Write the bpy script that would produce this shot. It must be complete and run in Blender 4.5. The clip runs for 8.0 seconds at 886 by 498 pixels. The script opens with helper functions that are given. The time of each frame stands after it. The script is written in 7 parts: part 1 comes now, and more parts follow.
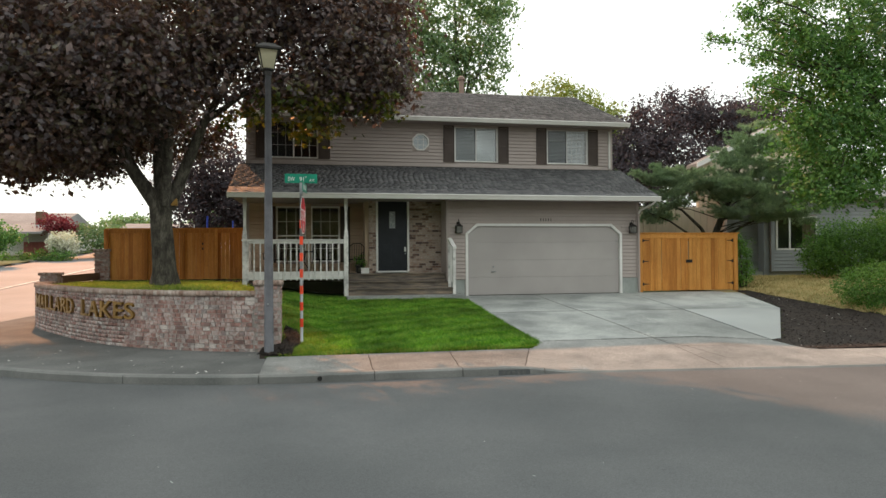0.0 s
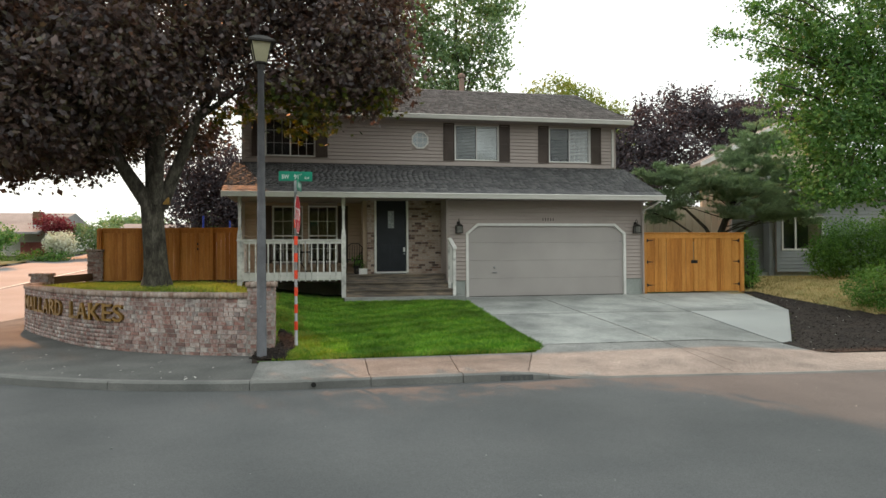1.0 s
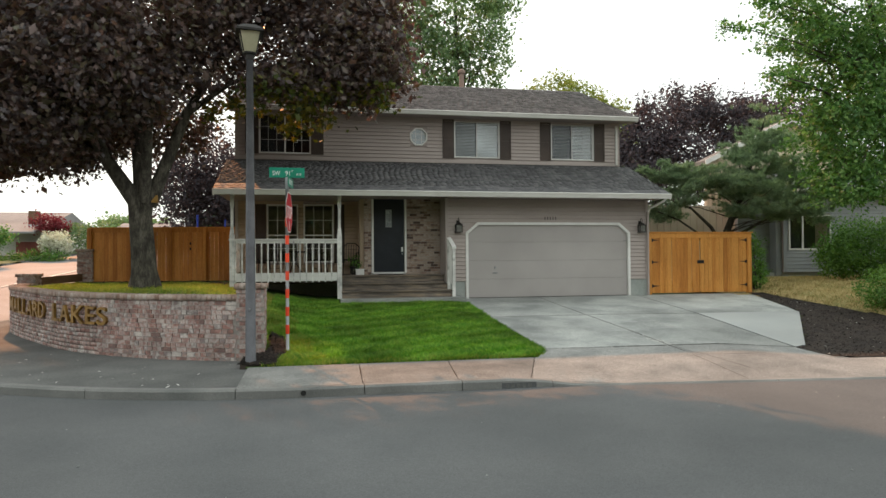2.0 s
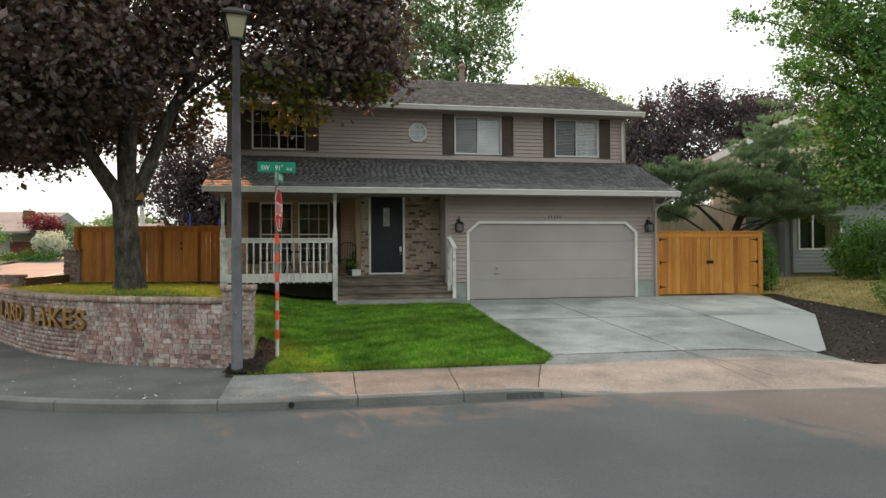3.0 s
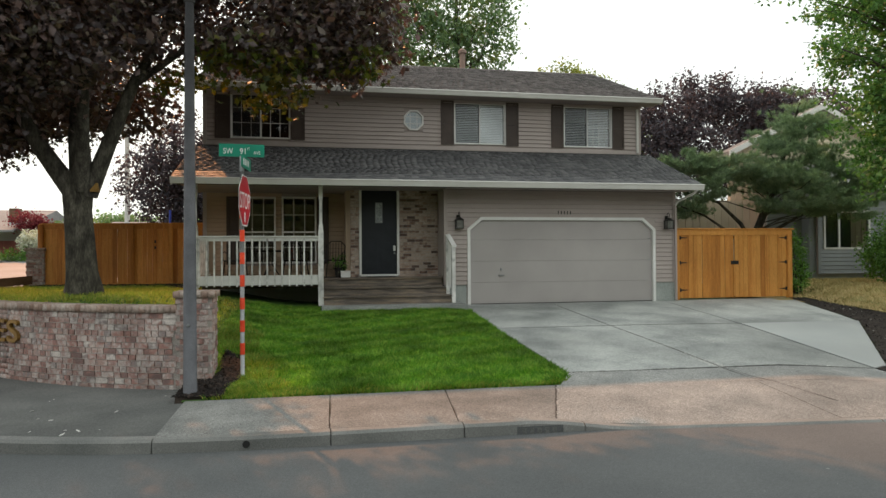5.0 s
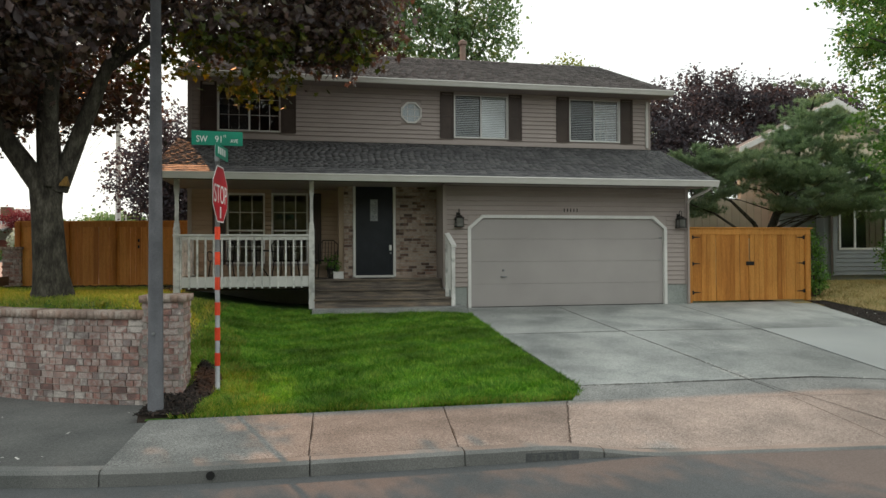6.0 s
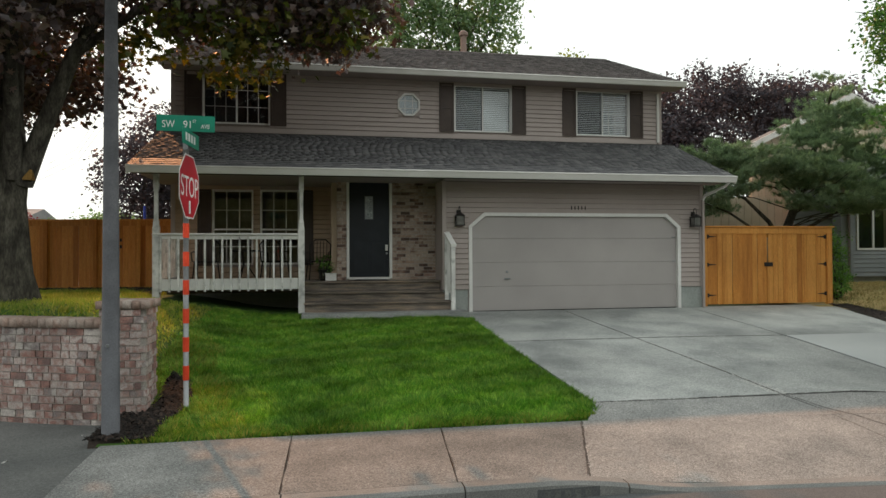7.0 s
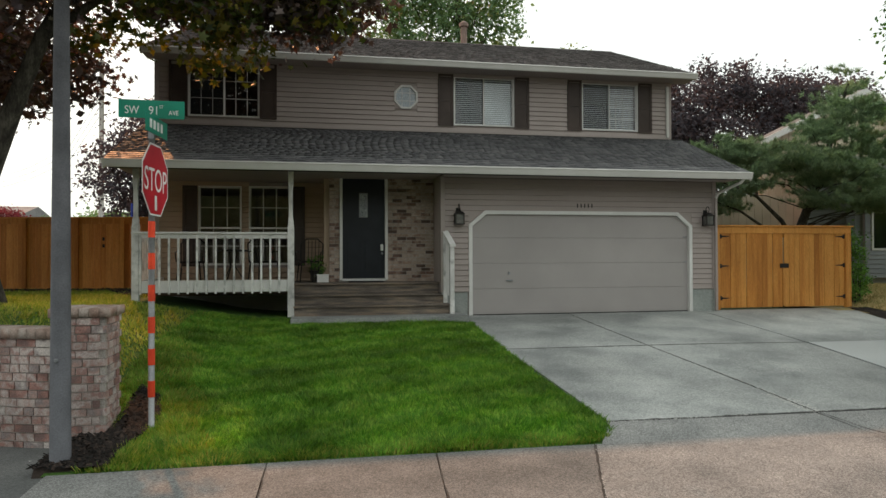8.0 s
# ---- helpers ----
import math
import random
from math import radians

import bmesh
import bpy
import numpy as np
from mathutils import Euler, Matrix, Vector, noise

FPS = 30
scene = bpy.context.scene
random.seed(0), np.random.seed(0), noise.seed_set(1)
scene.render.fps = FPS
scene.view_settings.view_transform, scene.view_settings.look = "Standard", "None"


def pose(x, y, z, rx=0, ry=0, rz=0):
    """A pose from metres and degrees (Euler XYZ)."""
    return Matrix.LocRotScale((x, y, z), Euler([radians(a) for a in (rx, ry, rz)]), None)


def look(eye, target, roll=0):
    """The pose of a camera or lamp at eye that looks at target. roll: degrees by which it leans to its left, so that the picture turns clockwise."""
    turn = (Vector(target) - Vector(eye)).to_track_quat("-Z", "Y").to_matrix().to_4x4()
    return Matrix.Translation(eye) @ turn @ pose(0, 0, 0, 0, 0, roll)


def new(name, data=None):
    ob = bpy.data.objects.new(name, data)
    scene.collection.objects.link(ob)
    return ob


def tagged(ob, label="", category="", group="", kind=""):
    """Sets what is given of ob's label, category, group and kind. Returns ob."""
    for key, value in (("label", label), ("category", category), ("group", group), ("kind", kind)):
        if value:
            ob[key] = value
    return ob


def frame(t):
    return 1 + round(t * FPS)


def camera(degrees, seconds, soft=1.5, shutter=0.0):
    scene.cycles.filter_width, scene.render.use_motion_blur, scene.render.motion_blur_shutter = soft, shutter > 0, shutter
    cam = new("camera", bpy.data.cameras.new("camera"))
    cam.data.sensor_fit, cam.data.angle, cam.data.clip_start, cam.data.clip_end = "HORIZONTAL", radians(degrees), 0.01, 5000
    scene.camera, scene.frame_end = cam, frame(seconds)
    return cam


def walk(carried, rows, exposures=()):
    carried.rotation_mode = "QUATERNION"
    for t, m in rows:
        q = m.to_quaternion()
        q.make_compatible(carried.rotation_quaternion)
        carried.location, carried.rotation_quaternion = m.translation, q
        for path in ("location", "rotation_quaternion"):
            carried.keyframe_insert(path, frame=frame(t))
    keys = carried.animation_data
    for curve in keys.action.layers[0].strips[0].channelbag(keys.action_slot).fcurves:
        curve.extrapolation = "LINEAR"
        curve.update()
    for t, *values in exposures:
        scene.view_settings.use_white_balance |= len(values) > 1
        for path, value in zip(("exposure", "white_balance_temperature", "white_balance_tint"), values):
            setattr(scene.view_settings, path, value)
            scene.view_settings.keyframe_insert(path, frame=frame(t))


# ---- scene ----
cam = camera(68.1, 8.0)
PATH = [
    (0, (0.026, 0.126, 1.132), (0.396, 2.092, 1.158), -0.4),
    (0.5, (0.078, 0.343, 1.136), (0.447, 2.308, 1.162), -0.4),
    (1, (0.123, 0.568, 1.137), (0.492, 2.534, 1.164), -0.4),
    (1.5, (0.194, 0.826, 1.144), (0.562, 2.792, 1.17), -0.4),
    (3, (0.398, 1.845, 1.15), (0.766, 3.81, 1.176), -0.4),
    (3.5, (0.483, 2.261, 1.151), (0.851, 4.227, 1.178), -0.4),
    (4, (0.578, 2.695, 1.149), (0.945, 4.661, 1.177), -0.4),
    (4.5, (0.681, 3.127, 1.159), (1.047, 5.093, 1.185), -0.4),
    (4.7, (0.724, 3.306, 1.158), (1.09, 5.272, 1.183), -0.4),
    (6, (0.982, 4.531, 1.162), (1.349, 6.497, 1.187), -0.3),
    (6.5, (1.091, 4.997, 1.162), (1.456, 6.963, 1.188), -0.3),
    (7, (1.197, 5.485, 1.16), (1.561, 7.451, 1.187), -0.3),
    (7.5, (1.315, 5.946, 1.196), (1.678, 7.913, 1.22), -0.2),
    (8, (1.382, 6.271, 1.199), (1.745, 8.237, 1.222), -0.2),
]
walk(cam, [(t, look(eye, target, roll)) for t, eye, target, roll in PATH],
     exposures=[(0.0, 0.56), (1.5, 0.54), (3.5, 0.48), (4.5, 0.40), (6.0, 0.27), (7.0, 0.17), (8.0, 0.12)])

# ---- world, sun, exposure ----
SUN_DIR = Vector((-0.36, 1.0, 0.72)).normalized()
world = bpy.data.worlds.new("world")
scene.world = world
world.use_nodes = True
wn, wl = world.node_tree.nodes, world.node_tree.links
wn.clear()
sky = wn.new("ShaderNodeTexSky")
sky.sky_type, sky.sun_disc = "NISHITA", False
sky.sun_elevation, sky.sun_rotation = math.asin(SUN_DIR.z), math.atan2(SUN_DIR.x, SUN_DIR.y)
sky.air_density, sky.dust_density, sky.ozone_density, sky.altitude = 1.0, 6.0, 1.0, 0.0
haze = wn.new("ShaderNodeMix")
haze.data_type = "RGBA"
haze.inputs[0].default_value = 0.88
haze.inputs[7].default_value = (10.85, 11.4, 10.95, 1)
bg = wn.new("ShaderNodeBackground")
bg.inputs[1].default_value = 0.10
wout = wn.new("ShaderNodeOutputWorld")
wl.new(sky.outputs[0], haze.inputs[6])
wl.new(haze.outputs[2], bg.inputs[0])
wl.new(bg.outputs[0], wout.inputs[0])
sun = new("sun", bpy.data.lights.new("sun", "SUN"))
sun.data.energy, sun.data.angle, sun.data.color = 2.9, radians(0.7), (1.0, 0.42, 0.17)
sun.matrix_world = look(SUN_DIR * 60, (0, 0, 0))

# ---- helpers for building ----
RNG = np.random.default_rng(7)


def link_mesh(name, bm):
    me = bpy.data.meshes.new(name)
    bm.normal_update()
    bm.to_mesh(me)
    bm.free()
    return me


def part(name, bm, material, parent=None, label="", smooth=False):
    """One mesh object from a bmesh or a mesh, under a thing or a part."""
    me = bm if isinstance(bm, bpy.types.Mesh) else link_mesh(name, bm)
    if material is not None and not me.materials:
        me.materials.append(material)
    if smooth:
        me.shade_smooth()
    ob = new(name, me)
    if parent is not None:
        ob.parent = parent
    if label:
        tagged(ob, label)
    return ob


def thing(name, label, category, at=(0, 0, 0), group="", kind=""):
    e = new(name)
    e.empty_display_size = 0.2
    e.location = at
    return tagged(e, label, category, group, kind)


def box(bm, x0, x1, y0, y1, z0, z1, bevel=0.0, m=None):
    v = [bm.verts.new((x, y, z)) for z in (z0, z1) for y in (y0, y1) for x in (x0, x1)]
    fs = [bm.faces.new([v[i] for i in f]) for f in ((0, 2, 3, 1), (4, 5, 7, 6), (0, 1, 5, 4), (2, 6, 7, 3), (0, 4, 6, 2), (1, 3, 7, 5))]
    if m is not None:
        bmesh.ops.transform(bm, matrix=m, verts=v)
    if bevel:
        es = {e for f in fs for e in f.edges}
        bmesh.ops.bevel(bm, geom=list(es), offset=bevel, segments=1, affect="EDGES")
    return bm


def bx(x0, x1, y0, y1, z0, z1, bevel=0.0, m=None):
    return box(bmesh.new(), x0, x1, y0, y1, z0, z1, bevel, m)


def prism(bm, pts, axis, a, b):
    """Extrudes the outline pts (pairs) along 'x', 'y' or 'z' from a to b."""
    def put(p, t):
        return {"x": (t, p[0], p[1]), "y": (p[0], t, p[1]), "z": (p[0], p[1], t)}[axis]
    lo = [bm.verts.new(put(p, a)) for p in pts]
    hi = [bm.verts.new(put(p, b)) for p in pts]
    n = len(pts)
    fs = [bm.faces.new(lo), bm.faces.new(hi[::-1])]
    fs += [bm.faces.new((lo[i], hi[i], hi[(i + 1) % n], lo[(i + 1) % n])) for i in range(n)]
    bmesh.ops.recalc_face_normals(bm, faces=fs)
    return bm


def tube(bm, pts, radii, n=8, cap=True):
    """A tapered tube along points."""
    rings = []
    for i, p in enumerate(pts):
        p = Vector(p)
        d = (Vector(pts[min(i + 1, len(pts) - 1)]) - Vector(pts[max(i - 1, 0)])).normalized()
        u = d.cross(Vector((0.31, 0.95, 0.11))).normalized()
        w = d.cross(u)
        rings.append([bm.verts.new(p + radii[i] * (math.cos(a) * u + math.sin(a) * w)) for a in (2 * math.pi * k / n for k in range(n))])
    for a, b in zip(rings, rings[1:]):
        for k in range(n):
            bm.faces.new((a[k], a[(k + 1) % n], b[(k + 1) % n], b[k]))
    if cap:
        bm.faces.new(rings[0])
        bm.faces.new(rings[-1][::-1])
    return bm


def lathe(bm, profile, n=16, at=(0, 0, 0)):
    rings = [[bm.verts.new((at[0] + r * math.cos(2 * math.pi * k / n), at[1] + r * math.sin(2 * math.pi * k / n), at[2] + z)) for k in range(n)] for r, z in profile]
    for a, b in zip(rings, rings[1:]):
        for k in range(n):
            bm.faces.new((a[k], a[(k + 1) % n], b[(k + 1) % n], b[k]))
    bm.faces.new(rings[0][::-1])
    bm.faces.new(rings[-1])
    return bm


def array_mesh(name, verts, tris):
    """A mesh from numpy arrays of corners and triangles."""
    me = bpy.data.meshes.new(name)
    me.vertices.add(len(verts))
    me.vertices.foreach_set("co", np.ascontiguousarray(verts, np.float32).ravel())
    me.loops.add(tris.size)
    me.loops.foreach_set("vertex_index", np.ascontiguousarray(tris, np.int32).ravel())
    me.polygons.add(len(tris))
    me.polygons.foreach_set("loop_start", np.arange(0, tris.size, 3, dtype=np.int32))
    me.update(calc_edges=True)
    return me


def boxes_mesh(name, boxes):
    """Many joined boxes (each of eight corners, lower four and upper four round) in one mesh."""
    v = np.asarray(boxes, float).reshape(-1, 3)
    q = np.array([(0, 3, 2), (0, 2, 1), (4, 5, 6), (4, 6, 7), (0, 1, 5), (0, 5, 4), (1, 2, 6), (1, 6, 5), (2, 3, 7), (2, 7, 6), (3, 0, 4), (3, 4, 7)])
    t = (np.arange(len(v) // 8)[:, None, None] * 8 + q[None]).reshape(-1, 3)
    return array_mesh(name, v, t)


# ---- materials ----
def mat(name, cols, scale=2.0, rough=0.8, metal=0.0, bump=0.15, bscale=80.0, rnd="", fine=0.25, rnd_amt=0.35, stretch=(1, 1, 1), spec=0.3, translucent=None, big=0.25, patch=0.9, speck=None):
    """A surface of a few colours: patches at one scale, grain at another, and a change from piece to piece (rnd: obj or island)."""
    m = bpy.data.materials.new(name)
    m.use_nodes = True
    n, l = m.node_tree.nodes, m.node_tree.links
    p = n["Principled BSDF"]
    p.inputs["Roughness"].default_value, p.inputs["Metallic"].default_value = rough, metal
    p.inputs["Specular IOR Level"].default_value = spec
    geo = n.new("ShaderNodeNewGeometry")
    mp = n.new("ShaderNodeMapping")
    mp.inputs["Scale"].default_value = stretch
    l.new(geo.outputs["Position"], mp.inputs[0])
    n1 = n.new("ShaderNodeTexNoise")
    n1.inputs["Scale"].default_value, n1.inputs["Detail"].default_value = scale, 6
    n2 = n.new("ShaderNodeTexNoise")
    n2.inputs["Scale"].default_value, n2.inputs["Detail"].default_value = bscale, 3
    for t in (n1, n2):
        l.new(mp.outputs[0], t.inputs["Vector"])
    ramp = n.new("ShaderNodeValToRGB")
    els = ramp.color_ramp.elements
    while len(els) < len(cols):
        els.new(0.5)
    for i, c in enumerate(cols):
        els[i].position = i / max(1, len(cols) - 1) if rnd else 0.3 + 0.4 * i / max(1, len(cols) - 1)
        els[i].color = (*c, 1)
    if rnd:
        if rnd == "obj":
            src = n.new("ShaderNodeObjectInfo").outputs["Random"]
        else:
            src = geo.outputs["Random Per Island"]
        b = n.new("ShaderNodeMath")
        b.operation = "MULTIPLY_ADD"
        b.inputs[1].default_value, b.inputs[2].default_value = patch, -patch / 2
        l.new(n1.outputs[0], b.inputs[0])
        c = n.new("ShaderNodeMath")
        c.operation = "ADD"
        l.new(src, c.inputs[0])
        l.new(b.outputs[0], c.inputs[1])
        l.new(c.outputs[0], ramp.inputs[0])
    else:
        l.new(n1.outputs[0], ramp.inputs[0])
    v = n.new("ShaderNodeMapRange")
    v.inputs[1].default_value, v.inputs[2].default_value = 0.3, 0.7
    v.inputs[3].default_value, v.inputs[4].default_value = 1 - fine, 1 + fine
    l.new(n2.outputs[0], v.inputs[0])
    n3 = n.new("ShaderNodeTexNoise")
    n3.inputs["Scale"].default_value, n3.inputs["Detail"].default_value = scale * 0.23, 2
    l.new(geo.outputs["Position"], n3.inputs["Vector"])
    v3 = n.new("ShaderNodeMapRange")
    v3.inputs[1].default_value, v3.inputs[2].default_value = 0.3, 0.7
    v3.inputs[3].default_value, v3.inputs[4].default_value = 1 - big, 1 + big
    l.new(n3.outputs[0], v3.inputs[0])
    k = n.new("ShaderNodeMath")
    k.operation = "MULTIPLY"
    l.new(v.outputs[0], k.inputs[0])
    l.new(v3.outputs[0], k.inputs[1])
    if speck:
        vor = n.new("ShaderNodeTexVoronoi")
        vor.inputs["Scale"].default_value = speck[0]
        l.new(geo.outputs["Position"], vor.inputs["Vector"])
        sep = n.new("ShaderNodeSeparateColor")
        l.new(vor.outputs["Color"], sep.inputs[0])
        vs = n.new("ShaderNodeMapRange")
        vs.inputs[3].default_value, vs.inputs[4].default_value = 1 - speck[1], 1 + speck[1]
        l.new(sep.outputs[0], vs.inputs[0])
        k2 = n.new("ShaderNodeMath")
        k2.operation = "MULTIPLY"
        l.new(k.outputs[0], k2.inputs[0])
        l.new(vs.outputs[0], k2.inputs[1])
        k = k2
    mul = n.new("ShaderNodeVectorMath")
    mul.operation = "SCALE"
    l.new(ramp.outputs[0], mul.inputs[0])
    l.new(k.outputs[0], mul.inputs["Scale"])
    l.new(mul.outputs[0], p.inputs["Base Color"])
    if bump:
        bp = n.new("ShaderNodeBump")
        bp.inputs["Strength"].default_value, bp.inputs["Distance"].default_value = bump, 0.01
        l.new(n2.outputs[0], bp.inputs["Height"])
        l.new(bp.outputs[0], p.inputs["Normal"])
    if translucent:
        tr = n.new("ShaderNodeBsdfTranslucent")
        tint = n.new("ShaderNodeVectorMath")
        tint.operation = "MULTIPLY"
        tint.inputs[1].default_value = translucent
        l.new(mul.outputs[0], tint.inputs[0])
        l.new(tint.outputs[0], tr.inputs[0])
        mx = n.new("ShaderNodeMixShader")
        mx.inputs[0].default_value = 0.35
        l.new(p.outputs[0], mx.inputs[1])
        l.new(tr.outputs[0], mx.inputs[2])
        l.new(mx.outputs[0], n["Material Output"].inputs[0])
    return m


def glass_mat(name, tint=(0.7, 0.75, 0.75), rough=0.02):
    m = bpy.data.materials.new(name)
    m.use_nodes = True
    n, l = m.node_tree.nodes, m.node_tree.links
    p = n["Principled BSDF"]
    p.inputs["Base Color"].default_value = (*tint, 1)
    p.inputs["Roughness"].default_value = rough
    p.inputs["Transmission Weight"].default_value = 1.0
    p.inputs["IOR"].default_value = 1.45
    return m


M = {}
M["asphalt"] = mat("asphalt", [(0.092, 0.097, 0.100), (0.118, 0.122, 0.124)], 0.9, 0.85, bump=0.5, bscale=110, fine=0.2, big=0.14, speck=(75, 0.12))
# bluish base cancels the sun's orange, haze put into the colour
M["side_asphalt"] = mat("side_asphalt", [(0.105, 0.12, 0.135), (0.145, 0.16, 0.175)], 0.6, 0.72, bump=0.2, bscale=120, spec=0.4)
M["concrete"] = mat("concrete", [(0.21, 0.222, 0.216), (0.31, 0.322, 0.31), (0.39, 0.40, 0.382)], 1.1, 0.82, bump=0.7, bscale=85, fine=0.25, big=0.3, speck=(60, 0.2))
M["new_concrete"] = mat("new_concrete", [(0.32, 0.335, 0.33), (0.36, 0.37, 0.36)], 0.8, 0.8, bump=0.15, bscale=140, fine=0.1)
M["sidewalk"] = mat("sidewalk", [(0.13, 0.135, 0.131), (0.25, 0.249, 0.238)], 1.4, 0.85, bump=0.8, bscale=95, fine=0.3, big=0.25, speck=(88, 0.36))
M["apron"] = mat("apron", [(0.19, 0.195, 0.19), (0.31, 0.308, 0.294)], 1.4, 0.85, bump=0.8, bscale=95, fine=0.3, big=0.2, speck=(88, 0.36))
M["corner_walk"] = mat("corner_walk", [(0.092, 0.095, 0.093), (0.14, 0.142, 0.137)], 1.3, 0.88, bump=0.35, bscale=150, fine=0.2, speck=(70, 0.2))
M["curb"] = mat("curb", [(0.15, 0.155, 0.15), (0.23, 0.23, 0.22)], 1.8, 0.88, bump=0.4, bscale=120, fine=0.3)
M["foundation"] = mat("foundation", [(0.30, 0.33, 0.31), (0.37, 0.39, 0.37)], 2.0, 0.85, bump=0.2)
M["soil"] = mat("soil", [(0.018, 0.014, 0.012), (0.040, 0.030, 0.024)], 4, 0.95, bump=0.8, bscale=40)
M["mulch"] = mat("mulch", [(0.009, 0.008, 0.007), (0.019, 0.015, 0.013), (0.052, 0.036, 0.028)], 6, 0.95, bump=0.6, bscale=60, rnd="island")
M["turf"] = mat("turf", [(0.03, 0.08, 0.010), (0.06, 0.13, 0.016)], 3, 0.95, bump=0.8, bscale=60)
M["grass"] = mat("grass", [(0.072, 0.185, 0.018), (0.130, 0.275, 0.028), (0.28, 0.385, 0.06)], 5.0, 0.6, bump=0, rnd="island", fine=0.35, bscale=16, patch=1.7, big=0.35, translucent=(0.9, 1.3, 0.7))
M["garden_grass"] = mat("garden_grass", [(0.14, 0.235, 0.028), (0.24, 0.305, 0.042), (0.40, 0.375, 0.10)], 2.5, 0.7, bump=0, rnd="island", fine=0.25, bscale=14, translucent=(1.2, 1.2, 0.7))
M["dry_turf"] = mat("dry_turf", [(0.42, 0.31, 0.14), (0.36, 0.28, 0.12), (0.20, 0.21, 0.07)], 0.9, 0.95, bump=0.8, bscale=50)
M["dry_grass"] = mat("dry_grass", [(0.56, 0.44, 0.22), (0.48, 0.38, 0.17), (0.29, 0.28, 0.10)], 0.8, 0.8, bump=0, rnd="island", fine=0.1)
M["far_ground"] = mat("far_ground", [(0.06, 0.085, 0.03), (0.11, 0.12, 0.05)], 0.3, 0.95, bump=0.5, bscale=20)
SIDE = [(0.355, 0.305, 0.282), (0.39, 0.337, 0.312)]
M["siding"] = mat("siding", SIDE, 1.5, 0.6, bump=0.08, bscale=60, fine=0.05, big=0.06)
M["sheath"] = mat("sheath", [(0.31, 0.265, 0.245), (0.34, 0.29, 0.27)], 1.5, 0.7, bump=0.08, big=0.05)
M["tan_wall"] = mat("tan_wall", [(0.40, 0.30, 0.215), (0.43, 0.325, 0.235)], 1.5, 0.65, bump=0.1, fine=0.06, big=0.06)
M["garage"] = mat("garage", [(0.355, 0.33, 0.318), (0.395, 0.368, 0.355)], 1.2, 0.5, bump=0.06, bscale=120, fine=0.04, big=0.05)
M["white"] = mat("white", [(0.66, 0.655, 0.63), (0.74, 0.735, 0.71)], 3, 0.55, bump=0.08, fine=0.06, big=0.06)
M["worn_white"] = mat("worn_white", [(0.40, 0.40, 0.385), (0.66, 0.655, 0.63), (0.70, 0.69, 0.67)], 7, 0.6, bump=0.15, fine=0.1)
M["gutter"] = mat("gutter", [(0.56, 0.55, 0.515), (0.62, 0.61, 0.58)], 2, 0.5, bump=0.04, fine=0.05, big=0.06)
M["shutter"] = mat("shutter", [(0.050, 0.036, 0.030), (0.068, 0.050, 0.042)], 3, 0.55, bump=0.1, fine=0.1)
M["roof_base"] = mat("roof_base", [(0.05, 0.05, 0.052), (0.07, 0.07, 0.07)], 3, 0.95)
M["shingle"] = mat("shingle", [(0.058, 0.058, 0.062), (0.094, 0.094, 0.098), (0.150, 0.148, 0.148)], 6.0, 0.62, bump=0.5, bscale=180, rnd="obj", fine=0.3, patch=0.3, big=0.1, spec=0.5)
M["shingles"] = mat("shingles", [(0.058, 0.058, 0.062), (0.094, 0.094, 0.098), (0.150, 0.148, 0.148)], 6.0, 0.62, bump=0.5, bscale=180, rnd="island", fine=0.3, patch=0.3, big=0.1, spec=0.5)
M["old_shingles"] = mat("old_shingles", [(0.115, 0.106, 0.105), (0.185, 0.172, 0.168), (0.26, 0.24, 0.235)], 6.0, 0.92, bump=0.5, bscale=180, rnd="island", fine=0.3, patch=0.3, big=0.12)
BR = [(0.19, 0.125, 0.115), (0.32, 0.175, 0.148), (0.41, 0.345, 0.32), (0.29, 0.165, 0.145), (0.47, 0.41, 0.385), (0.36, 0.24, 0.21), (0.24, 0.20, 0.195), (0.50, 0.45, 0.42)]
M["brick"] = mat("brick", BR, 9, 0.9, bump=0.6, bscale=90, rnd="obj", fine=0.3)
M["bricks"] = mat("bricks", BR, 9, 0.9, bump=0.6, bscale=90, rnd="island", fine=0.3)
BE = [(0.10, 0.072, 0.062), (0.19, 0.12, 0.095), (0.36, 0.28, 0.225), (0.40, 0.325, 0.27), (0.36, 0.28, 0.23), (0.44, 0.37, 0.315), (0.30, 0.20, 0.155), (0.41, 0.34, 0.29)]
M["pale_brick"] = mat("pale_brick", BE, 7, 0.9, bump=0.5, bscale=90, rnd="obj", fine=0.3)
M["mortar"] = mat("mortar", [(0.30, 0.275, 0.25), (0.37, 0.34, 0.315)], 6, 0.95, bump=0.5, bscale=60)
M["cap_brick"] = mat("cap_brick", [(0.24, 0.16, 0.125), (0.36, 0.29, 0.25), (0.30, 0.21, 0.17), (0.40, 0.34, 0.30)], 8, 0.9, bump=0.5, rnd="island", fine=0.25)
M["cedar"] = mat("cedar", [(0.36, 0.132, 0.022), (0.50, 0.200, 0.038), (0.60, 0.275, 0.062), (0.44, 0.170, 0.030)], 3.0, 0.6, bump=0.25, bscale=30, rnd="obj", fine=0.22, stretch=(6, 6, 0.5), big=0.12)
M["brown_wood"] = mat("brown_wood", [(0.12, 0.07, 0.04), (0.17, 0.10, 0.06)], 3.0, 0.7, bump=0.2, bscale=30, stretch=(1, 1, 6))
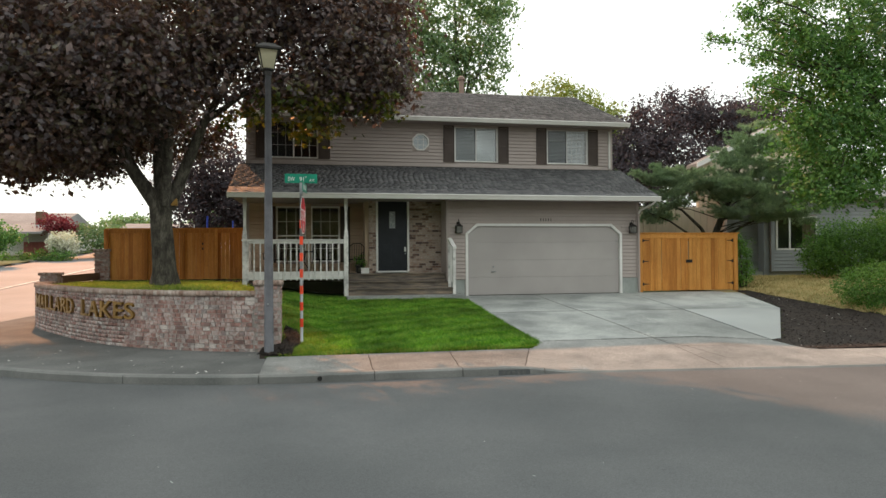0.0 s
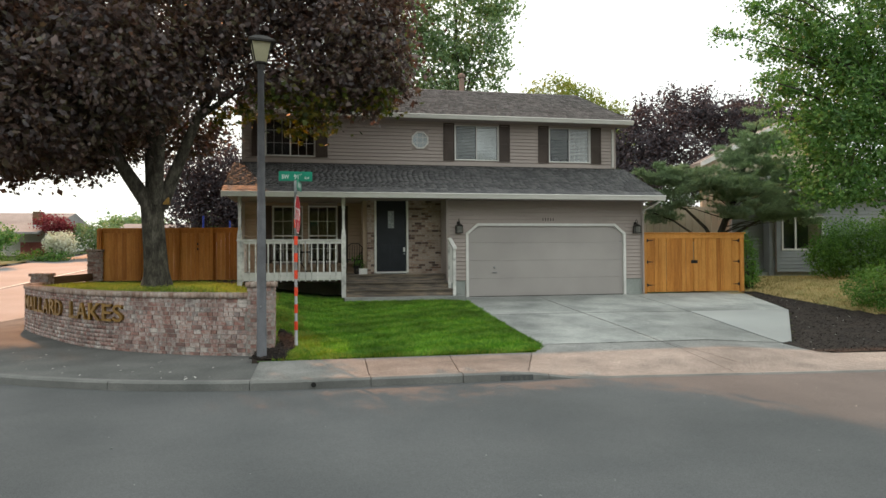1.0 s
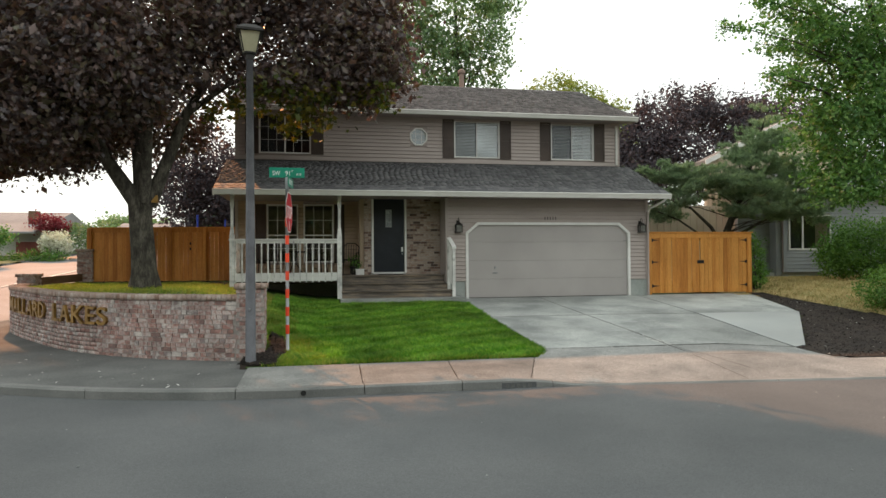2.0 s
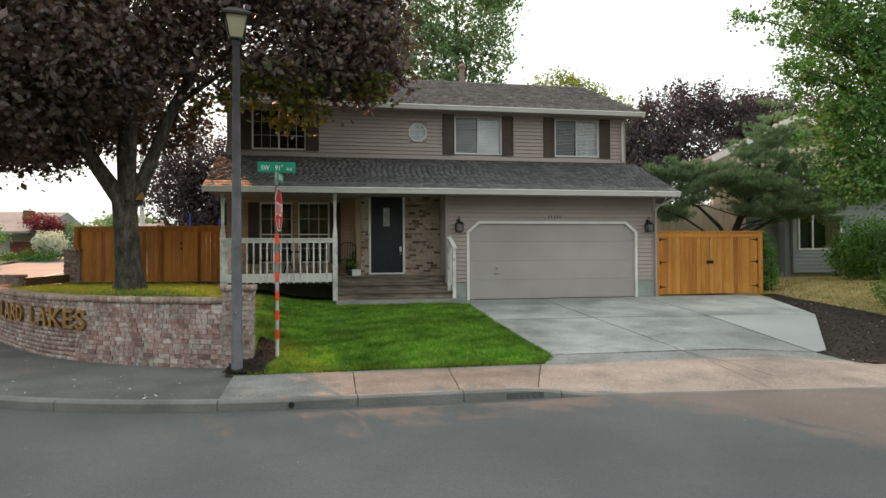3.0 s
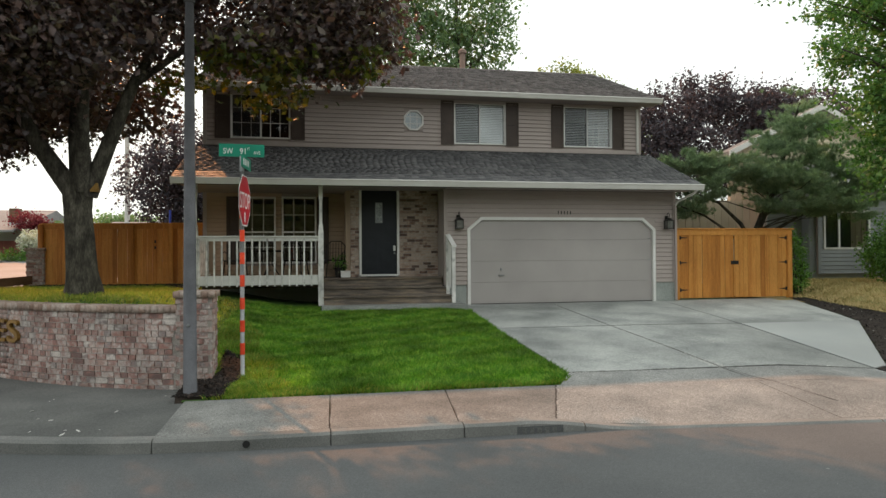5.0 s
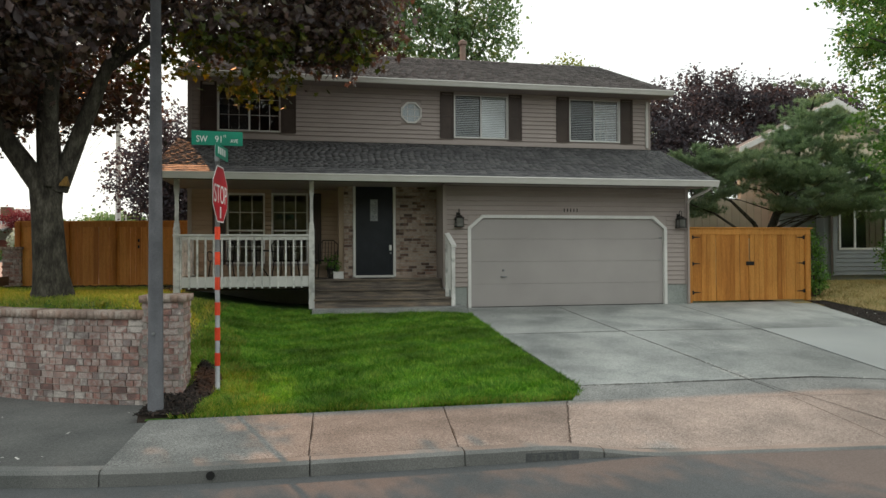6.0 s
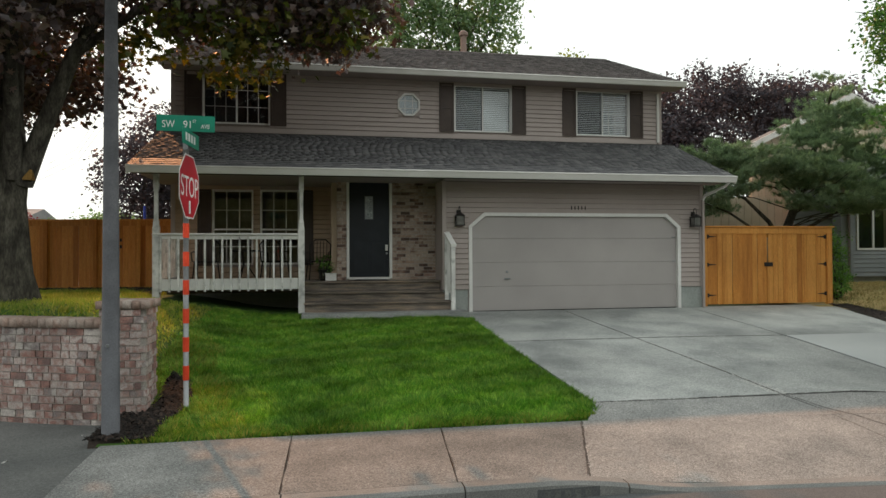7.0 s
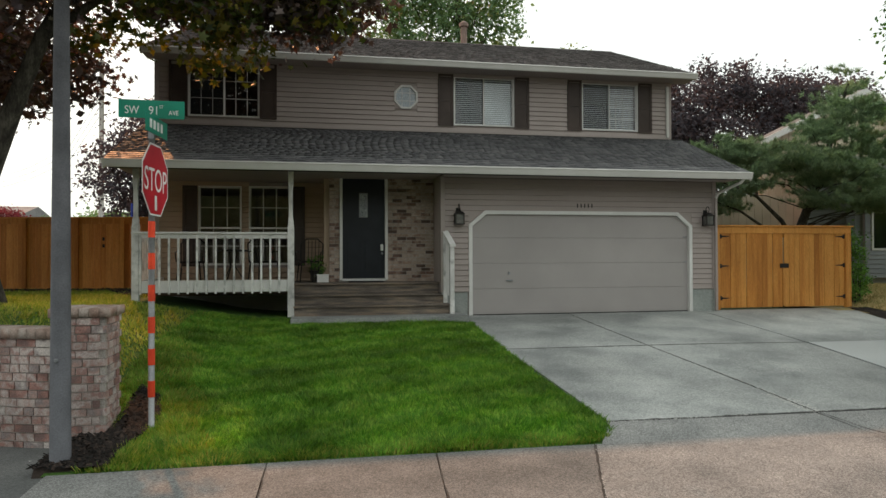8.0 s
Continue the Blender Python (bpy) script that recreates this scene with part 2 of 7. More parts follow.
M["deck"] = mat("deck", [(0.06, 0.05, 0.043), (0.14, 0.118, 0.10), (0.25, 0.19, 0.135)], 3.2, 0.8, bump=0.3, bscale=40, stretch=(0.6, 6, 6))
M["bark"] = mat("bark", [(0.026, 0.023, 0.019), (0.060, 0.054, 0.043), (0.105, 0.097, 0.078)], 7, 0.95, bump=1.0, bscale=30, stretch=(1.5, 1.5, 0.5), fine=0.4)
M["maple_leaf"] = mat("maple_leaf", [(0.050, 0.043, 0.049), (0.088, 0.070, 0.074), (0.148, 0.102, 0.093), (0.098, 0.092, 0.058)], 0.5, 0.36, bump=0, rnd="island", fine=0.1, translucent=(1.5, 1.0, 0.6), spec=0.5)
M["green_maple_leaf"] = mat("green_maple_leaf", [(0.03, 0.045, 0.012), (0.065, 0.085, 0.016), (0.15, 0.12, 0.016)], 0.9, 0.5, bump=0, rnd="island", fine=0.1, translucent=(1.6, 1.5, 0.5))
M["green_leaf"] = mat("green_leaf", [(0.046, 0.112, 0.032), (0.10, 0.205, 0.056), (0.19, 0.305, 0.092)], 0.4, 0.5, bump=0, rnd="island", fine=0.1, translucent=(1.1, 1.5, 0.7))
# greens lightened so the colour carries the haze over distant trees
M["far_leaf"] = mat("far_leaf", [(0.11, 0.185, 0.105), (0.155, 0.25, 0.125), (0.22, 0.31, 0.15)], 0.3, 0.6, bump=0, rnd="island", fine=0.1, translucent=(1.4, 1.5, 0.8))
M["lime_leaf"] = mat("lime_leaf", [(0.12, 0.17, 0.04), (0.19, 0.24, 0.06), (0.25, 0.28, 0.08)], 0.3, 0.6, bump=0, rnd="island", fine=0.1, translucent=(1.4, 1.4, 0.7))
M["plum_leaf"] = mat("plum_leaf", [(0.052, 0.050, 0.062), (0.078, 0.069, 0.082), (0.120, 0.086, 0.092)], 0.3, 0.6, bump=0, rnd="island", fine=0.1, translucent=(1.25, 1.1, 1.0))
M["shrub_leaf"] = mat("shrub_leaf", [(0.054, 0.125, 0.026), (0.092, 0.195, 0.040), (0.15, 0.265, 0.058)], 1.0, 0.5, bump=0, rnd="island", fine=0.1, translucent=(1.3, 1.5, 0.6))
M["needle"] = mat("needle", [(0.13, 0.195, 0.135), (0.22, 0.305, 0.195), (0.36, 0.44, 0.275)], 0.7, 0.6, bump=0, rnd="island", fine=0.1, translucent=(1.2, 1.3, 0.8))
M["red_leaf"] = mat("red_leaf", [(0.14, 0.018, 0.026), (0.22, 0.035, 0.045)], 0.7, 0.6, bump=0, rnd="island", translucent=(1.0, 0.8, 0.8))
M["white_flower"] = mat("white_flower", [(0.65, 0.66, 0.52), (0.8, 0.8, 0.68)], 0.7, 0.6, bump=0, rnd="island", translucent=(1, 1, 0.8))
M["black_metal"] = mat("black_metal", [(0.018, 0.017, 0.016), (0.03, 0.028, 0.026)], 8, 0.5, metal=0.3, bump=0.1)
M["galvanised"] = mat("galvanised", [(0.24, 0.25, 0.26), (0.33, 0.34, 0.35)], 6, 0.5, metal=0.5, bump=0.1, fine=0.12)
M["lamp_pole"] = mat("lamp_pole", [(0.105, 0.108, 0.12), (0.165, 0.168, 0.185)], 4, 0.6, metal=0.2, bump=0.15, fine=0.15)
M["orange_band"] = mat("orange_band", [(0.66, 0.055, 0.02), (0.76, 0.075, 0.03)], 8, 0.5, bump=0.05, fine=0.08)
M["sign_red"] = mat("sign_red", [(0.42, 0.012, 0.025), (0.50, 0.018, 0.03)], 5, 0.4, bump=0.02, fine=0.04)
M["sign_green"] = mat("sign_green", [(0.004, 0.20, 0.125), (0.006, 0.235, 0.15)], 5, 0.4, bump=0.02, fine=0.04)
M["sign_white"] = mat("sign_white", [(0.70, 0.71, 0.69), (0.78, 0.79, 0.77)], 5, 0.45, bump=0.02, fine=0.04)
M["gold"] = mat("gold", [(0.22, 0.125, 0.035), (0.33, 0.195, 0.055)], 12, 0.45, metal=0.5, bump=0.1)
M["door"] = mat("door", [(0.010, 0.013, 0.018), (0.014, 0.018, 0.025)], 4, 0.4, bump=0.08, fine=0.08)
# near-black colour paints in the dimness of unlit rooms behind windows
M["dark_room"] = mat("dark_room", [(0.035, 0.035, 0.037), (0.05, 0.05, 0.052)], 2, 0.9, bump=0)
M["blind"] = mat("blind", [(0.74, 0.76, 0.78), (0.80, 0.82, 0.84)], 4, 0.5, bump=0.02, fine=0.04)
M["curtain"] = mat("curtain", [(0.22, 0.20, 0.18), (0.32, 0.29, 0.26)], 4, 0.8, bump=0.05)
M["glass"] = glass_mat("glass", (0.9, 0.93, 0.93))
M["smoked_glass"] = mat("smoked_glass", [(0.10, 0.10, 0.095), (0.16, 0.16, 0.15)], 9, 0.15, bump=0.05, spec=0.5)
M["pale_grit"] = mat("pale_grit", [(0.42, 0.42, 0.40), (0.55, 0.54, 0.51)], 9, 0.9, bump=0.2, rnd="island")
# dark green of the unseen backdrop added behind the camera
M["hedge"] = mat("hedge", [(0.03, 0.05, 0.02), (0.055, 0.08, 0.03)], 0.6, 0.95, bump=1.0, bscale=3)
M["lamp_glass"] = mat("lamp_glass", [(0.45, 0.43, 0.30), (0.52, 0.49, 0.35)], 5, 0.4, bump=0.02, fine=0.05, translucent=(1.3, 1.3, 1.1))
# blue-grey that paints the sky's reflection into the eight-sided window
M["painted_reflection"] = mat("painted_reflection", [(0.38, 0.43, 0.48), (0.50, 0.55, 0.60)], 5, 0.6, bump=0.02, fine=0.05)
M["screen"] = mat("screen", [(0.05, 0.055, 0.058), (0.065, 0.07, 0.072)], 5, 0.8, bump=0, fine=0.05)
M["screen"].node_tree.nodes["Principled BSDF"].inputs["Alpha"].default_value = 0.16
M["joint_dirt"] = mat("joint_dirt", [(0.045, 0.045, 0.043), (0.085, 0.083, 0.078)], 9, 0.95, bump=0.4, bscale=60)
M["blue_plastic"] = mat("blue_plastic", [(0.02, 0.05, 0.35), (0.03, 0.07, 0.42)], 5, 0.4, bump=0)
M["nb_siding"] = mat("nb_siding", [(0.26, 0.28, 0.29), (0.30, 0.32, 0.33)], 1.5, 0.65, bump=0.08, fine=0.05)
M["cream"] = mat("cream", [(0.52, 0.44, 0.34), (0.58, 0.50, 0.39)], 1.5, 0.7, bump=0.1, fine=0.06)
M["pale_wall"] = mat("pale_wall", [(0.50, 0.49, 0.46), (0.56, 0.55, 0.52)], 1.0, 0.7, bump=0.1)
M["far_roof"] = mat("far_roof", [(0.20, 0.20, 0.205), (0.26, 0.255, 0.25)], 1.0, 0.9, bump=0.3, bscale=30)
M["red_fence"] = mat("red_fence", [(0.20, 0.06, 0.05), (0.25, 0.08, 0.065)], 2.0, 0.8, bump=0.2)
M["wood_pole"] = mat("wood_pole", [(0.50, 0.48, 0.45), (0.60, 0.58, 0.55)], 3.0, 0.9, bump=0.3, stretch=(3, 3, 0.4))
M["rust_pipe"] = mat("rust_pipe", [(0.20, 0.135, 0.11), (0.27, 0.19, 0.155)], 6.0, 0.6, metal=0.2, bump=0.1)
M["paint_line"] = mat("paint_line", [(0.55, 0.54, 0.50), (0.70, 0.69, 0.66)], 3.0, 0.7, bump=0.1)
M["tyre_black"] = mat("tyre_black", [(0.012, 0.012, 0.012), (0.02, 0.02, 0.02)], 6, 0.7, bump=0.1)

# ---- ground ----
def smooth(a, b, x):
    t = min(1.0, max(0.0, (x - a) / (b - a)))
    return t * t * (3 - 2 * t)


def side_rise(y):
    return -0.80 + 0.06 * max(0.0, min(y, 75) - 24.0)


def lot(x, y):
    """Height of the lot's surface: it climbs from the pavement to the garage, and a raised garden lies behind the brick wall."""
    z = -0.64 + 0.0868 * (min(max(y, 12.3), 19.7) - 12.3)
    z -= min(0.12, 0.07 * max(0.0, x - 8.0)) * smooth(17.5, 12.5, y)
    z -= 0.055 * smooth(3.3, 4.6, x) * smooth(13.5, 19.7, y)
    raised = 0.40 + 0.10 * math.exp(-((x + 3.74) ** 2 + (y - 17.3) ** 2) / 3.0)
    k = smooth(0.6, -2.6, x) * smooth(13.2, 16.0, y)
    return z + k * (raised - z)


def sheet(name, x0, x1, y0, y1, nx, ny, height, material, label, keep=None, name_kind="structure", cat="ground"):
    bm = bmesh.new()
    vs = {}
    for i in range(nx + 1):
        for j in range(ny + 1):
            x, y = x0 + (x1 - x0) * i / nx, y0 + (y1 - y0) * j / ny
            vs[i, j] = bm.verts.new((x, y, height(x, y)))
    for i in range(nx):
        for j in range(ny):
            q = [vs[i, j], vs[i + 1, j], vs[i + 1, j + 1], vs[i, j + 1]]
            c = sum((v.co for v in q), Vector()) / 4
            if keep is None or keep(c.x, c.y):
                bm.faces.new(q)
    bmesh.ops.delete(bm, geom=[v for v in bm.verts if not v.link_faces], context="VERTS")
    return tagged(part(name, bm, material, smooth=True), label, cat, kind=name_kind)


def ground_z(x, y):
    if x < -7.0:
        return side_rise(y) - 0.12
    if y < 12.0 or (x < -0.4 and y < 24.5):
        return -0.98
    return lot(x, y) - 0.10 + 0.0 * x if y < 30 else -0.1 + 0.03 * min(y - 30, 40)


gx = np.concatenate([[-900, -400, -150, -80, -50, -35], np.arange(-28, 30, 1.0), [32, 40, 60, 120, 400, 900]])
gy = np.concatenate([[-600, -150, -40, -15, 0], np.arange(6, 46, 1.0), [50, 60, 75, 110, 200, 500, 1500]])
bm = bmesh.new()
gv = [[bm.verts.new((x, y, ground_z(x, y))) for y in gy] for x in gx]
for i in range(len(gx) - 1):
    for j in range(len(gy) - 1):
        bm.faces.new((gv[i][j], gv[i + 1][j], gv[i + 1][j + 1], gv[i][j + 1]))
tagged(part("ground", bm, M["far_ground"], smooth=True), "dull green ground that runs out to the horizon", "ground", kind="structure")

CURB_Y, CURB_R, CURB_CX = 10.62, 9.6, 0.3


def shift(x):
    """The street's edge swings towards the road past the driveway."""
    return 0.10 * max(0.0, x - 3.6)


def curb_line(s):
    """The kerb's edge: straight along the street, then a wide arc round the corner, then along the side street. s in metres from the arc's start."""
    if s <= 0:
        return Vector((CURB_CX - s, CURB_Y - shift(CURB_CX - s), 0)), Vector((0, 1, 0))
    a = s / CURB_R
    if a <= math.pi / 2:
        return Vector((CURB_CX - CURB_R * math.sin(a), CURB_Y + CURB_R * (1 - math.cos(a)), 0)), Vector((math.sin(a), math.cos(a), 0))
    d = s - CURB_R * math.pi / 2
    return Vector((CURB_CX - CURB_R, CURB_Y + CURB_R + d, 0)), Vector((1, 0, 0))


# roads
bm = bmesh.new()
for x0, x1 in zip(np.arange(-60, 60, 4.0), np.arange(-56, 64, 4.0)):
    v = [bm.verts.new(p) for p in ((x0, -1.5, -0.82), (x1, -1.5, -0.82), (x1, 12.5 if x1 > -20 else 12.5, -0.82), (x0, 12.5, -0.82))]
    bm.faces.new(v)
tagged(part("road", bm, M["asphalt"]), "grey asphalt street with patched worn surface", "road", kind="structure")
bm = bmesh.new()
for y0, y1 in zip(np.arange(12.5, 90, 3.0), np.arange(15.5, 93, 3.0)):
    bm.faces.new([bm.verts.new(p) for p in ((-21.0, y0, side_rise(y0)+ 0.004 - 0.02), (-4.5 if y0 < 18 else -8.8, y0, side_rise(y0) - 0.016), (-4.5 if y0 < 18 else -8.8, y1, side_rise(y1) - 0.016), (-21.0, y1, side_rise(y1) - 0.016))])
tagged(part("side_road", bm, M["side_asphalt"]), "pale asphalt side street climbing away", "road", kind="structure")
bm = bmesh.new()
for y0 in np.arange(16, 86, 3.0):
    for xa in (-14.6,):
        v = [bm.verts.new(p) for p in ((xa - 0.07, y0, side_rise(y0) + 0.012), (xa + 0.07, y0, side_rise(y0) + 0.012), (xa + 0.07, y0 + 3, side_rise(y0 + 3) + 0.012), (xa - 0.07, y0 + 3, side_rise(y0 + 3) + 0.012))]
        bm.faces.new(v)
tagged(part("road_line", bm, M["paint_line"]), "worn white painted line on the side street", "road marking", kind="structure")
# far side of the side street: kerb and grass verge
bm = bmesh.new()
for y0 in np.arange(12, 90, 3.0):
    a, b = side_rise(y0), side_rise(y0 + 3)
    for xs in ((-21.3, -21.0, 0.10),):
        box(bm, xs[0], xs[1], y0, y0 + 3, a - 0.1, a + 0.12)
tagged(part("far_kerb", bm, M["curb"]), "concrete kerb along the far side of the side street", "kerb", kind="structure")
sheet("far_verge", -60, -21.3, 12, 92, 20, 30, lambda x, y: side_rise(y) + 0.08, M["far_ground"], "green verge beyond the side street")
sheet("verge", -8.9, -7.0, 24.6, 92, 3, 30, lambda x, y: side_rise(y) + 0.06, M["far_ground"], "grass verge beside the side street")

# kerb stones: dropped at the driveway
def curb_top(x):
    return -0.68 - 0.115 * smooth(3.05, 4.4, x)


kerb = thing("kerb", "weathered grey concrete kerb, lowered at the driveway", "kerb", kind="structure")
s_list = [-26.0, -22, -18, -14, -10, -7.0, -3.42, -2.02, -0.58, 1.22]
s_list += list(np.arange(3.4, 22.0, 2.2))
for s0, s1 in zip(s_list, s_list[1:]):
    bm = bmesh.new()
    n = 12
    rows = []
    for k in range(n + 1):
        s = s0 + 0.006 + (s1 - s0 - 0.012) * k / n
        p, inw = curb_line(s)
        top = curb_top(p.x) if s < 4 else -0.68 + 0.06 * max(0, p.y - 24)
        prof = ((0.0, top - 0.45), (0.0, top - 0.03), (0.03, top), (0.155, top), (0.155, top - 0.45))
        rows.append([bm.verts.new((p + inw * o).to_tuple()[:2] + (z,)) for o, z in prof])
    for a, b in zip(rows, rows[1:]):
        for k in range(5):
            bm.faces.new((a[k], a[(k + 1) % 5], b[(k + 1) % 5], b[k]))
    bm.faces.new(rows[0])
    bm.faces.new(rows[-1][::-1])
    bmesh.ops.recalc_face_normals(bm, faces=bm.faces[:])
    part("kerb_stone", bm, M["curb"], kerb)
# a drain hole in the kerb face, its inner shade painted as a black disc, and the painted panel (plain bars)
hp, _ = curb_line(0.28)
bm = bmesh.new()
tube(bm, [(hp.x, hp.y - 0.012, -0.755), (hp.x, hp.y + 0.02, -0.755)], [0.038, 0.038], 12)
part("drain_hole", bm, M["tyre_black"], kerb, "round drain outlet in the kerb face")
part("number_panel", bx(2.92, 3.46, CURB_Y - 0.004, CURB_Y + 0.01, -0.835, -0.735), M["asphalt"], kerb, "worn black painted panel on the kerb")
for k in range(5):
    part("bar", bx(2.98 + 0.088 * k, 3.03 + 0.088 * k, CURB_Y - 0.007, CURB_Y + 0.0, -0.82, -0.752), M["corner_walk"], kerb)


def walk_z(x, y):
    t = (y + shift(x) - CURB_Y - 0.155) / (12.32 - CURB_Y - 0.155)
    return curb_top(x) + (-0.64 - min(0.12, 0.07 * max(0.0, x - 8.0)) - curb_top(x)) * max(0.0, min(1.0, t)) + 0.0


def slab(bm, pts, height, thick=0.12, n=4):
    """A slab over a four-cornered outline (counter-clockwise), its top following the height function."""
    p = [Vector((*q, 0)) for q in pts]
    top = [[None] * (n + 1) for _ in range(n + 1)]
    low = [[None] * (n + 1) for _ in range(n + 1)]
    for i in range(n + 1):
        for j in range(n + 1):
            u, v = i / n, j / n
            c = p[0] * (1 - u) * (1 - v) + p[1] * u * (1 - v) + p[2] * u * v + p[3] * (1 - u) * v
            z = height(c.x, c.y)
            top[i][j] = bm.verts.new((c.x, c.y, z))
            low[i][j] = bm.verts.new((c.x, c.y, z - thick))
    for i in range(n):
        for j in range(n):
            bm.faces.new((top[i][j], top[i + 1][j], top[i + 1][j + 1], top[i][j + 1]))
    for i in range(n):
        for a, b in (((i, 0), (i + 1, 0)), ((i + 1, n), (i, n)), ((0, i + 1), (0, i)), ((n, i), (n, i + 1))):
            bm.faces.new((top[a[0]][a[1]], low[a[0]][a[1]], low[b[0]][b[1]], top[b[0]][b[1]]))
    return bm


# pavement slabs along the street
pavement = thing("pavement", "grey broom-finished concrete pavement slabs with open joints", "pavement", kind="structure")
edges = [-0.92, 0.88, 2.36, 3.72, 6.9, 10.3, 13.5, 17, 21, 26]
skew = {2.36: 0.07, 3.72: 0.28, 0.88: 0.015}
YB = {-0.92: 12.42}
for a, b in zip(edges, edges[1:]):
    bm = bmesh.new()
    sa, sb = skew.get(a, 0), skew.get(b, 0)
    slab(bm, [(a - sa + 0.006, CURB_Y + 0.16 - shift(a)), (b - sb - 0.006, CURB_Y + 0.16 - shift(b)), (b + sb - 0.006, 12.34 - shift(b)), (a + sa + 0.006, 12.34 - shift(a))], lambda x, y: walk_z(x, y) + 0.0, n=6)
    part("slab", bm, M["sidewalk" if a < 3.7 else "apron"], pavement)
# the wide corner paving
bm = bmesh.new()
rows = []
for k in range(31):
    s = 1.23 + 20.0 * k / 30
    p, inw = curb_line(s)
    zz = -0.68 if p.y < 24 else -0.68 + 0.06 * (p.y - 24)
    width = 5.4 if k > 4 else 3.5 + 0.4 * k
    rows.append([bm.verts.new(((p + inw * (0.158 + (width - 0.158) * j / 4)).x, (p + inw * (0.158 + (width - 0.158) * j / 4)).y, zz - 0.004 + 0.004 * j)) for j in range(5)])
for a, b in zip(rows, rows[1:]):
    for j in range(4):
        bm.faces.new((a[j], a[j + 1], b[j + 1], b[j]))
bmesh.ops.recalc_face_normals(bm, faces=bm.faces[:])
tagged(part("corner_pavement", bm, M["corner_walk"]), "dark grey paving round the street corner", "pavement", kind="structure")

# driveway slabs
DRIVE = lambda x, y: lot(x, y) + 0.012 * smooth(12.3, 13.0, y + shift(x))
driveway = thing("driveway", "grey concrete driveway slabs with dark worn joints", "driveway", kind="structure")
g = 0.006
cells = [((4.40, 12.9), (6.90, 12.85), (6.72, 16.45), (4.27, 16.45)), ((6.92, 12.85), (9.62, 12.82), (9.66, 16.36), (6.74, 16.45)),
         ((4.27, 16.47), (6.72, 16.47), (6.60, 19.74), (4.27, 19.74)), ((6.74, 16.47), (9.66, 16.38), (9.75, 19.74), (6.62, 19.74)),
         ((9.68, 16.38), (12.55, 16.30), (13.6, 19.86), (9.77, 19.86)),
         ((4.06, 12.294), (7.0, 12.0), (6.88, 12.83), (4.38, 12.88)), ((7.0, 12.0), (9.9, 11.71), (9.60, 12.80), (6.9, 12.83))]
for c in cells:
    cx, cy = sum(p[0] for p in c) / 4, sum(p[1] for p in c) / 4
    c = [(px + (g if px < cx else -g), py + (g * 1.6 if py < cy else -g * 1.6)) for px, py in c]
    part("slab", slab(bmesh.new(), c, DRIVE, n=6), M["apron" if cy < 12.8 else "concrete"], driveway)
part("new_slab", slab(bmesh.new(), [(9.65, 12.82), (9.99, 12.95), (12.55, 16.27), (9.69, 16.34)], lambda x, y: DRIVE(x, y) + 0.01, n=6), M["new_concrete"], driveway, "smooth pale newly cast concrete slab")


def dirty_joint(name, a, b, w, height, owner, seed):
    """A ragged line of dirt that fills a joint between slabs."""
    rs = random.Random(seed)
    a, b = Vector((*a, 0)), Vector((*b, 0))
    n = max(6, int((b - a).length / 0.07))
    side = Vector((-(b - a).y, (b - a).x, 0)).normalized()
    bm, prev, wander = bmesh.new(), None, 0.0
    for k in range(n + 1):
        p = a.lerp(b, k / n)
        wander = 0.8 * wander + rs.uniform(-1, 1) * 0.006
        half = w * rs.uniform(0.3, 1.0)
        row = [bm.verts.new((q.x, q.y, height(q.x, q.y) + 0.003)) for q in (p + side * (wander - half), p + side * (wander + half))]
        if prev:
            bm.faces.new((prev[0], row[0], row[1], prev[1]))
        prev = row
    part(name, bm, M["joint_dirt"], owner, "dark dirt packed in a worn joint")


dirty_joint("joint", (4.40, 12.885), (9.62, 12.81), 0.030, DRIVE, driveway, 1)
dirty_joint("joint", (6.91, 12.86), (6.73, 16.45), 0.020, DRIVE, driveway, 2)
dirty_joint("joint", (4.27, 16.46), (9.66, 16.37), 0.022, DRIVE, driveway, 3)
dirty_joint("joint", (6.73, 16.46), (6.61, 19.7), 0.014, DRIVE, driveway, 4)
dirty_joint("joint", (7.35, 11.0), (6.92, 12.82), 0.012, lambda x, y: max(DRIVE(x, y), walk_z(x, y)) if y + shift(x) > 12.33 else walk_z(x, y), driveway, 5)
dirty_joint("joint", (3.44, 10.80), (4.0, 12.30), 0.016, walk_z, pavement, 6)
dirty_joint("joint", (2.29, 10.80), (2.43, 12.32), 0.009, walk_z, pavement, 7)
dirty_joint("joint", (0.865, 10.80), (0.895, 12.32), 0.007, walk_z, pavement, 8)
part("entry_slab", slab(bmesh.new(), [(0.8, 18.85), (4.22, 18.85), (4.22, 19.72), (0.8, 19.72)], lambda x, y: 0.035, 0.14), M["concrete"], driveway, "narrow concrete slab at the foot of the steps")

# lawn
def drive_edge(y):
    return 4.275 + 0.10 * smooth(15, 12.7, y)


MULCH = [(-1.08, 12.44), (-0.46, 12.38), (-0.47, 12.8), (-0.36, 13.25), (-0.32, 13.7), (-0.44, 14.25), (-0.70, 14.5), (-0.72, 13.25), (-1.0, 13.24)]


def inside(poly, x, y):
    r = False
    for (ax, ay), (bx_, by) in zip(poly, poly[1:] + poly[:1]):
        if (ay > y) != (by > y) and x < (bx_ - ax) * (y - ay) / (by - ay) + ax:
            r = not r
    return r


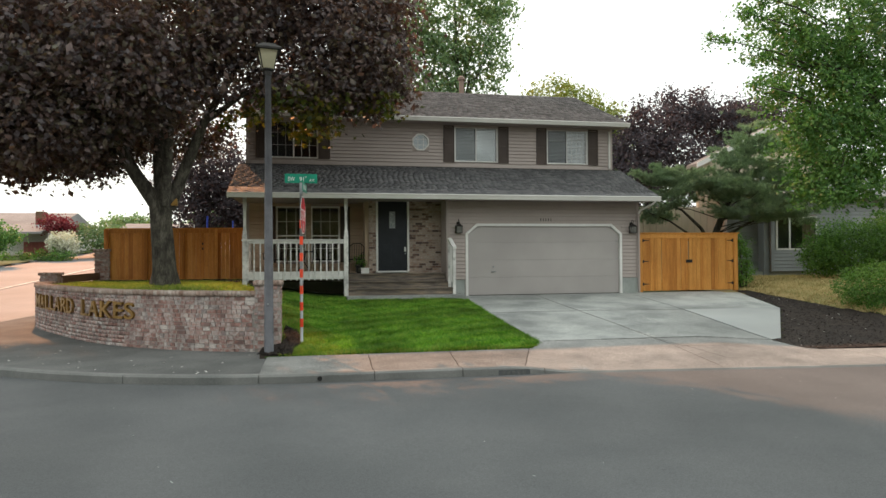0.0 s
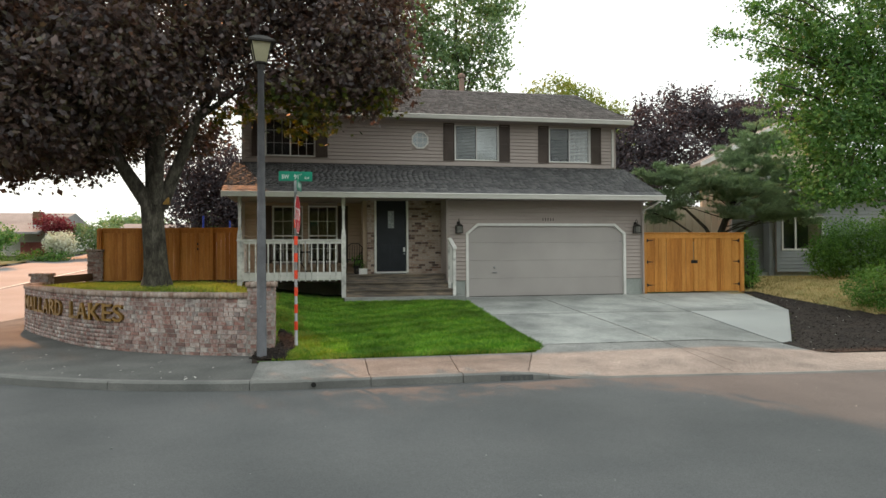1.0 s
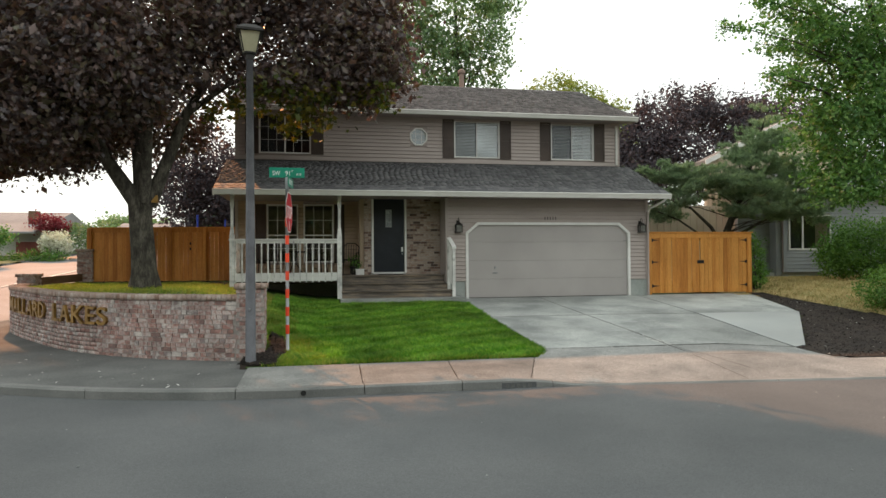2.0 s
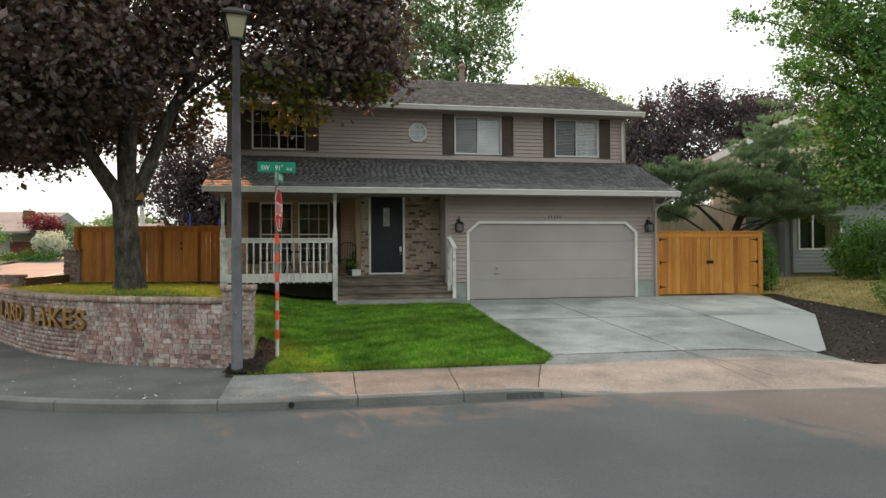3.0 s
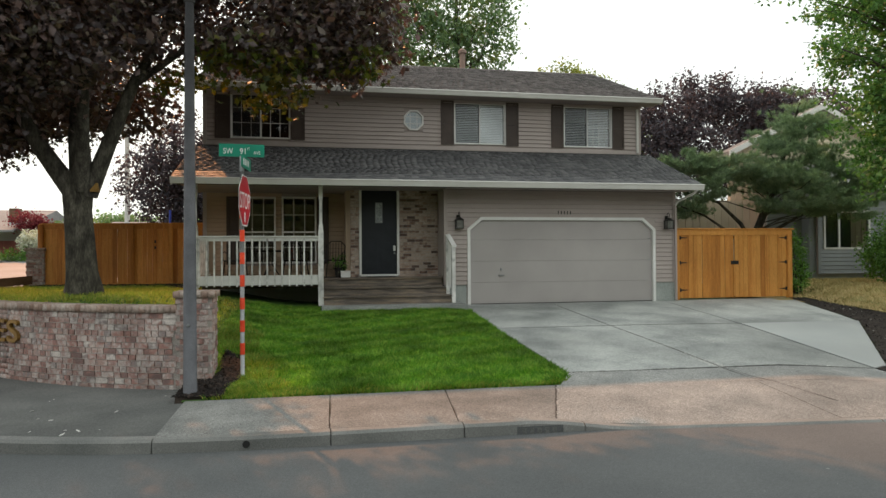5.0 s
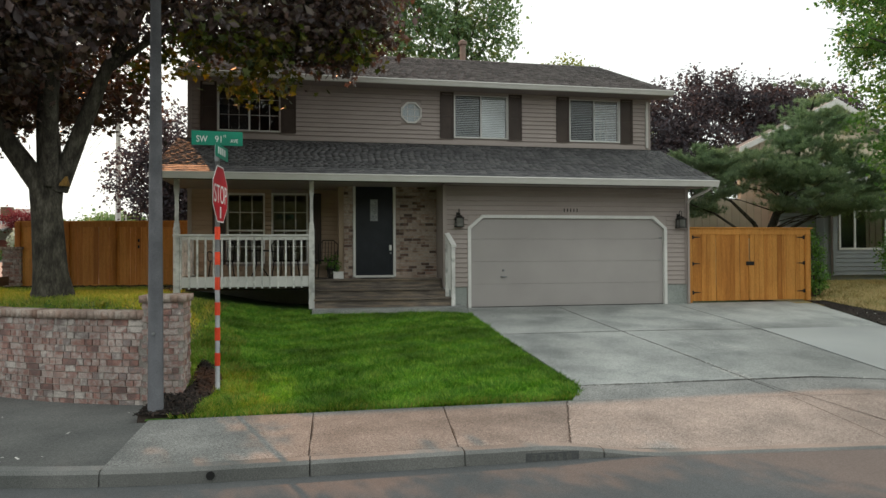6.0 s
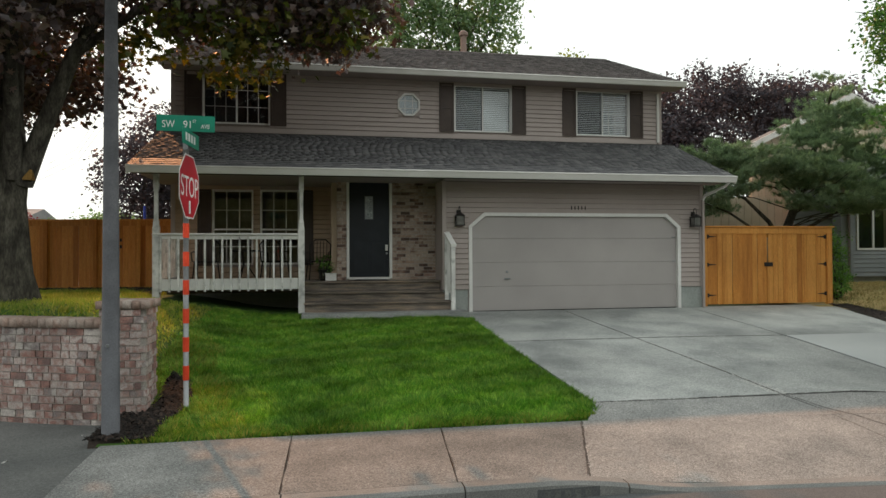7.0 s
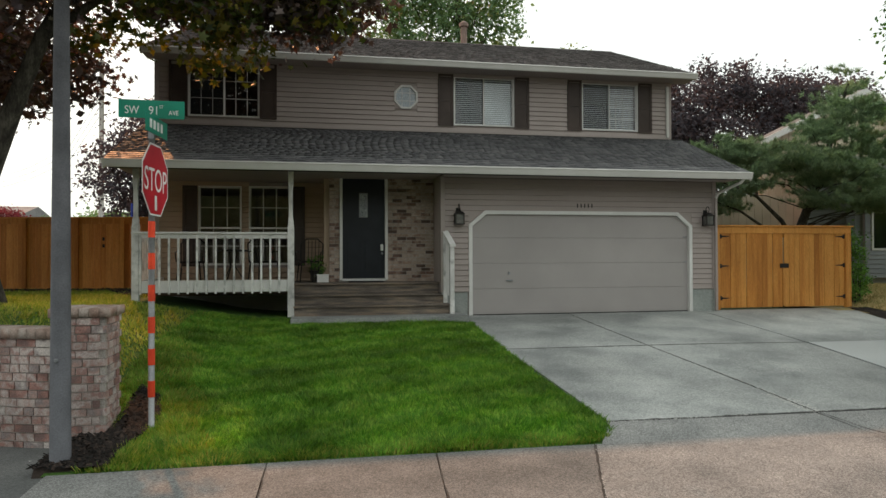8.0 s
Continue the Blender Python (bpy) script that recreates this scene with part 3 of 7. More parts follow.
def wall_y(x):
    """The line of the brick wall's front face, seen from above, as y over x (right part) for keeping grass behind it."""
    pts = [(-9, 24), (-8.0, 21.75), (-7.75, 20.15), (-7.4, 19.4), (-6.8, 18.4), (-6.1, 17.35), (-5.4, 16.35), (-4.7, 15.5), (-4.05, 14.88), (-3.45, 14.42), (-2.45, 13.8), (-1.2, 13.35), (-0.73, 13.3), (-0.72, 12.4), (20, 12.4)]
    for (ax, ay), (bx_, by) in zip(pts, pts[1:]):
        if ax <= x <= bx_:
            return ay + (by - ay) * (x - ax) / (bx_ - ax)
    return 30


def on_lawn(x, y):
    if x > drive_edge(y) or y > 23.9 or inside(MULCH, x, y):
        return False
    if x > -0.7:
        if y < 12.37 or y > 19.4:
            return False
        if x > 0.75 and y > 18.85:
            return False
        d = math.hypot(x - 3.9, y - 12.8)
        if x > 3.9 and y < 12.8 and d > 0.44:
            return False
        return True
    if x > -2.2 and y > 19.3:
        return False
    return y > wall_y(x) + 0.3 and x > -7.7


sheet("lawn", -7.8, 4.4, 12.34, 23.9, 82, 78, lambda x, y: lot(x, y) - 0.012, M["turf"], "mown green lawn sloping down to the pavement", keep=lambda x, y: (x > -0.9 and y < (21.6 if x < 0.8 else 19.6) and x < drive_edge(y) + 0.05) or (y > wall_y(x) + 0.15 and x < -0.6), cat="lawn")


def grass(name, count, inside_fn, x0, x1, y0, y1, height, material, label, h=(0.03, 0.065), w=0.006, off=0.0):
    xs, ys = RNG.uniform(x0, x1, count), RNG.uniform(y0, y1, count)
    ok = np.array([inside_fn(x, y) for x, y in zip(xs, ys)])
    xs, ys = xs[ok], ys[ok]
    zs = np.array([height(x, y) for x, y in zip(xs, ys)]) - 0.015 + off
    n = len(xs)
    a = RNG.uniform(0, 2 * math.pi, n)
    tuft = np.sin(xs * 17.3 + 1.7 * np.sin(ys * 5.1)) * np.sin(ys * 14.1 + 2.1 * np.sin(xs * 6.7)) + 0.6 * np.sin(xs * 4.3 + ys * 2.9) * np.sin(ys * 5.7 - xs * 3.1)
    hh = RNG.uniform(*h, n) * (1 + 0.30 * tuft)
    lean = (RNG.normal(0, 0.5, (n, 2)) + 0.5 * np.stack([np.sin(xs * 7.9 + ys * 3.3), np.cos(ys * 8.7 - xs * 4.1)], 1)) * hh[:, None]
    v = np.zeros((n, 3, 3))
    v[:, :, 0], v[:, :, 1], v[:, :, 2] = xs[:, None], ys[:, None], zs[:, None]
    ww = w * RNG.uniform(0.7, 1.5, n)
    v[:, 0, 0] -= ww * np.cos(a)
    v[:, 0, 1] -= ww * np.sin(a)
    v[:, 1, 0] += ww * np.cos(a)
    v[:, 1, 1] += ww * np.sin(a)
    v[:, 2, 0] += lean[:, 0]
    v[:, 2, 1] += lean[:, 1]
    v[:, 2, 2] += hh + 0.015
    me = array_mesh(name, v.reshape(-1, 3), np.arange(n * 3).reshape(-1, 3))
    return tagged(part(name, me, material), label, "grass", kind="stuff")


# area of sun on partly dry grass, painted with yellow blades
def sunlit_dry_patch(x, y):
    return y < 16.4 and x < 0.40 - 0.23 * (y - 12.6) + 0.10 * math.sin(y * 4.1) * math.sin(x * 7 + y)


grass("grass", 230000, lambda x, y: on_lawn(x, y) and (not sunlit_dry_patch(x, y) or RNG.random() < 0.55), -0.9, 4.5, 12.3, 19.5, lot, M["grass"], "short dense green lawn grass", h=(0.03, 0.075), w=0.0065)
grass("grass", 110000, lambda x, y: on_lawn(x, y) and (y < 12.44 + 0.10 * (1 + math.sin(x * 5.1) * math.sin(x * 13.7 + 1)) or sunlit_dry_patch(x, y)), -0.9, 4.5, 12.3, 16.6, lot, M["garden_grass"], "yellowed dry grass at the lawn's edge, and a sun patch painted in yellow blades", h=(0.03, 0.06))
grass("grass", 45000, lambda x, y: on_lawn(x, y) and x < -0.6, -7.7, -0.6, 13.6, 23.9, lot, M["garden_grass"], "thin green and yellow grass round the maple", h=(0.03, 0.07), w=0.01)


def chips(name, count, poly, height, material, label, size=0.03):
    x0, x1 = min(p[0] for p in poly), max(p[0] for p in poly)
    y0, y1 = min(p[1] for p in poly), max(p[1] for p in poly)
    xs, ys = RNG.uniform(x0, x1, count), RNG.uniform(y0, y1, count)
    ok = np.array([inside(poly, x, y) for x, y in zip(xs, ys)])
    xs, ys = xs[ok], ys[ok]
    zs = np.array([height(x, y) for x, y in zip(xs, ys)])
    n = len(xs)
    base = np.array([(-1, -0.35, 0), (1, -0.3, 0), (1.1, 0.35, 0), (-0.9, 0.3, 0), (0, 0, 0.35)])
    sc = RNG.uniform(0.4, 1.2, n) * size
    a = RNG.uniform(0, 6.28, n)
    tilt = RNG.normal(0, 0.35, (n, 2))
    bx_ = base[None, :, 0] * sc[:, None]
    by = base[None, :, 1] * sc[:, None]
    v = np.zeros((n, 5, 3))
    v[:, :, 0] = xs[:, None] + bx_ * np.cos(a)[:, None] - by * np.sin(a)[:, None]
    v[:, :, 1] = ys[:, None] + bx_ * np.sin(a)[:, None] + by * np.cos(a)[:, None]
    v[:, :, 2] = zs[:, None] + base[None, :, 2] * sc[:, None] + bx_ * tilt[:, :1] + by * tilt[:, 1:] + 0.012
    t = np.array([(0, 1, 4), (1, 2, 4), (2, 3, 4), (3, 0, 4)])
    tri = (np.arange(n)[:, None, None] * 5 + t[None]).reshape(-1, 3)
    return tagged(part(name, array_mesh(name, v.reshape(-1, 3), tri), material), label, "mulch", kind="stuff")


sheet("mulch_bed", -1.3, 0.0, 12.4, 14.6, 26, 44, lambda x, y: lot(x, y) + 0.012 - 0.0 + (0.012 if inside(MULCH, x, y) else -0.06), M["soil"], "dark bark mulch bed beside the brick pillar", cat="bed", keep=lambda x, y: x > -1.06 and (x > -0.70 or y < 13.30))
chips("mulch", 4200, MULCH, lambda x, y: lot(x, y) + 0.02, M["mulch"], "dark brown bark chips round the sign post")
BED = [(9.65, 11.80), (13.2, 11.42), (22.0, 10.55), (22.0, 13.0), (14.4, 14.6), (14.0, 16.3), (13.9, 18.3), (13.8, 19.9), (13.62, 19.8), (12.58, 16.3), (10.03, 12.95), (9.66, 12.80)]
NBZ = lambda x, y: lot(x, y) + 0.02 + 0.30 * smooth(13.4, 16.5, x) * smooth(12.6, 15.5, y)
sheet("planting_bed", 9.4, 22.0, 10.5, 20.0, 84, 64, lambda x, y: NBZ(x, y) - 0.005, M["soil"], "black freshly mulched planting bed beside the driveway", keep=lambda x, y: inside(BED, x, y), cat="bed")
chips("mulch", 26000, BED, NBZ, M["mulch"], "black bark mulch with a few pale stones", 0.022)
chips("gravel", 260, BED, NBZ, M["pale_grit"], "scattered pale stones on the black mulch", 0.022)
for a, b, n_ in (((6.915, 12.86), (6.73, 16.45), 420), ((4.4, 12.88), (9.6, 12.84), 300), ((3.46, 10.8), (4.02, 12.30), 150), ((6.73, 16.46), (6.61, 19.7), 60)):
    w_ = 0.02
    chips("grit", n_ * 3, [(a[0] - w_, a[1] - w_), (a[0] + w_, a[1] - w_ * 0.9), (b[0] + w_, b[1] + w_ * 0.9), (b[0] - w_, b[1] + w_)], lambda x, y: (DRIVE(x, y) if y > 12.33 else walk_z(x, y)) - 0.0095, M["pale_grit"], "pale loose grit in the worn concrete joints", 0.012)
chips("grit", 900, [(6.82, 12.8), (6.98, 12.8), (7.05, 13.3), (6.75, 13.6)], lambda x, y: DRIVE(x, y) - 0.012, M["pale_grit"], "pale crumbled mortar where the joints cross", 0.010)
chips("grit", 1500, [(7.2, 14.4), (8.2, 14.5), (8.0, 15.6), (7.3, 15.4)], lambda x, y: DRIVE(x, y) - 0.0145, M["pale_grit"], "spalled rough patch on the driveway", 0.011)
FENCE_BED = [(-7.0, 23.2), (-3.5, 22.75), (-3.0, 21.5), (-2.4, 20.4), (-2.25, 21.6), (-2.25, 23.3), (-7.0, 24.0)]
sheet("mulch_strip", -7.2, -2.2, 20.3, 24.0, 50, 37, lambda x, y: lot(x, y) + 0.02, M["soil"], "dark mulched strip at the foot of the cedar fence", keep=lambda x, y: inside(FENCE_BED, x, y), cat="bed")
chips("mulch", 5200, FENCE_BED, lambda x, y: lot(x, y) + 0.03, M["mulch"], "brown bark chips along the cedar fence", 0.035)
chips("litter", 70, [(-6.5, 11.2), (-1.2, 10.9), (-1.2, 13.2), (-3.5, 13.9), (-5.6, 15.6), (-8.0, 15.0)], lambda x, y: -0.69, M["pale_grit"], "scraps of pale litter and dry leaves on the corner paving", 0.028)
chips("litter", 80, [(-9, 1.5), (11, 1.5), (11, 9.2), (-7, 10.3)], lambda x, y: -0.825, M["foundation"], "small pale stones scattered on the asphalt", 0.014)
sheet("neighbour_lawn", 13.0, 40.0, 12.45, 26.0, 54, 30, lambda x, y: NBZ(x, y) - 0.012 + (0.0), M["dry_turf"], "dry straw-coloured lawn of the next house", cat="lawn", keep=lambda x, y: not inside(BED, x, y))
NB_OK = lambda x, y: x > 13.8 + 0.2 * math.sin(y * 3) and not inside(BED, x, y)
grass("dry_grass", 50000, NB_OK, 13.8, 24.0, 13.0, 24.4, NBZ, M["dry_grass"], "dry yellow grass with green tufts", h=(0.03, 0.08), w=0.012)

# ---- brick wall with letters ----
FACE = [(-1.19, 13.33), (-1.55, 13.43), (-2.45, 13.80), (-3.45, 14.42), (-4.05, 14.88), (-4.7, 15.48), (-5.4, 16.35), (-6.1, 17.35), (-6.8, 18.4), (-7.4, 19.4), (-7.75, 20.15), (-7.95, 20.9), (-8.0, 21.75)]


def along_face(step=0.02):
    """The wall's face as a smooth curve: points with heading, by arc length."""
    P = [Vector((*p, 0)) for p in FACE]
    P = [P[0] * 2 - P[1]] + P + [P[-1] * 2 - P[-2]]
    out = []
    for i in range(1, len(P) - 2):
        a, b, c, d = P[i - 1:i + 3]
        for k in range(40):
            t = k / 40
            out.append(0.5 * (2 * b + (c - a) * t + (2 * a - 5 * b + 4 * c - d) * t * t + (3 * b - a - 3 * c + d) * t ** 3))
    out.append(P[-2])
    return out


CURVE = along_face()
LEN = [0.0]
for a, b in zip(CURVE, CURVE[1:]):
    LEN.append(LEN[-1] + (b - a).length)


def face_at(s):
    s = max(0.0, min(s, LEN[-1] - 1e-4))
    k = int(np.searchsorted(LEN, s, side="right")) - 1
    t = (s - LEN[k]) / (LEN[k + 1] - LEN[k])
    p = CURVE[k].lerp(CURVE[k + 1], t)
    d = (CURVE[min(k + 3, len(CURVE) - 1)] - CURVE[max(k - 2, 0)]).normalized()
    return p, d, Vector((-d.y, d.x, 0))


WALL_LO, WALL_HI = -0.70, 0.40
brick_wall = thing("brick_wall", "low curved garden wall of weathered pink and grey bricks with a brick coping", "wall", (-3.5, 14, -0.66))
brick_wall.location = (0, 0, 0)
bm = bmesh.new()
rows = []
for k in range(61):
    p, d, o = face_at(LEN[-1] * k / 60)
    q = [(p - o * 0.012), (p - o * 0.26)]
    rows.append([bm.verts.new((c.x, c.y, z)) for c, z in ((q[0], WALL_LO), (q[0], WALL_HI), (q[1], WALL_HI), (q[1], WALL_LO))])
for a, b in zip(rows, rows[1:]):
    for j in range(4):
        bm.faces.new((a[j], a[(j + 1) % 4], b[(j + 1) % 4], b[j]))
bm.faces.new(rows[0])
bm.faces.new(rows[-1][::-1])
bmesh.ops.recalc_face_normals(bm, faces=bm.faces[:])
part("core", bm, M["mortar"], brick_wall, "pale mortar core of the wall")


def wall_brick(s0, s1, z0, z1, proud):
    pa, da, oa = face_at(s0)
    pb, db, ob_ = face_at(s1)
    c = [pa + oa * proud, pb + ob_ * proud, pb - ob_ * 0.05, pa - oa * 0.05]
    return [(q.x, q.y, z0) for q in c] + [(q.x, q.y, z1) for q in c]


courses, loose, joined = 13, [], []
ch = (WALL_HI - WALL_LO) / courses
rr = random.Random(3)
for r in range(courses):
    s = 0.004 + rr.uniform(0, 0.1)
    while s < LEN[-1] - 0.06:
        w = rr.choice((0.20, 0.20, 0.10, 0.10, 0.15)) if r % 3 else rr.choice((0.10, 0.10, 0.095, 0.2))
        b = wall_brick(s, min(s + w, LEN[-1]) , WALL_LO + r * ch + 0.006, WALL_LO + (r + 1) * ch - 0.006, rr.uniform(-0.003, 0.008))
        (loose if s < 3.1 else joined).append(b)
        s += w + 0.011
BOX_T = [(0, 3, 2, 1), (4, 5, 6, 7), (0, 1, 5, 4), (1, 2, 6, 5), (2, 3, 7, 6), (3, 0, 4, 7)]


def box_piece(name, corners, material, parent):
    me = bpy.data.meshes.new(name)
    me.from_pydata([Vector(c) for c in corners], [], BOX_T)
    return part(name, me, material, parent)


COPING = []
s = 0.0
while s < LEN[-1] - 0.05:
    pa, da, oa = face_at(s)
    pb, db, ob_ = face_at(min(s + 0.088, LEN[-1]))
    dz = rr.uniform(-0.003, 0.004)
    c = [pa + oa * 0.03, pb + ob_ * 0.03, pb - ob_ * 0.28, pa - oa * 0.28]
    COPING.append([(q.x, q.y, 0.402 + dz) for q in c] + [(q.x, q.y, 0.50 + dz) for q in c])
    s += 0.097
tagged(part("coping", boxes_mesh("coping", COPING), M["cap_brick"], brick_wall, "rowlock brick coping"), kind="")
WALL_LOOSE, WALL_JOINED = loose, joined


def pillar(name, cx, cy, w, z0, z1, label, pieces=True):
    """A square brick pillar with a two-course cap."""
    t = thing(name, label, "pillar", group="brick pillars")
    part("core", bx(cx - w / 2 + 0.012, cx + w / 2 - 0.012, cy - w / 2 + 0.012, cy + w / 2 - 0.012, z0, z1 - 0.09), M["mortar"], t)
    n = round((z1 - 0.09 - z0) / 0.0815)
    hh = (z1 - 0.09 - z0) / n
    bl = []
    for r in range(n):
        a, b = z0 + r * hh + 0.006, z0 + (r + 1) * hh - 0.006
        for side in range(4):
            u = -w / 2 if (r + side) % 2 else -w / 2 + 0.058
            while u < w / 2 - 0.03:
                L = rr.choice((0.10, 0.205, 0.10, 0.14))
                e = min(u + L, w / 2 if not (r + side) % 2 else w / 2 - 0.058)
                if e - u < 0.03:
                    break
                pr = rr.uniform(-0.002, 0.006)
                q = [(u, -w / 2 - pr), (e, -w / 2 - pr), (e, -w / 2 + 0.05), (u, -w / 2 + 0.05)]
                ang = side * math.pi / 2
                q = [(cx + x * math.cos(ang) - y * math.sin(ang), cy + x * math.sin(ang) + y * math.cos(ang)) for x, y in q]
                bl.append([(*p, a) for p in q] + [(*p, b) for p in q])
                u = e + 0.011
    cap = []
    for k in range(6):
        a = cx - w / 2 - 0.035 + (w + 0.07) * k / 6
        for j in range(2):
            ya = cy - w / 2 - 0.035 + (w + 0.07) * j / 2
            dz = rr.uniform(-0.003, 0.003)
            q = [(a + 0.004, ya + 0.004), (a + (w + 0.07) / 6 - 0.004, ya + 0.004), (a + (w + 0.07) / 6 - 0.004, ya + (w + 0.07) / 2 - 0.004), (a + 0.004, ya + (w + 0.07) / 2 - 0.004)]
            cap.append([(*p, z1 - 0.088 + dz) for p in q] + [(*p, z1 + dz) for p in q])
    part("cap", boxes_mesh("cap", cap), M["cap_brick"], t, "brick cap course")
    return t, bl


pillar_near, PN = pillar("brick_pillar", -0.972, 13.535, 0.49, -0.70, 0.70, "square weathered brick pillar at the end of the curved wall")
pillar_far, PF = pillar("brick_pillar", -7.2, 24.25, 0.48, 0.2, 1.50, "square brick pillar at the corner of the cedar fence")
pillar_mid, PM = pillar("brick_pillar", -8.02, 22.0, 0.48, -0.70, 0.76, "square brick pillar at the far end of the curved wall")

# raised gold letters, set along the curve
def text_mesh(body, size, depth, bold=0.0):
    cu = bpy.data.curves.new("text", "FONT")
    cu.body, cu.size, cu.extrude, cu.align_x, cu.align_y = body, size, depth, "CENTER", "BOTTOM_BASELINE"
    cu.offset = bold
    ob = bpy.data.objects.new("text", cu)
    scene.collection.objects.link(ob)
    dg = bpy.context.evaluated_depsgraph_get()
    me = bpy.data.meshes.new_from_object(ob.evaluated_get(dg))
    bpy.data.objects.remove(ob)
    bpy.data.curves.remove(cu)
    me.materials.clear()
    return me


def serif_letter(ch):
    """A letter with slab serifs added to the built-in font's strokes."""
    return text_mesh(ch, 0.49, 0.026, 0.003)


letters = thing("wall_letters", "raised gold serif letters fixed on the curved brick wall", "lettering")
word = "MALLARD LAKES"
# stroke ends that carry serifs: across (of the letter's width) and top or bottom
SERIFS = {"M": ((-0.42, 0), (0.42, 0), (-0.42, 1), (0.42, 1)), "A": ((-0.42, 0), (0.42, 0)), "L": ((-0.32, 0), (-0.32, 1)), "R": ((-0.36, 0), (0.36, 0), (-0.36, 1)),
          "D": ((-0.40, 0), (-0.40, 1)), "K": ((-0.38, 0), (0.40, 0), (-0.38, 1), (0.36, 1)), "E": ((-0.36, 0), (-0.36, 1)), "S": ()}
sl = 2.82
adv = {"M": 0.56, "A": 0.50, "L": 0.44, "R": 0.48, "D": 0.48, " ": 0.44, "K": 0.50, "E": 0.37, "S": 0.36}
for chx in word[::-1]:
    w = adv[chx]
    if chx != " ":
        p, d, o = face_at(sl + w / 2)
        right = Vector((-o.y, o.x, 0)).normalized()
        rot = Matrix((right, Vector((0, 0, 1)), o)).transposed().to_4x4()
        me = serif_letter(chx)
        wide = max(v.co.x for v in me.vertices) - min(v.co.x for v in me.vertices)
        ob = part("letter", me, M["gold"], letters)
        fit_w = (w - 0.07) / wide
        ob.matrix_local = Matrix.Translation(p + o * 0.030 + Vector((0, 0, -0.095))) @ rot @ Matrix.Diagonal((fit_w, 1, 1, 1))
        for u, top in SERIFS[chx]:
            zz = 0.327 if top else 0.0
            u *= wide * 1.05
            part("serif", bx(u - 0.055 / fit_w, u + 0.055 / fit_w, zz, zz + 0.026, -0.018, 0.018), M["gold"], ob)
    sl += w

# timber rail between the two far pillars
rail = thing("timber_rail", "low brown two-board timber rail between brick pillars", "rail")
ra, rb = Vector((-7.95, 22.24, 0)), Vector((-7.28, 24.0, 0))
for z in (0.50, 0.22):
    bm = bmesh.new()
    zz = (z, z + 0.35)
    v = []
    for p, lift in ((ra, 0.0), (rb, 0.07)):
        for off in (-0.02, 0.02):
            for q in (0, 0.24):
                v.append(bm.verts.new((p.x + off, p.y, z + q + lift - 0.1)))
    for f in ((0, 1, 3, 2), (4, 6, 7, 5), (0, 4, 5, 1), (2, 3, 7, 6), (1, 5, 7, 3), (0, 2, 6, 4)):
        bm.faces.new([v[i] for i in f])
    part("board", bm, M["brown_wood"], rail)
for t in (0.08, 0.5, 0.92):
    p = ra.lerp(rb, t)
    part("post", bx(p.x - 0.1, p.x - 0.02, p.y - 0.045, p.y + 0.045, -0.65, 0.61 + 0.07 * t), M["brown_wood"], rail)

# ---- the house ----
W_Y, G_Y, E_Y = 21.65, 19.75, 20.62          # upper and porch wall, garage front, brick entry wall
X_L, X_C, X_R = -2.24, 3.83, 10.13           # outer left, garage corner, outer right
DECK = 0.66
house = thing("house", "two-storey taupe lap-sided house with grey shingle roofs and dark shutters", "house")
LAP = 0.114


def siding(parent, x0, x1, z0, z1, y, holes, material, sheath=True, lap=LAP):
    """Lap boards on a wall that faces the street, cut round the holes (x0, x1, z0, z1)."""
    if sheath:
        xs = sorted({x0, x1, *[h[0] for h in holes], *[h[1] for h in holes]})
        zs = sorted({z0, z1, *[h[2] for h in holes], *[h[3] for h in holes]})
        bm = bmesh.new()
        for a, b in zip(xs, xs[1:]):
            for c, d in zip(zs, zs[1:]):
                if not any(h[0] <= (a + b) / 2 <= h[1] and h[2] <= (c + d) / 2 <= h[3] for h in holes):
                    box(bm, a, b, y + 0.012, y + 0.16, c, d)
        bmesh.ops.remove_doubles(bm, verts=bm.verts[:], dist=0.0005)
        part("wall", bm, M["sheath"], parent)
    z = z0
    rs = random.Random(int(z0 * 100 + x0 * 10))
    while z < z1 - 0.02:
        top = min(z + lap, z1)
        spans = [(x0, x1)]
        for h in holes:
            if h[2] < top - 0.02 and h[3] > z + 0.02:
                nxt = []
                for a, b in spans:
                    if h[1] <= a or h[0] >= b:
                        nxt.append((a, b))
                    else:
                        if h[0] > a:
                            nxt.append((a, h[0]))
                        if h[1] < b:
                            nxt.append((h[1], b))
                spans = nxt
        for a, b in spans:
            if b - a < 0.03:
                continue
            w = rs.uniform(-0.0015, 0.0015)
            prof = [(y + 0.012, z + w), (y - 0.010, z + w), (y - 0.030 + w, z + w + 0.011), (y - 0.002, top + 0.006), (y + 0.012, top + 0.006)]
            part("siding_board", prism(bmesh.new(), prof, "x", a, b), material, parent)
        z = top


def plain_wall(parent, x0, x1, y0, y1, z0, z1, material, name="wall"):
    return part(name, bx(x0, x1, y0, y1, z0, z1), material, parent)


# openings
WIN_UP = [(-1.55, -0.01, 4.36, 5.60), (4.49, 5.99, 4.345, 5.53), (7.74, 9.23, 4.335, 5.53)]
OCT = (3.34, 4.975, 0.30)
GAR = (4.42, 9.55, -0.09, 2.17)
PW = [(-1.33, -0.40, 1.02, 2.80), (-0.24, 0.67, 1.02, 2.81)]

siding(house, X_L, X_R, 3.95, 5.60, W_Y, WIN_UP + [(OCT[0] - 0.27, OCT[0] + 0.27, OCT[1] - 0.27, OCT[1] + 0.27)], M["siding"])
siding(house, X_C, X_R, 0.45, 2.86, G_Y, [GAR], M["siding"])
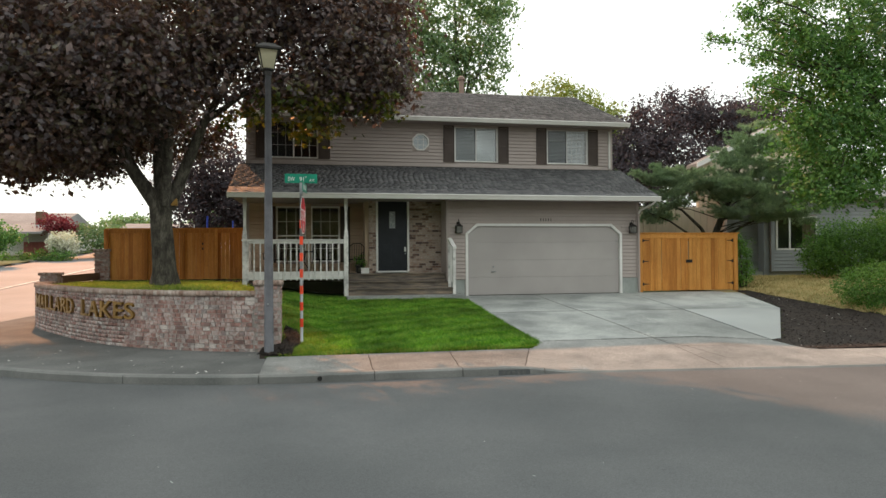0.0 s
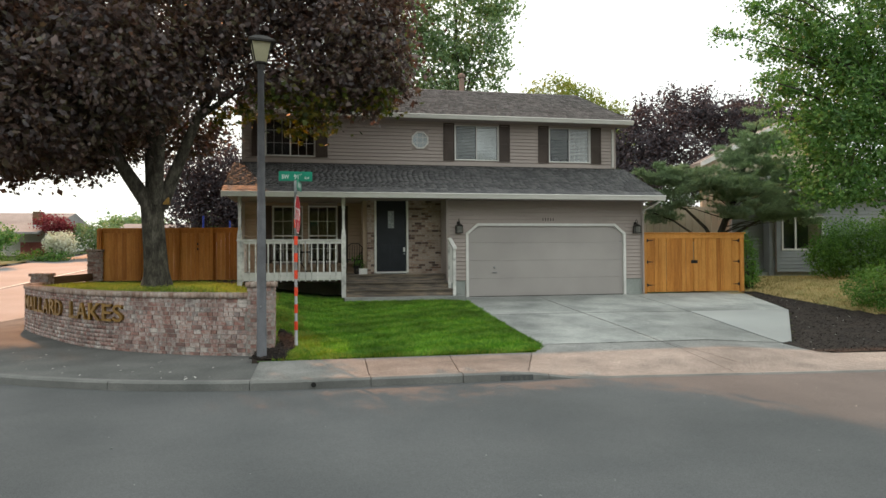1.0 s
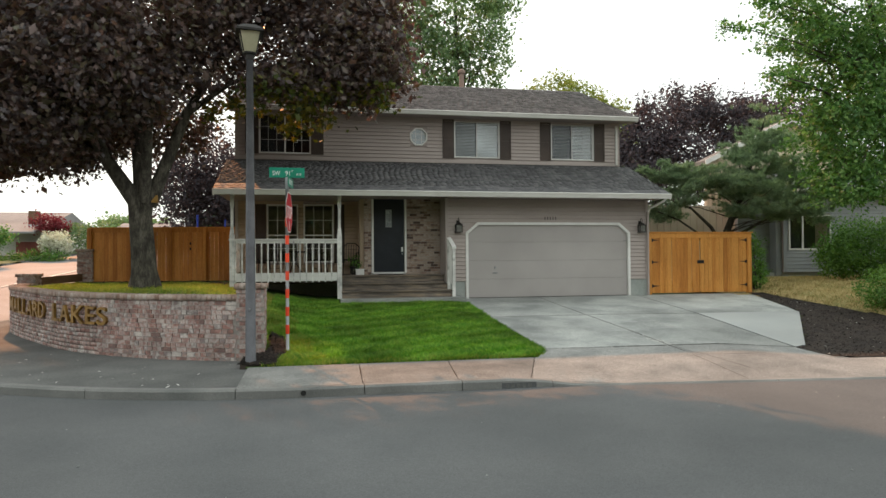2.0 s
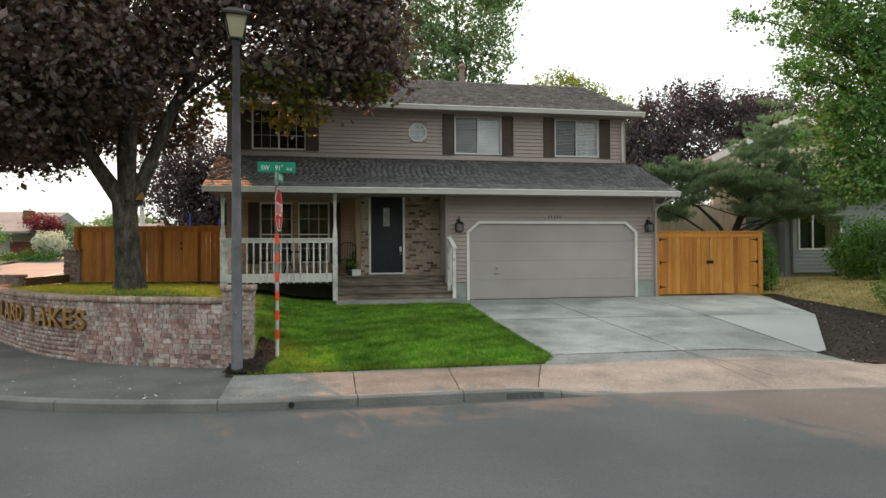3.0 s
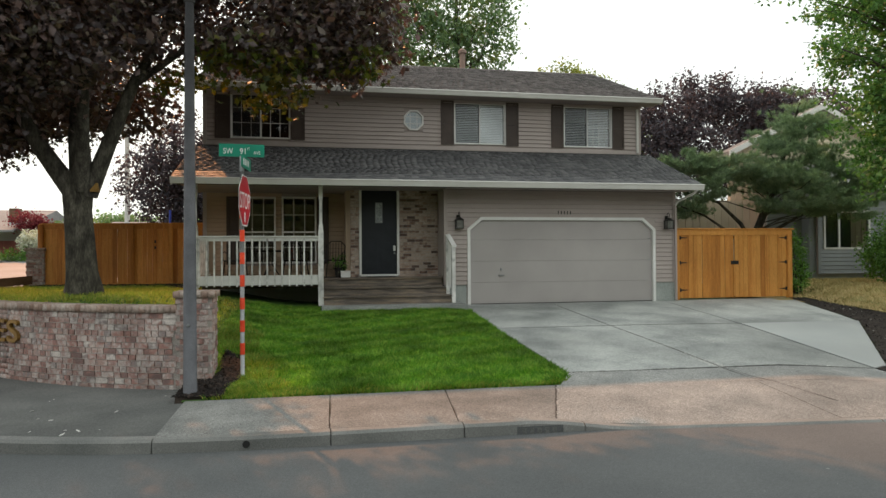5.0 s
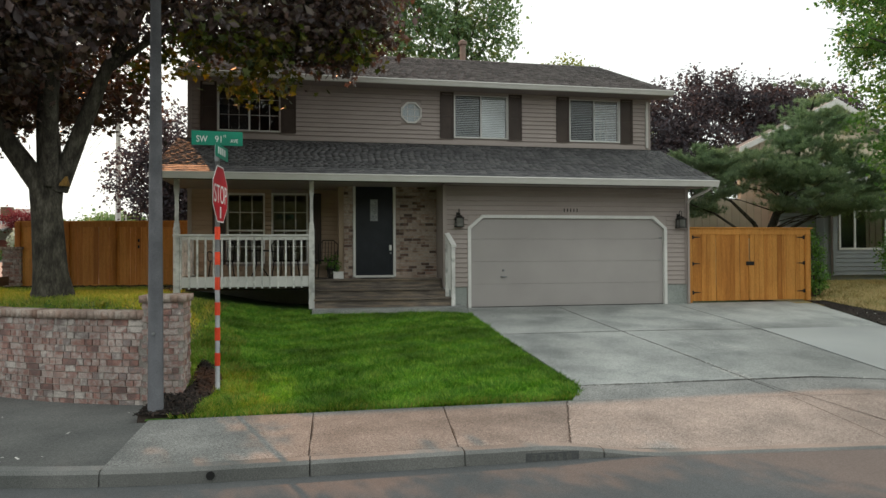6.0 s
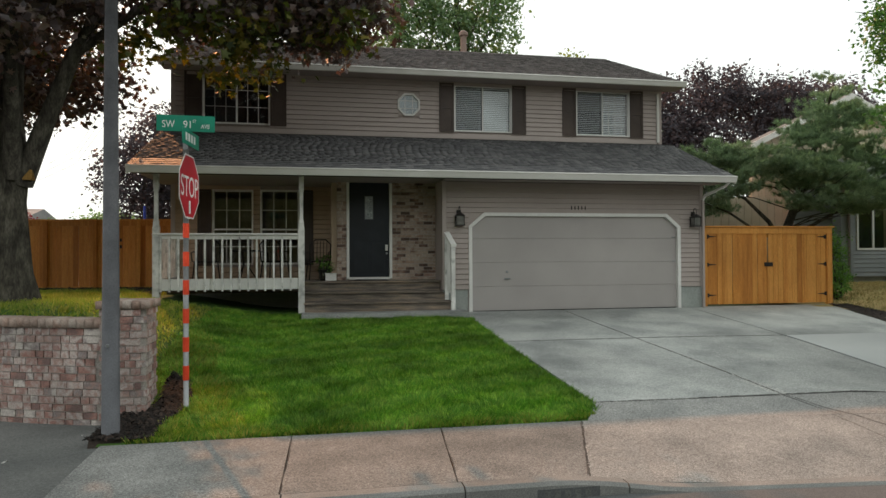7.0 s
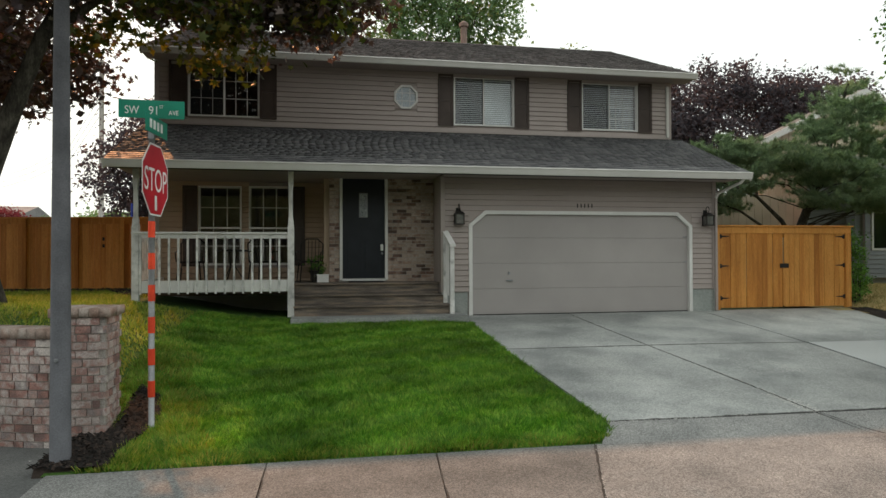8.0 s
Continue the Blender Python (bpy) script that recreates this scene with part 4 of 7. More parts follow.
siding(house, X_L, 1.50, 0.50, 2.9, W_Y, PW, M["tan_wall"])
# foundation, side and back walls, floor between storeys
plain_wall(house, X_C, 4.40, G_Y + 0.005, G_Y + 0.2, -0.4, 0.45, M["foundation"], "foundation")
plain_wall(house, 9.57, X_R, G_Y + 0.005, G_Y + 0.2, -0.4, 0.45, M["foundation"], "foundation")
plain_wall(house, X_L, X_C, W_Y + 0.01, W_Y + 0.2, -0.3, 0.5, M["foundation"], "foundation")
plain_wall(house, X_L, X_L + 0.15, W_Y + 0.16, 30.2, -0.2, 5.6, M["siding"], "side_wall")
plain_wall(house, X_R - 0.15, X_R, G_Y + 0.16, 30.2, -0.2, 2.95, M["siding"], "side_wall")
plain_wall(house, X_R - 0.15, X_R, W_Y + 0.16, 30.2, 2.95, 5.6, M["siding"], "side_wall")
plain_wall(house, X_L, X_R, 30.2, 30.35, -0.2, 5.6, M["siding"], "back_wall")
plain_wall(house, X_C, X_C + 0.12, G_Y + 0.16, W_Y + 0.15, -0.2, 2.9, M["siding"], "return_wall")
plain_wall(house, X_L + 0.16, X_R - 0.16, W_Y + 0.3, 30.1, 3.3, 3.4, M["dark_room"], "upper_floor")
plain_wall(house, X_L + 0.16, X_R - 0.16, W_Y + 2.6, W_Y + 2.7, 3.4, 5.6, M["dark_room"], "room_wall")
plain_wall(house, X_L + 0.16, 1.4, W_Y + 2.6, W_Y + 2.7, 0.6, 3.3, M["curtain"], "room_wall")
plain_wall(house, 1.42, 1.55, E_Y + 0.1, W_Y + 2.6, 0.5, 3.3, M["tan_wall"], "entry_side_wall")
# corner boards and trim
for x0, x1, y, z0, z1 in ((X_L - 0.012, X_L + 0.085, W_Y, 3.95, 5.6), (X_R - 0.085, X_R + 0.012, W_Y, 4.02, 5.6), (X_R - 0.085, X_R + 0.012, G_Y, 0.45, 2.86), (X_C - 0.012, X_C + 0.075, G_Y, 0.45, 2.86), (X_L - 0.012, X_L + 0.085, W_Y, 0.5, 2.9)):
    part("corner_board", bx(x0, x1, y - 0.046, y - 0.0325, z0, z1, 0.002), M["siding"], house)
part("water_table", bx(X_L + 0.09, X_R - 0.09, W_Y - 0.046, W_Y - 0.0325, 4.06, 4.20, 0.002), M["siding"], house)
# downspout at the right corner
bm = bmesh.new()
box(bm, X_R - 0.14, X_R - 0.075, W_Y - 0.09, W_Y - 0.035, 4.2, 5.5, 0.006)
part("downspout", bm, M["gutter"], house, "square painted downspout")


bm = bmesh.new()
box(bm, X_R - 0.048, X_R + 0.010, G_Y - 0.105, G_Y - 0.049, -0.04, 2.52, 0.006)
part("downspout", bm, M["siding"], house, "painted downspout at the garage corner")
part("elbow", tube(bmesh.new(), [(X_R - 0.02, G_Y - 0.08, 2.50), (X_R + 0.01, G_Y - 0.14, 2.60), (10.24, 18.98, 2.76), (10.28, 18.87, 2.85)], [0.033] * 4, 8), M["gutter"], house, "pale downspout elbow under the gutter")


def shingle_field(parent, x0, x1, y0, z0, y1, z1, expo, n_loose, material, joined_mat):
    """Rows of tab shingles on a slope from the eave (y0, z0) to its top (y1, z1)."""
    L = math.hypot(y1 - y0, z1 - z0)
    up = Vector((0, (y1 - y0) / L, (z1 - z0) / L))
    nrm = Vector((0, -up.z, up.y))
    rs = random.Random(int(y0 * 10))
    base = Vector((0, y0, z0))
    loose_, join_ = [], []
    rows = int(L / expo) + 1
    for r in range(rows):
        a = r * expo
        b = min(a + expo * 1.25, L)
        x, i = x0 - 0.165 * (r % 2) * 0.5 - rs.uniform(0, 0.05), r % 3
        while x < x1:
            w = 0.165 + rs.uniform(-0.012, 0.012)
            i += 1
            xa, xb = max(x, x0), min(x + w - 0.006, x1)
            if xb - xa > 0.02:
                th = 0.010 if i % 2 else 0.005
                drop = 0.008 if i % 2 else 0.0
                lo = base + up * (a - drop if r else a - 0.02) + nrm * (th + 0.008)
                lo2 = base + up * (a - drop + 0.010 if r else a - 0.02) + nrm * 0.001
                hi = base + up * b + nrm * 0.003
                hi2 = base + up * b
                c = [(xa, lo2.y, lo2.z), (xb, lo2.y, lo2.z), (xb, hi2.y, hi2.z), (xa, hi2.y, hi2.z), (xa, lo.y, lo.z), (xb, lo.y, lo.z), (xb, hi.y, hi.z), (xa, hi.y, hi.z)]
                (loose_ if len(loose_) < n_loose else join_).append(c)
            x += w
    part("shingle_field", boxes_mesh("shingle_field", join_), joined_mat, parent, "overlapping rows of asphalt shingles")["kind"] = "stuff"
    return loose_


# lower roof over porch and garage
RX0, RX1 = -2.47, 10.43
low = [(18.90, 2.86), (18.90, 2.955), (W_Y, 4.115), (W_Y, 3.93), (19.3, 2.86)]
roof_low = part("lower_roof", prism(bmesh.new(), low, "x", RX0 + 0.02, RX1 - 0.02), M["roof_base"], house, "lower shingle roof over porch and garage")
LOW_SHINGLES = shingle_field(roof_low, RX0, RX1, 18.86, 2.965, W_Y - 0.03, 4.135, 0.135, 300, M["shingle"], M["shingles"])
part("ridge_flashing", bx(RX0 + 0.05, RX1 - 0.02, W_Y - 0.06, W_Y - 0.029, 4.125, 4.155), M["roof_base"], house)
part("gutter", prism(bmesh.new(), [(18.905, 2.83), (18.905, 2.975), (18.80, 2.975), (18.785, 2.955), (18.80, 2.93), (18.83, 2.83)], "x", RX0, RX1), M["gutter"], house, "long pale painted gutter")
part("porch_soffit", bx(RX0 + 0.03, X_C - 0.002, 18.93, W_Y - 0.02, 2.90, 2.925), M["sheath"], house)
part("garage_soffit", bx(X_C, RX1 - 0.03, 18.93, G_Y - 0.02, 2.862, 2.885), M["sheath"], house)
for x in (RX0, RX1 - 0.03):
    part("barge_board", prism(bmesh.new(), [(18.86, 2.80), (18.86, 2.955), (W_Y, 4.10), (W_Y, 3.95)], "x", x, x + 0.03), M["gutter"], house)
# triangular wall that closes the end of the lower roof
part("gable_end", prism(bmesh.new(), [(G_Y, 2.86), (W_Y + 0.1, 2.86), (W_Y + 0.1, 3.95), (W_Y, 3.95), (G_Y, 3.2)], "x", X_R - 0.12, X_R - 0.002), M["siding"], house)
# main roof
UX0, UX1 = -2.42, 10.55
EY, EZ, RY, RZ = 21.13, 5.70, 25.97, 7.75
up = [(EY, EZ - 0.09), (EY, EZ), (RY, RZ), (2 * RY - EY, EZ), (2 * RY - EY, EZ - 0.09), (RY, RZ - 0.12)]
roof_up = part("main_roof", prism(bmesh.new(), up, "x", UX0 + 0.02, UX1 - 0.02), M["roof_base"], house, "main gable roof of weathered brown-grey shingles")
UP_SHINGLES = shingle_field(roof_up, UX0, UX1, EY - 0.03, EZ + 0.01, RY, RZ + 0.015, 0.14, 0, M["shingle"], M["old_shingles"])
part("ridge_cap", prism(bmesh.new(), [(RY - 0.14, RZ - 0.045), (RY, RZ + 0.035), (RY + 0.14, RZ - 0.045), (RY, RZ + 0.012)], "x", UX0, UX1), M["old_shingles"], house)
part("gutter", prism(bmesh.new(), [(EY, EZ - 0.12), (EY, EZ + 0.015), (EY - 0.10, EZ + 0.015), (EY - 0.115, EZ - 0.01), (EY - 0.10, EZ - 0.03), (EY - 0.07, EZ - 0.12)], "x", UX0, UX1), M["gutter"], house, "long pale painted gutter")
part("soffit", bx(UX0 + 0.02, UX1 - 0.02, EY + 0.02, W_Y - 0.02, EZ - 0.115, EZ - 0.095), M["sheath"], house)
for x in (UX0, UX1 - 0.03):
    part("barge_board", prism(bmesh.new(), [(EY, EZ - 0.15), (EY, EZ - 0.005), (RY, RZ - 0.01), (2 * RY - EY, EZ - 0.005), (2 * RY - EY, EZ - 0.15), (RY, RZ - 0.17)], "x", x, x + 0.03), M["gutter"], house)
for x in (X_L, X_R - 0.12):
    part("gable_wall", prism(bmesh.new(), [(W_Y + 0.1, 5.58), (30.2, 5.58), (RY, 7.52)], "x", x, x + 0.12), M["siding"], house)
part("frieze", bx(X_L + 0.09, X_R - 0.09, W_Y - 0.046, W_Y - 0.0325, 5.50, 5.58), M["siding"], house)
flue = thing("roof_flue", "rust-coloured metal flue pipe on the roof ridge", "flue")
bm = bmesh.new()
lathe(bm, [(0.10, 0), (0.10, 0.72), (0.15, 0.74), (0.15, 0.84), (0.04, 0.92)], 14, (5.75, RY + 0.25, RZ - 0.12))
part("pipe", bm, M["rust_pipe"], flue, smooth=False)


# windows
def frame_bar(bm, x0, x1, y, z0, z1, w, d):
    box(bm, x0, x1, y - d, y, z0, z0 + w)
    box(bm, x0, x1, y - d, y, z1 - w, z1)
    box(bm, x0, x0 + w, y - d, y, z0 + w, z1 - w)
    box(bm, x1 - w, x1, y - d, y, z0 + w, z1 - w)
    return bm


def window(name, hole, y, grid, label, split=None, rows=None, bar=0.009):
    """A framed window with a pane for each sash and thin bars; grid: columns and rows of each sash."""
    x0, x1, z0, z1 = hole
    w = tagged(new(name), label, "window", kind="structure")
    part("window_frame", frame_bar(bmesh.new(), x0, x1, y + 0.03, z0, z1, 0.020, 0.065), M["white"], w)
    if rows:
        sashes = [(x0 + 0.024, x1 - 0.024, z0 + 0.024, rows), (x0 + 0.024, x1 - 0.024, rows, z1 - 0.024)]
    else:
        mid = split or (x0 + x1) / 2
        sashes = [(x0 + 0.024, mid, z0 + 0.024, z1 - 0.024), (mid, x1 - 0.024, z0 + 0.024, z1 - 0.024)]
    for k, (a, b, c, d) in enumerate(sashes):
        yy = y + 0.028 + 0.018 * k
        s = part("sash", frame_bar(bmesh.new(), a, b, yy, c, d, 0.020, 0.022), M["white"], w)
        pane = part("pane", bx(a + 0.019, b - 0.019, yy - 0.012, yy - 0.008, c + 0.019, d - 0.019), M["glass"], s)
        pane.visible_shadow = False
        bm = bmesh.new()
        cols, rws = grid[k]
        for i in range(1, cols):
            xx = a + (b - a) * i / cols
            box(bm, xx - bar, xx + bar, yy - 0.017, yy - 0.003, c + 0.026, d - 0.026)
        for j in range(1, rws):
            zz = c + (d - c) * j / rws
            box(bm, a + 0.026, b - 0.026, yy - 0.0165, yy - 0.0035, zz - bar, zz + bar)
        if len(bm.verts):
            part("glazing_bars", bm, M["white"], s)
        else:
            bm.free()
    return w


window("window_1", WIN_UP[0], W_Y, [(3, 3), (3, 3)], "upper sliding window with white glazing bars and a dark room behind", bar=0.006)
window("window_2", WIN_UP[1], W_Y, [(1, 1), (1, 1)], "upper sliding window with pale closed blinds")
window("window_3", WIN_UP[2], W_Y, [(1, 1), (4, 4)], "upper sliding window with blinds half open", bar=0.006)
for win, hole, k0, k1 in (("window_1", WIN_UP[0], 0.02, 0.5), ("window_2", WIN_UP[1], 0.02, 0.5), ("window_3", WIN_UP[2], 0.02, 0.5)):
    xa, xb = hole[0] + (hole[1] - hole[0]) * k0, hole[0] + (hole[1] - hole[0]) * k1
    scr = part("insect_screen", bx(xa, xb, W_Y + 0.008, W_Y + 0.0095, hole[2] + 0.04, hole[3] - 0.04), M["screen"], bpy.data.objects[win], "fine dark insect screen")
window("window_4", PW[0], W_Y, [(3, 2), (3, 2)], "porch sash window with white glazing bars", rows=1.86)
window("window_5", PW[1], W_Y, [(3, 2), (3, 2)], "porch sash window with white glazing bars", rows=1.86)


def blinds(name, x0, x1, z0, z1, y, label, tilt, pitch=0.048):
    t = thing(name, label, "blind")
    me = None
    z = z0 + 0.02
    bm = bmesh.new()
    box(bm, x0, x1, -0.022, 0.022, -0.0012, 0.0012)
    slat = link_mesh("slat", bm)
    slat.materials.append(M["blind"])
    while z < z1 - 0.03:
        s = part("slat", slat, None, t)
        s.matrix_local = Matrix.Translation((0, y, z)) @ Matrix.Rotation(radians(tilt), 4, "X")
        z += pitch
    part("head_rail", bx(x0, x1, y - 0.025, y + 0.025, z1 - 0.03, z1), M["blind"], t)
    return t


blinds("window_blind", 4.54, 5.22, 4.39, 5.49, W_Y + 0.14, "grey shaded venetian blind, slats partly closed", 52)
blinds("window_blind", 5.26, 5.95, 4.39, 5.49, W_Y + 0.14, "white closed venetian blind", 74)
blinds("window_blind", 7.79, 8.46, 4.39, 5.49, W_Y + 0.14, "venetian blind with open slats", 30)
blinds("window_blind", 8.50, 9.19, 4.39, 5.49, W_Y + 0.14, "venetian blind with open slats", 42)

# eight-sided window
ow = tagged(new("window_6"), "small white eight-sided window with crossed glazing bars", "window", kind="structure")
cx, cz, r = OCT
ring = [(cx + r * math.cos(math.pi / 8 + k * math.pi / 4), cz + r * math.sin(math.pi / 8 + k * math.pi / 4)) for k in range(8)]
inn = [(cx + (r - 0.045) * math.cos(math.pi / 8 + k * math.pi / 4), cz + (r - 0.045) * math.sin(math.pi / 8 + k * math.pi / 4)) for k in range(8)]
bm = bmesh.new()
vs = {}
for lay, yy in enumerate((W_Y - 0.045, W_Y + 0.02)):
    for k in range(8):
        vs[lay, 0, k] = bm.verts.new((ring[k][0], yy, ring[k][1]))
        vs[lay, 1, k] = bm.verts.new((inn[k][0], yy, inn[k][1]))
for k in range(8):
    j = (k + 1) % 8
    bm.faces.new((vs[0, 0, k], vs[0, 0, j], vs[0, 1, j], vs[0, 1, k]))
    bm.faces.new((vs[0, 0, k], vs[1, 0, k], vs[1, 0, j], vs[0, 0, j]))
    bm.faces.new((vs[0, 1, k], vs[0, 1, j], vs[1, 1, j], vs[1, 1, k]))
bmesh.ops.recalc_face_normals(bm, faces=bm.faces[:])
part("window_frame", bm, M["white"], ow)
bm = bmesh.new()
for o in (-0.095, 0.095):
    box(bm, cx + o - 0.008, cx + o + 0.008, W_Y - 0.02, W_Y - 0.008, cz - 0.25, cz + 0.25)
    box(bm, cx - 0.25, cx + 0.25, W_Y - 0.0195, W_Y - 0.0085, cz + o - 0.008, cz + o + 0.008)
part("glazing_bars", bm, M["white"], ow)
pane = part("pane", prism(bmesh.new(), inn, "y", W_Y - 0.006, W_Y - 0.002), M["glass"], ow)
pane.visible_shadow = False
# added board whose pale colour stands in for reflected sky
part("wall_plug", bx(cx - 0.27, cx + 0.27, W_Y + 0.05, W_Y + 0.07, cz - 0.27, cz + 0.27), M["painted_reflection"], ow, "pale blue-grey board painting the sky's reflection behind the pane")
# masking corners of the square hole
for sx in (-1, 1):
    for sz in (-1, 1):
        part("corner_infill", prism(bmesh.new(), [(cx + sx * 0.275, cz + sz * 0.275), (cx + sx * 0.10, cz + sz * 0.275), (cx + sx * 0.275, cz + sz * 0.10)], "y", W_Y - 0.010, W_Y + 0.01), M["siding"], ow)


def shutter(x0, x1, z0, z1, y):
    t = thing("shutter", "dark brown panelled wooden shutter", "shutter", group="window shutters")
    part("frame", frame_bar(bmesh.new(), x0, x1, y - 0.018, z0, z1, 0.055, 0.034), M["shutter"], t)
    zm = (z0 + z1) / 2
    part("rail", bx(x0 + 0.055, x1 - 0.055, y - 0.050, y - 0.02, zm - 0.03, zm + 0.03), M["shutter"], t)
    for a, b in ((z0 + 0.055, zm - 0.03), (zm + 0.03, z1 - 0.055)):
        part("panel", bx(x0 + 0.055, x1 - 0.055, y - 0.036, y - 0.018, a, b, 0.006), M["shutter"], t)
    return t


for a, b, c, d in ((-1.95, -1.56, 4.34, 5.62), (0.0, 0.375, 4.34, 5.62), (4.11, 4.48, 4.32, 5.56), (6.0, 6.37, 4.32, 5.56), (7.36, 7.73, 4.31, 5.56), (9.24, 9.61, 4.31, 5.56), (-1.66, -1.35, 1.0, 2.80), (0.69, 1.0, 1.0, 2.81)):
    shutter(a, b, c, d, W_Y)

# garage door
gd = tagged(new("garage_door"), "wide flat taupe sectional garage door with clipped corners", "garage door", kind="structure")
GA, GB, GC, GD = 4.42, 9.55, 1.87, 2.17
part("bottom_seal", bx(GA + 0.09, GB - 0.09, G_Y + 0.02, G_Y + 0.06, -0.06, -0.028), M["tyre_black"], gd, "black rubber bottom seal")


def clipped(i, lo):
    return [(GA + i, lo), (GB - i, lo), (GB - i, GC - i * 0.4), (GB - 0.35 - i * 0.4, GD - i), (GA + 0.35 + i * 0.4, GD - i), (GA + i, GC - i * 0.4)]


bm = bmesh.new()
o1, i1 = clipped(-0.0, -0.075), clipped(0.075, -0.075)
for (a, b), (c, d) in zip(zip(o1[1:], o1[2:] + o1[:1]), zip(i1[1:], i1[2:] + i1[:1])):
    v = []
    for yy in (G_Y - 0.045, G_Y + 0.06):
        v.append([bm.verts.new((p[0], yy, p[1])) for p in (a, b, d, c)])
    for f in (v[0], v[1][::-1]):
        bm.faces.new(f)
    for k in range(4):
        bm.faces.new((v[0][k], v[1][k], v[1][(k + 1) % 4], v[0][(k + 1) % 4]))
bmesh.ops.recalc_face_normals(bm, faces=bm.faces[:])
part("door_trim", bm, M["white"], gd, "white trim round the garage door")
for sx, x in ((1, GA), (-1, GB)):
    part("corner_infill", prism(bmesh.new(), [(x, GC + 0.004), (x, GD), (x + sx * 0.345, GD)], "y", G_Y - 0.012, G_Y + 0.02), M["siding"], gd)
zs = [-0.03, 0.51, 1.05, 1.59, 2.13]
for k, (a, b) in enumerate(zip(zs, zs[1:])):
    x0, x1 = GA + 0.075, GB - 0.075
    pts = [(x0, a + 0.0015), (x1, a + 0.0015), (x1, b - 0.0015), (x0, b - 0.0015)] if k < 3 else [(x0, a + 0.0015), (x1, a + 0.0015), (x1, GC - 0.02), (x1 - 0.32, GD - 0.07), (x0 + 0.32, GD - 0.07), (x0, GC - 0.02)]
    bm = prism(bmesh.new(), pts, "y", G_Y + 0.035, G_Y + 0.07)
    bmesh.ops.bevel(bm, geom=[e for e in bm.edges if all(v.co.y < G_Y + 0.04 for v in e.verts)], offset=0.004, segments=1, affect="EDGES")
    part("door_panel", bm, M["garage"], gd)
part("door_backing", bx(GA + 0.08, GB - 0.08, G_Y + 0.072, G_Y + 0.09, -0.03, 1.86), M["garage"], gd)
# solid black block paints the shade of the gap below the door
part("threshold_gap", bx(GA + 0.09, GB - 0.09, G_Y + 0.03, G_Y + 0.3, -0.15, -0.055), M["tyre_black"], gd)
bm = bmesh.new()
tube(bm, [(5.31, G_Y + 0.04, 0.84), (5.31, G_Y + 0.0, 0.84)], [0.03, 0.026], 10)
part("lock", bm, M["galvanised"], gd)
part("handle", bx(5.24, 5.38, G_Y - 0.01, G_Y + 0.04, 0.67, 0.70, 0.006), M["galvanised"], gd)
for z in (1.06, 1.62):
    part("hinge", bx(9.36, 9.46, G_Y + 0.022, G_Y + 0.038, z - 0.012, z + 0.012), M["galvanised"], gd)
bars = thing("number_bars", "small dark metal house number plate drawn as bars", "number")
for k in range(5):
    part("bar", bx(6.825 + 0.083 * k, 6.846 + 0.083 * k, G_Y - 0.038, G_Y - 0.029, 2.25, 2.335), M["black_metal"], bars)


def wall_lantern(x, label):
    t = thing("wall_lantern", label, "lantern", (x, G_Y - 0.015, 1.88), group="garage lanterns")
    bm = bmesh.new()
    box(bm, -0.05, 0.05, -0.025, 0.0, 0.12, 0.34, 0.005)
    part("back_plate", bm, M["black_metal"], t)
    bm = bmesh.new()
    pts = [(0, -0.02, 0.27)] + [(0, -0.02 - 0.085 + 0.06 * math.cos(a), 0.34 + 0.075 * math.sin(a)) for a in np.linspace(-0.3, 4.4, 14)]
    tube(bm, pts, [0.008] * len(pts), 6)
    part("scroll_arm", bm, M["black_metal"], t)
    bm = bmesh.new()
    for sx in (-1, 1):
        for sy in (-1, 1):
            box(bm, sx * 0.085 - 0.007, sx * 0.085 + 0.007, -0.13 + sy * 0.085 - 0.007, -0.13 + sy * 0.085 + 0.007, 0.0, 0.21)
    box(bm, -0.1, 0.1, -0.23, -0.03, 0.195, 0.215)
    box(bm, -0.1, 0.1, -0.23, -0.03, -0.012, 0.006)
    part("cage", bm, M["black_metal"], t)
    bm = bmesh.new()
    bmesh.ops.create_cone(bm, segments=4, radius1=0.13, radius2=0.02, depth=0.07, matrix=Matrix.Translation((0, -0.13, 0.25)) @ Matrix.Rotation(math.pi / 4, 4, "Z"), cap_ends=True)
    part("roof", bm, M["black_metal"], t)
    p = part("glass", bx(-0.078, 0.078, -0.208, -0.052, 0.008, 0.193), M["smoked_glass"], t, "smoked glass")
    return t


wall_lantern(4.19, "black metal lantern on the siding beside the garage door")
wall_lantern(9.88, "black metal lantern with scrolled arm near the gate")

# ---- porch ----
# brick entry wall round the door: hole for the door
D0, D1, DB, DT = 1.76, 2.80, 0.70, 2.98
entry = tagged(new("entry_wall"), "pale washed brick wall round the front door", "wall", kind="structure")
for a, b, c, d in ((1.54, D0, 0.45, 2.9), (D1, X_C - 0.002, 0.45, 2.9)):
    part("core", bx(a, b, E_Y + 0.012, E_Y + 0.2, c, d), M["mortar"], entry)
part("core", bx(D0, D1, E_Y + 0.012, E_Y + 0.2, 0.3, DB), M["mortar"], entry)
ENTRY_BRICKS = []
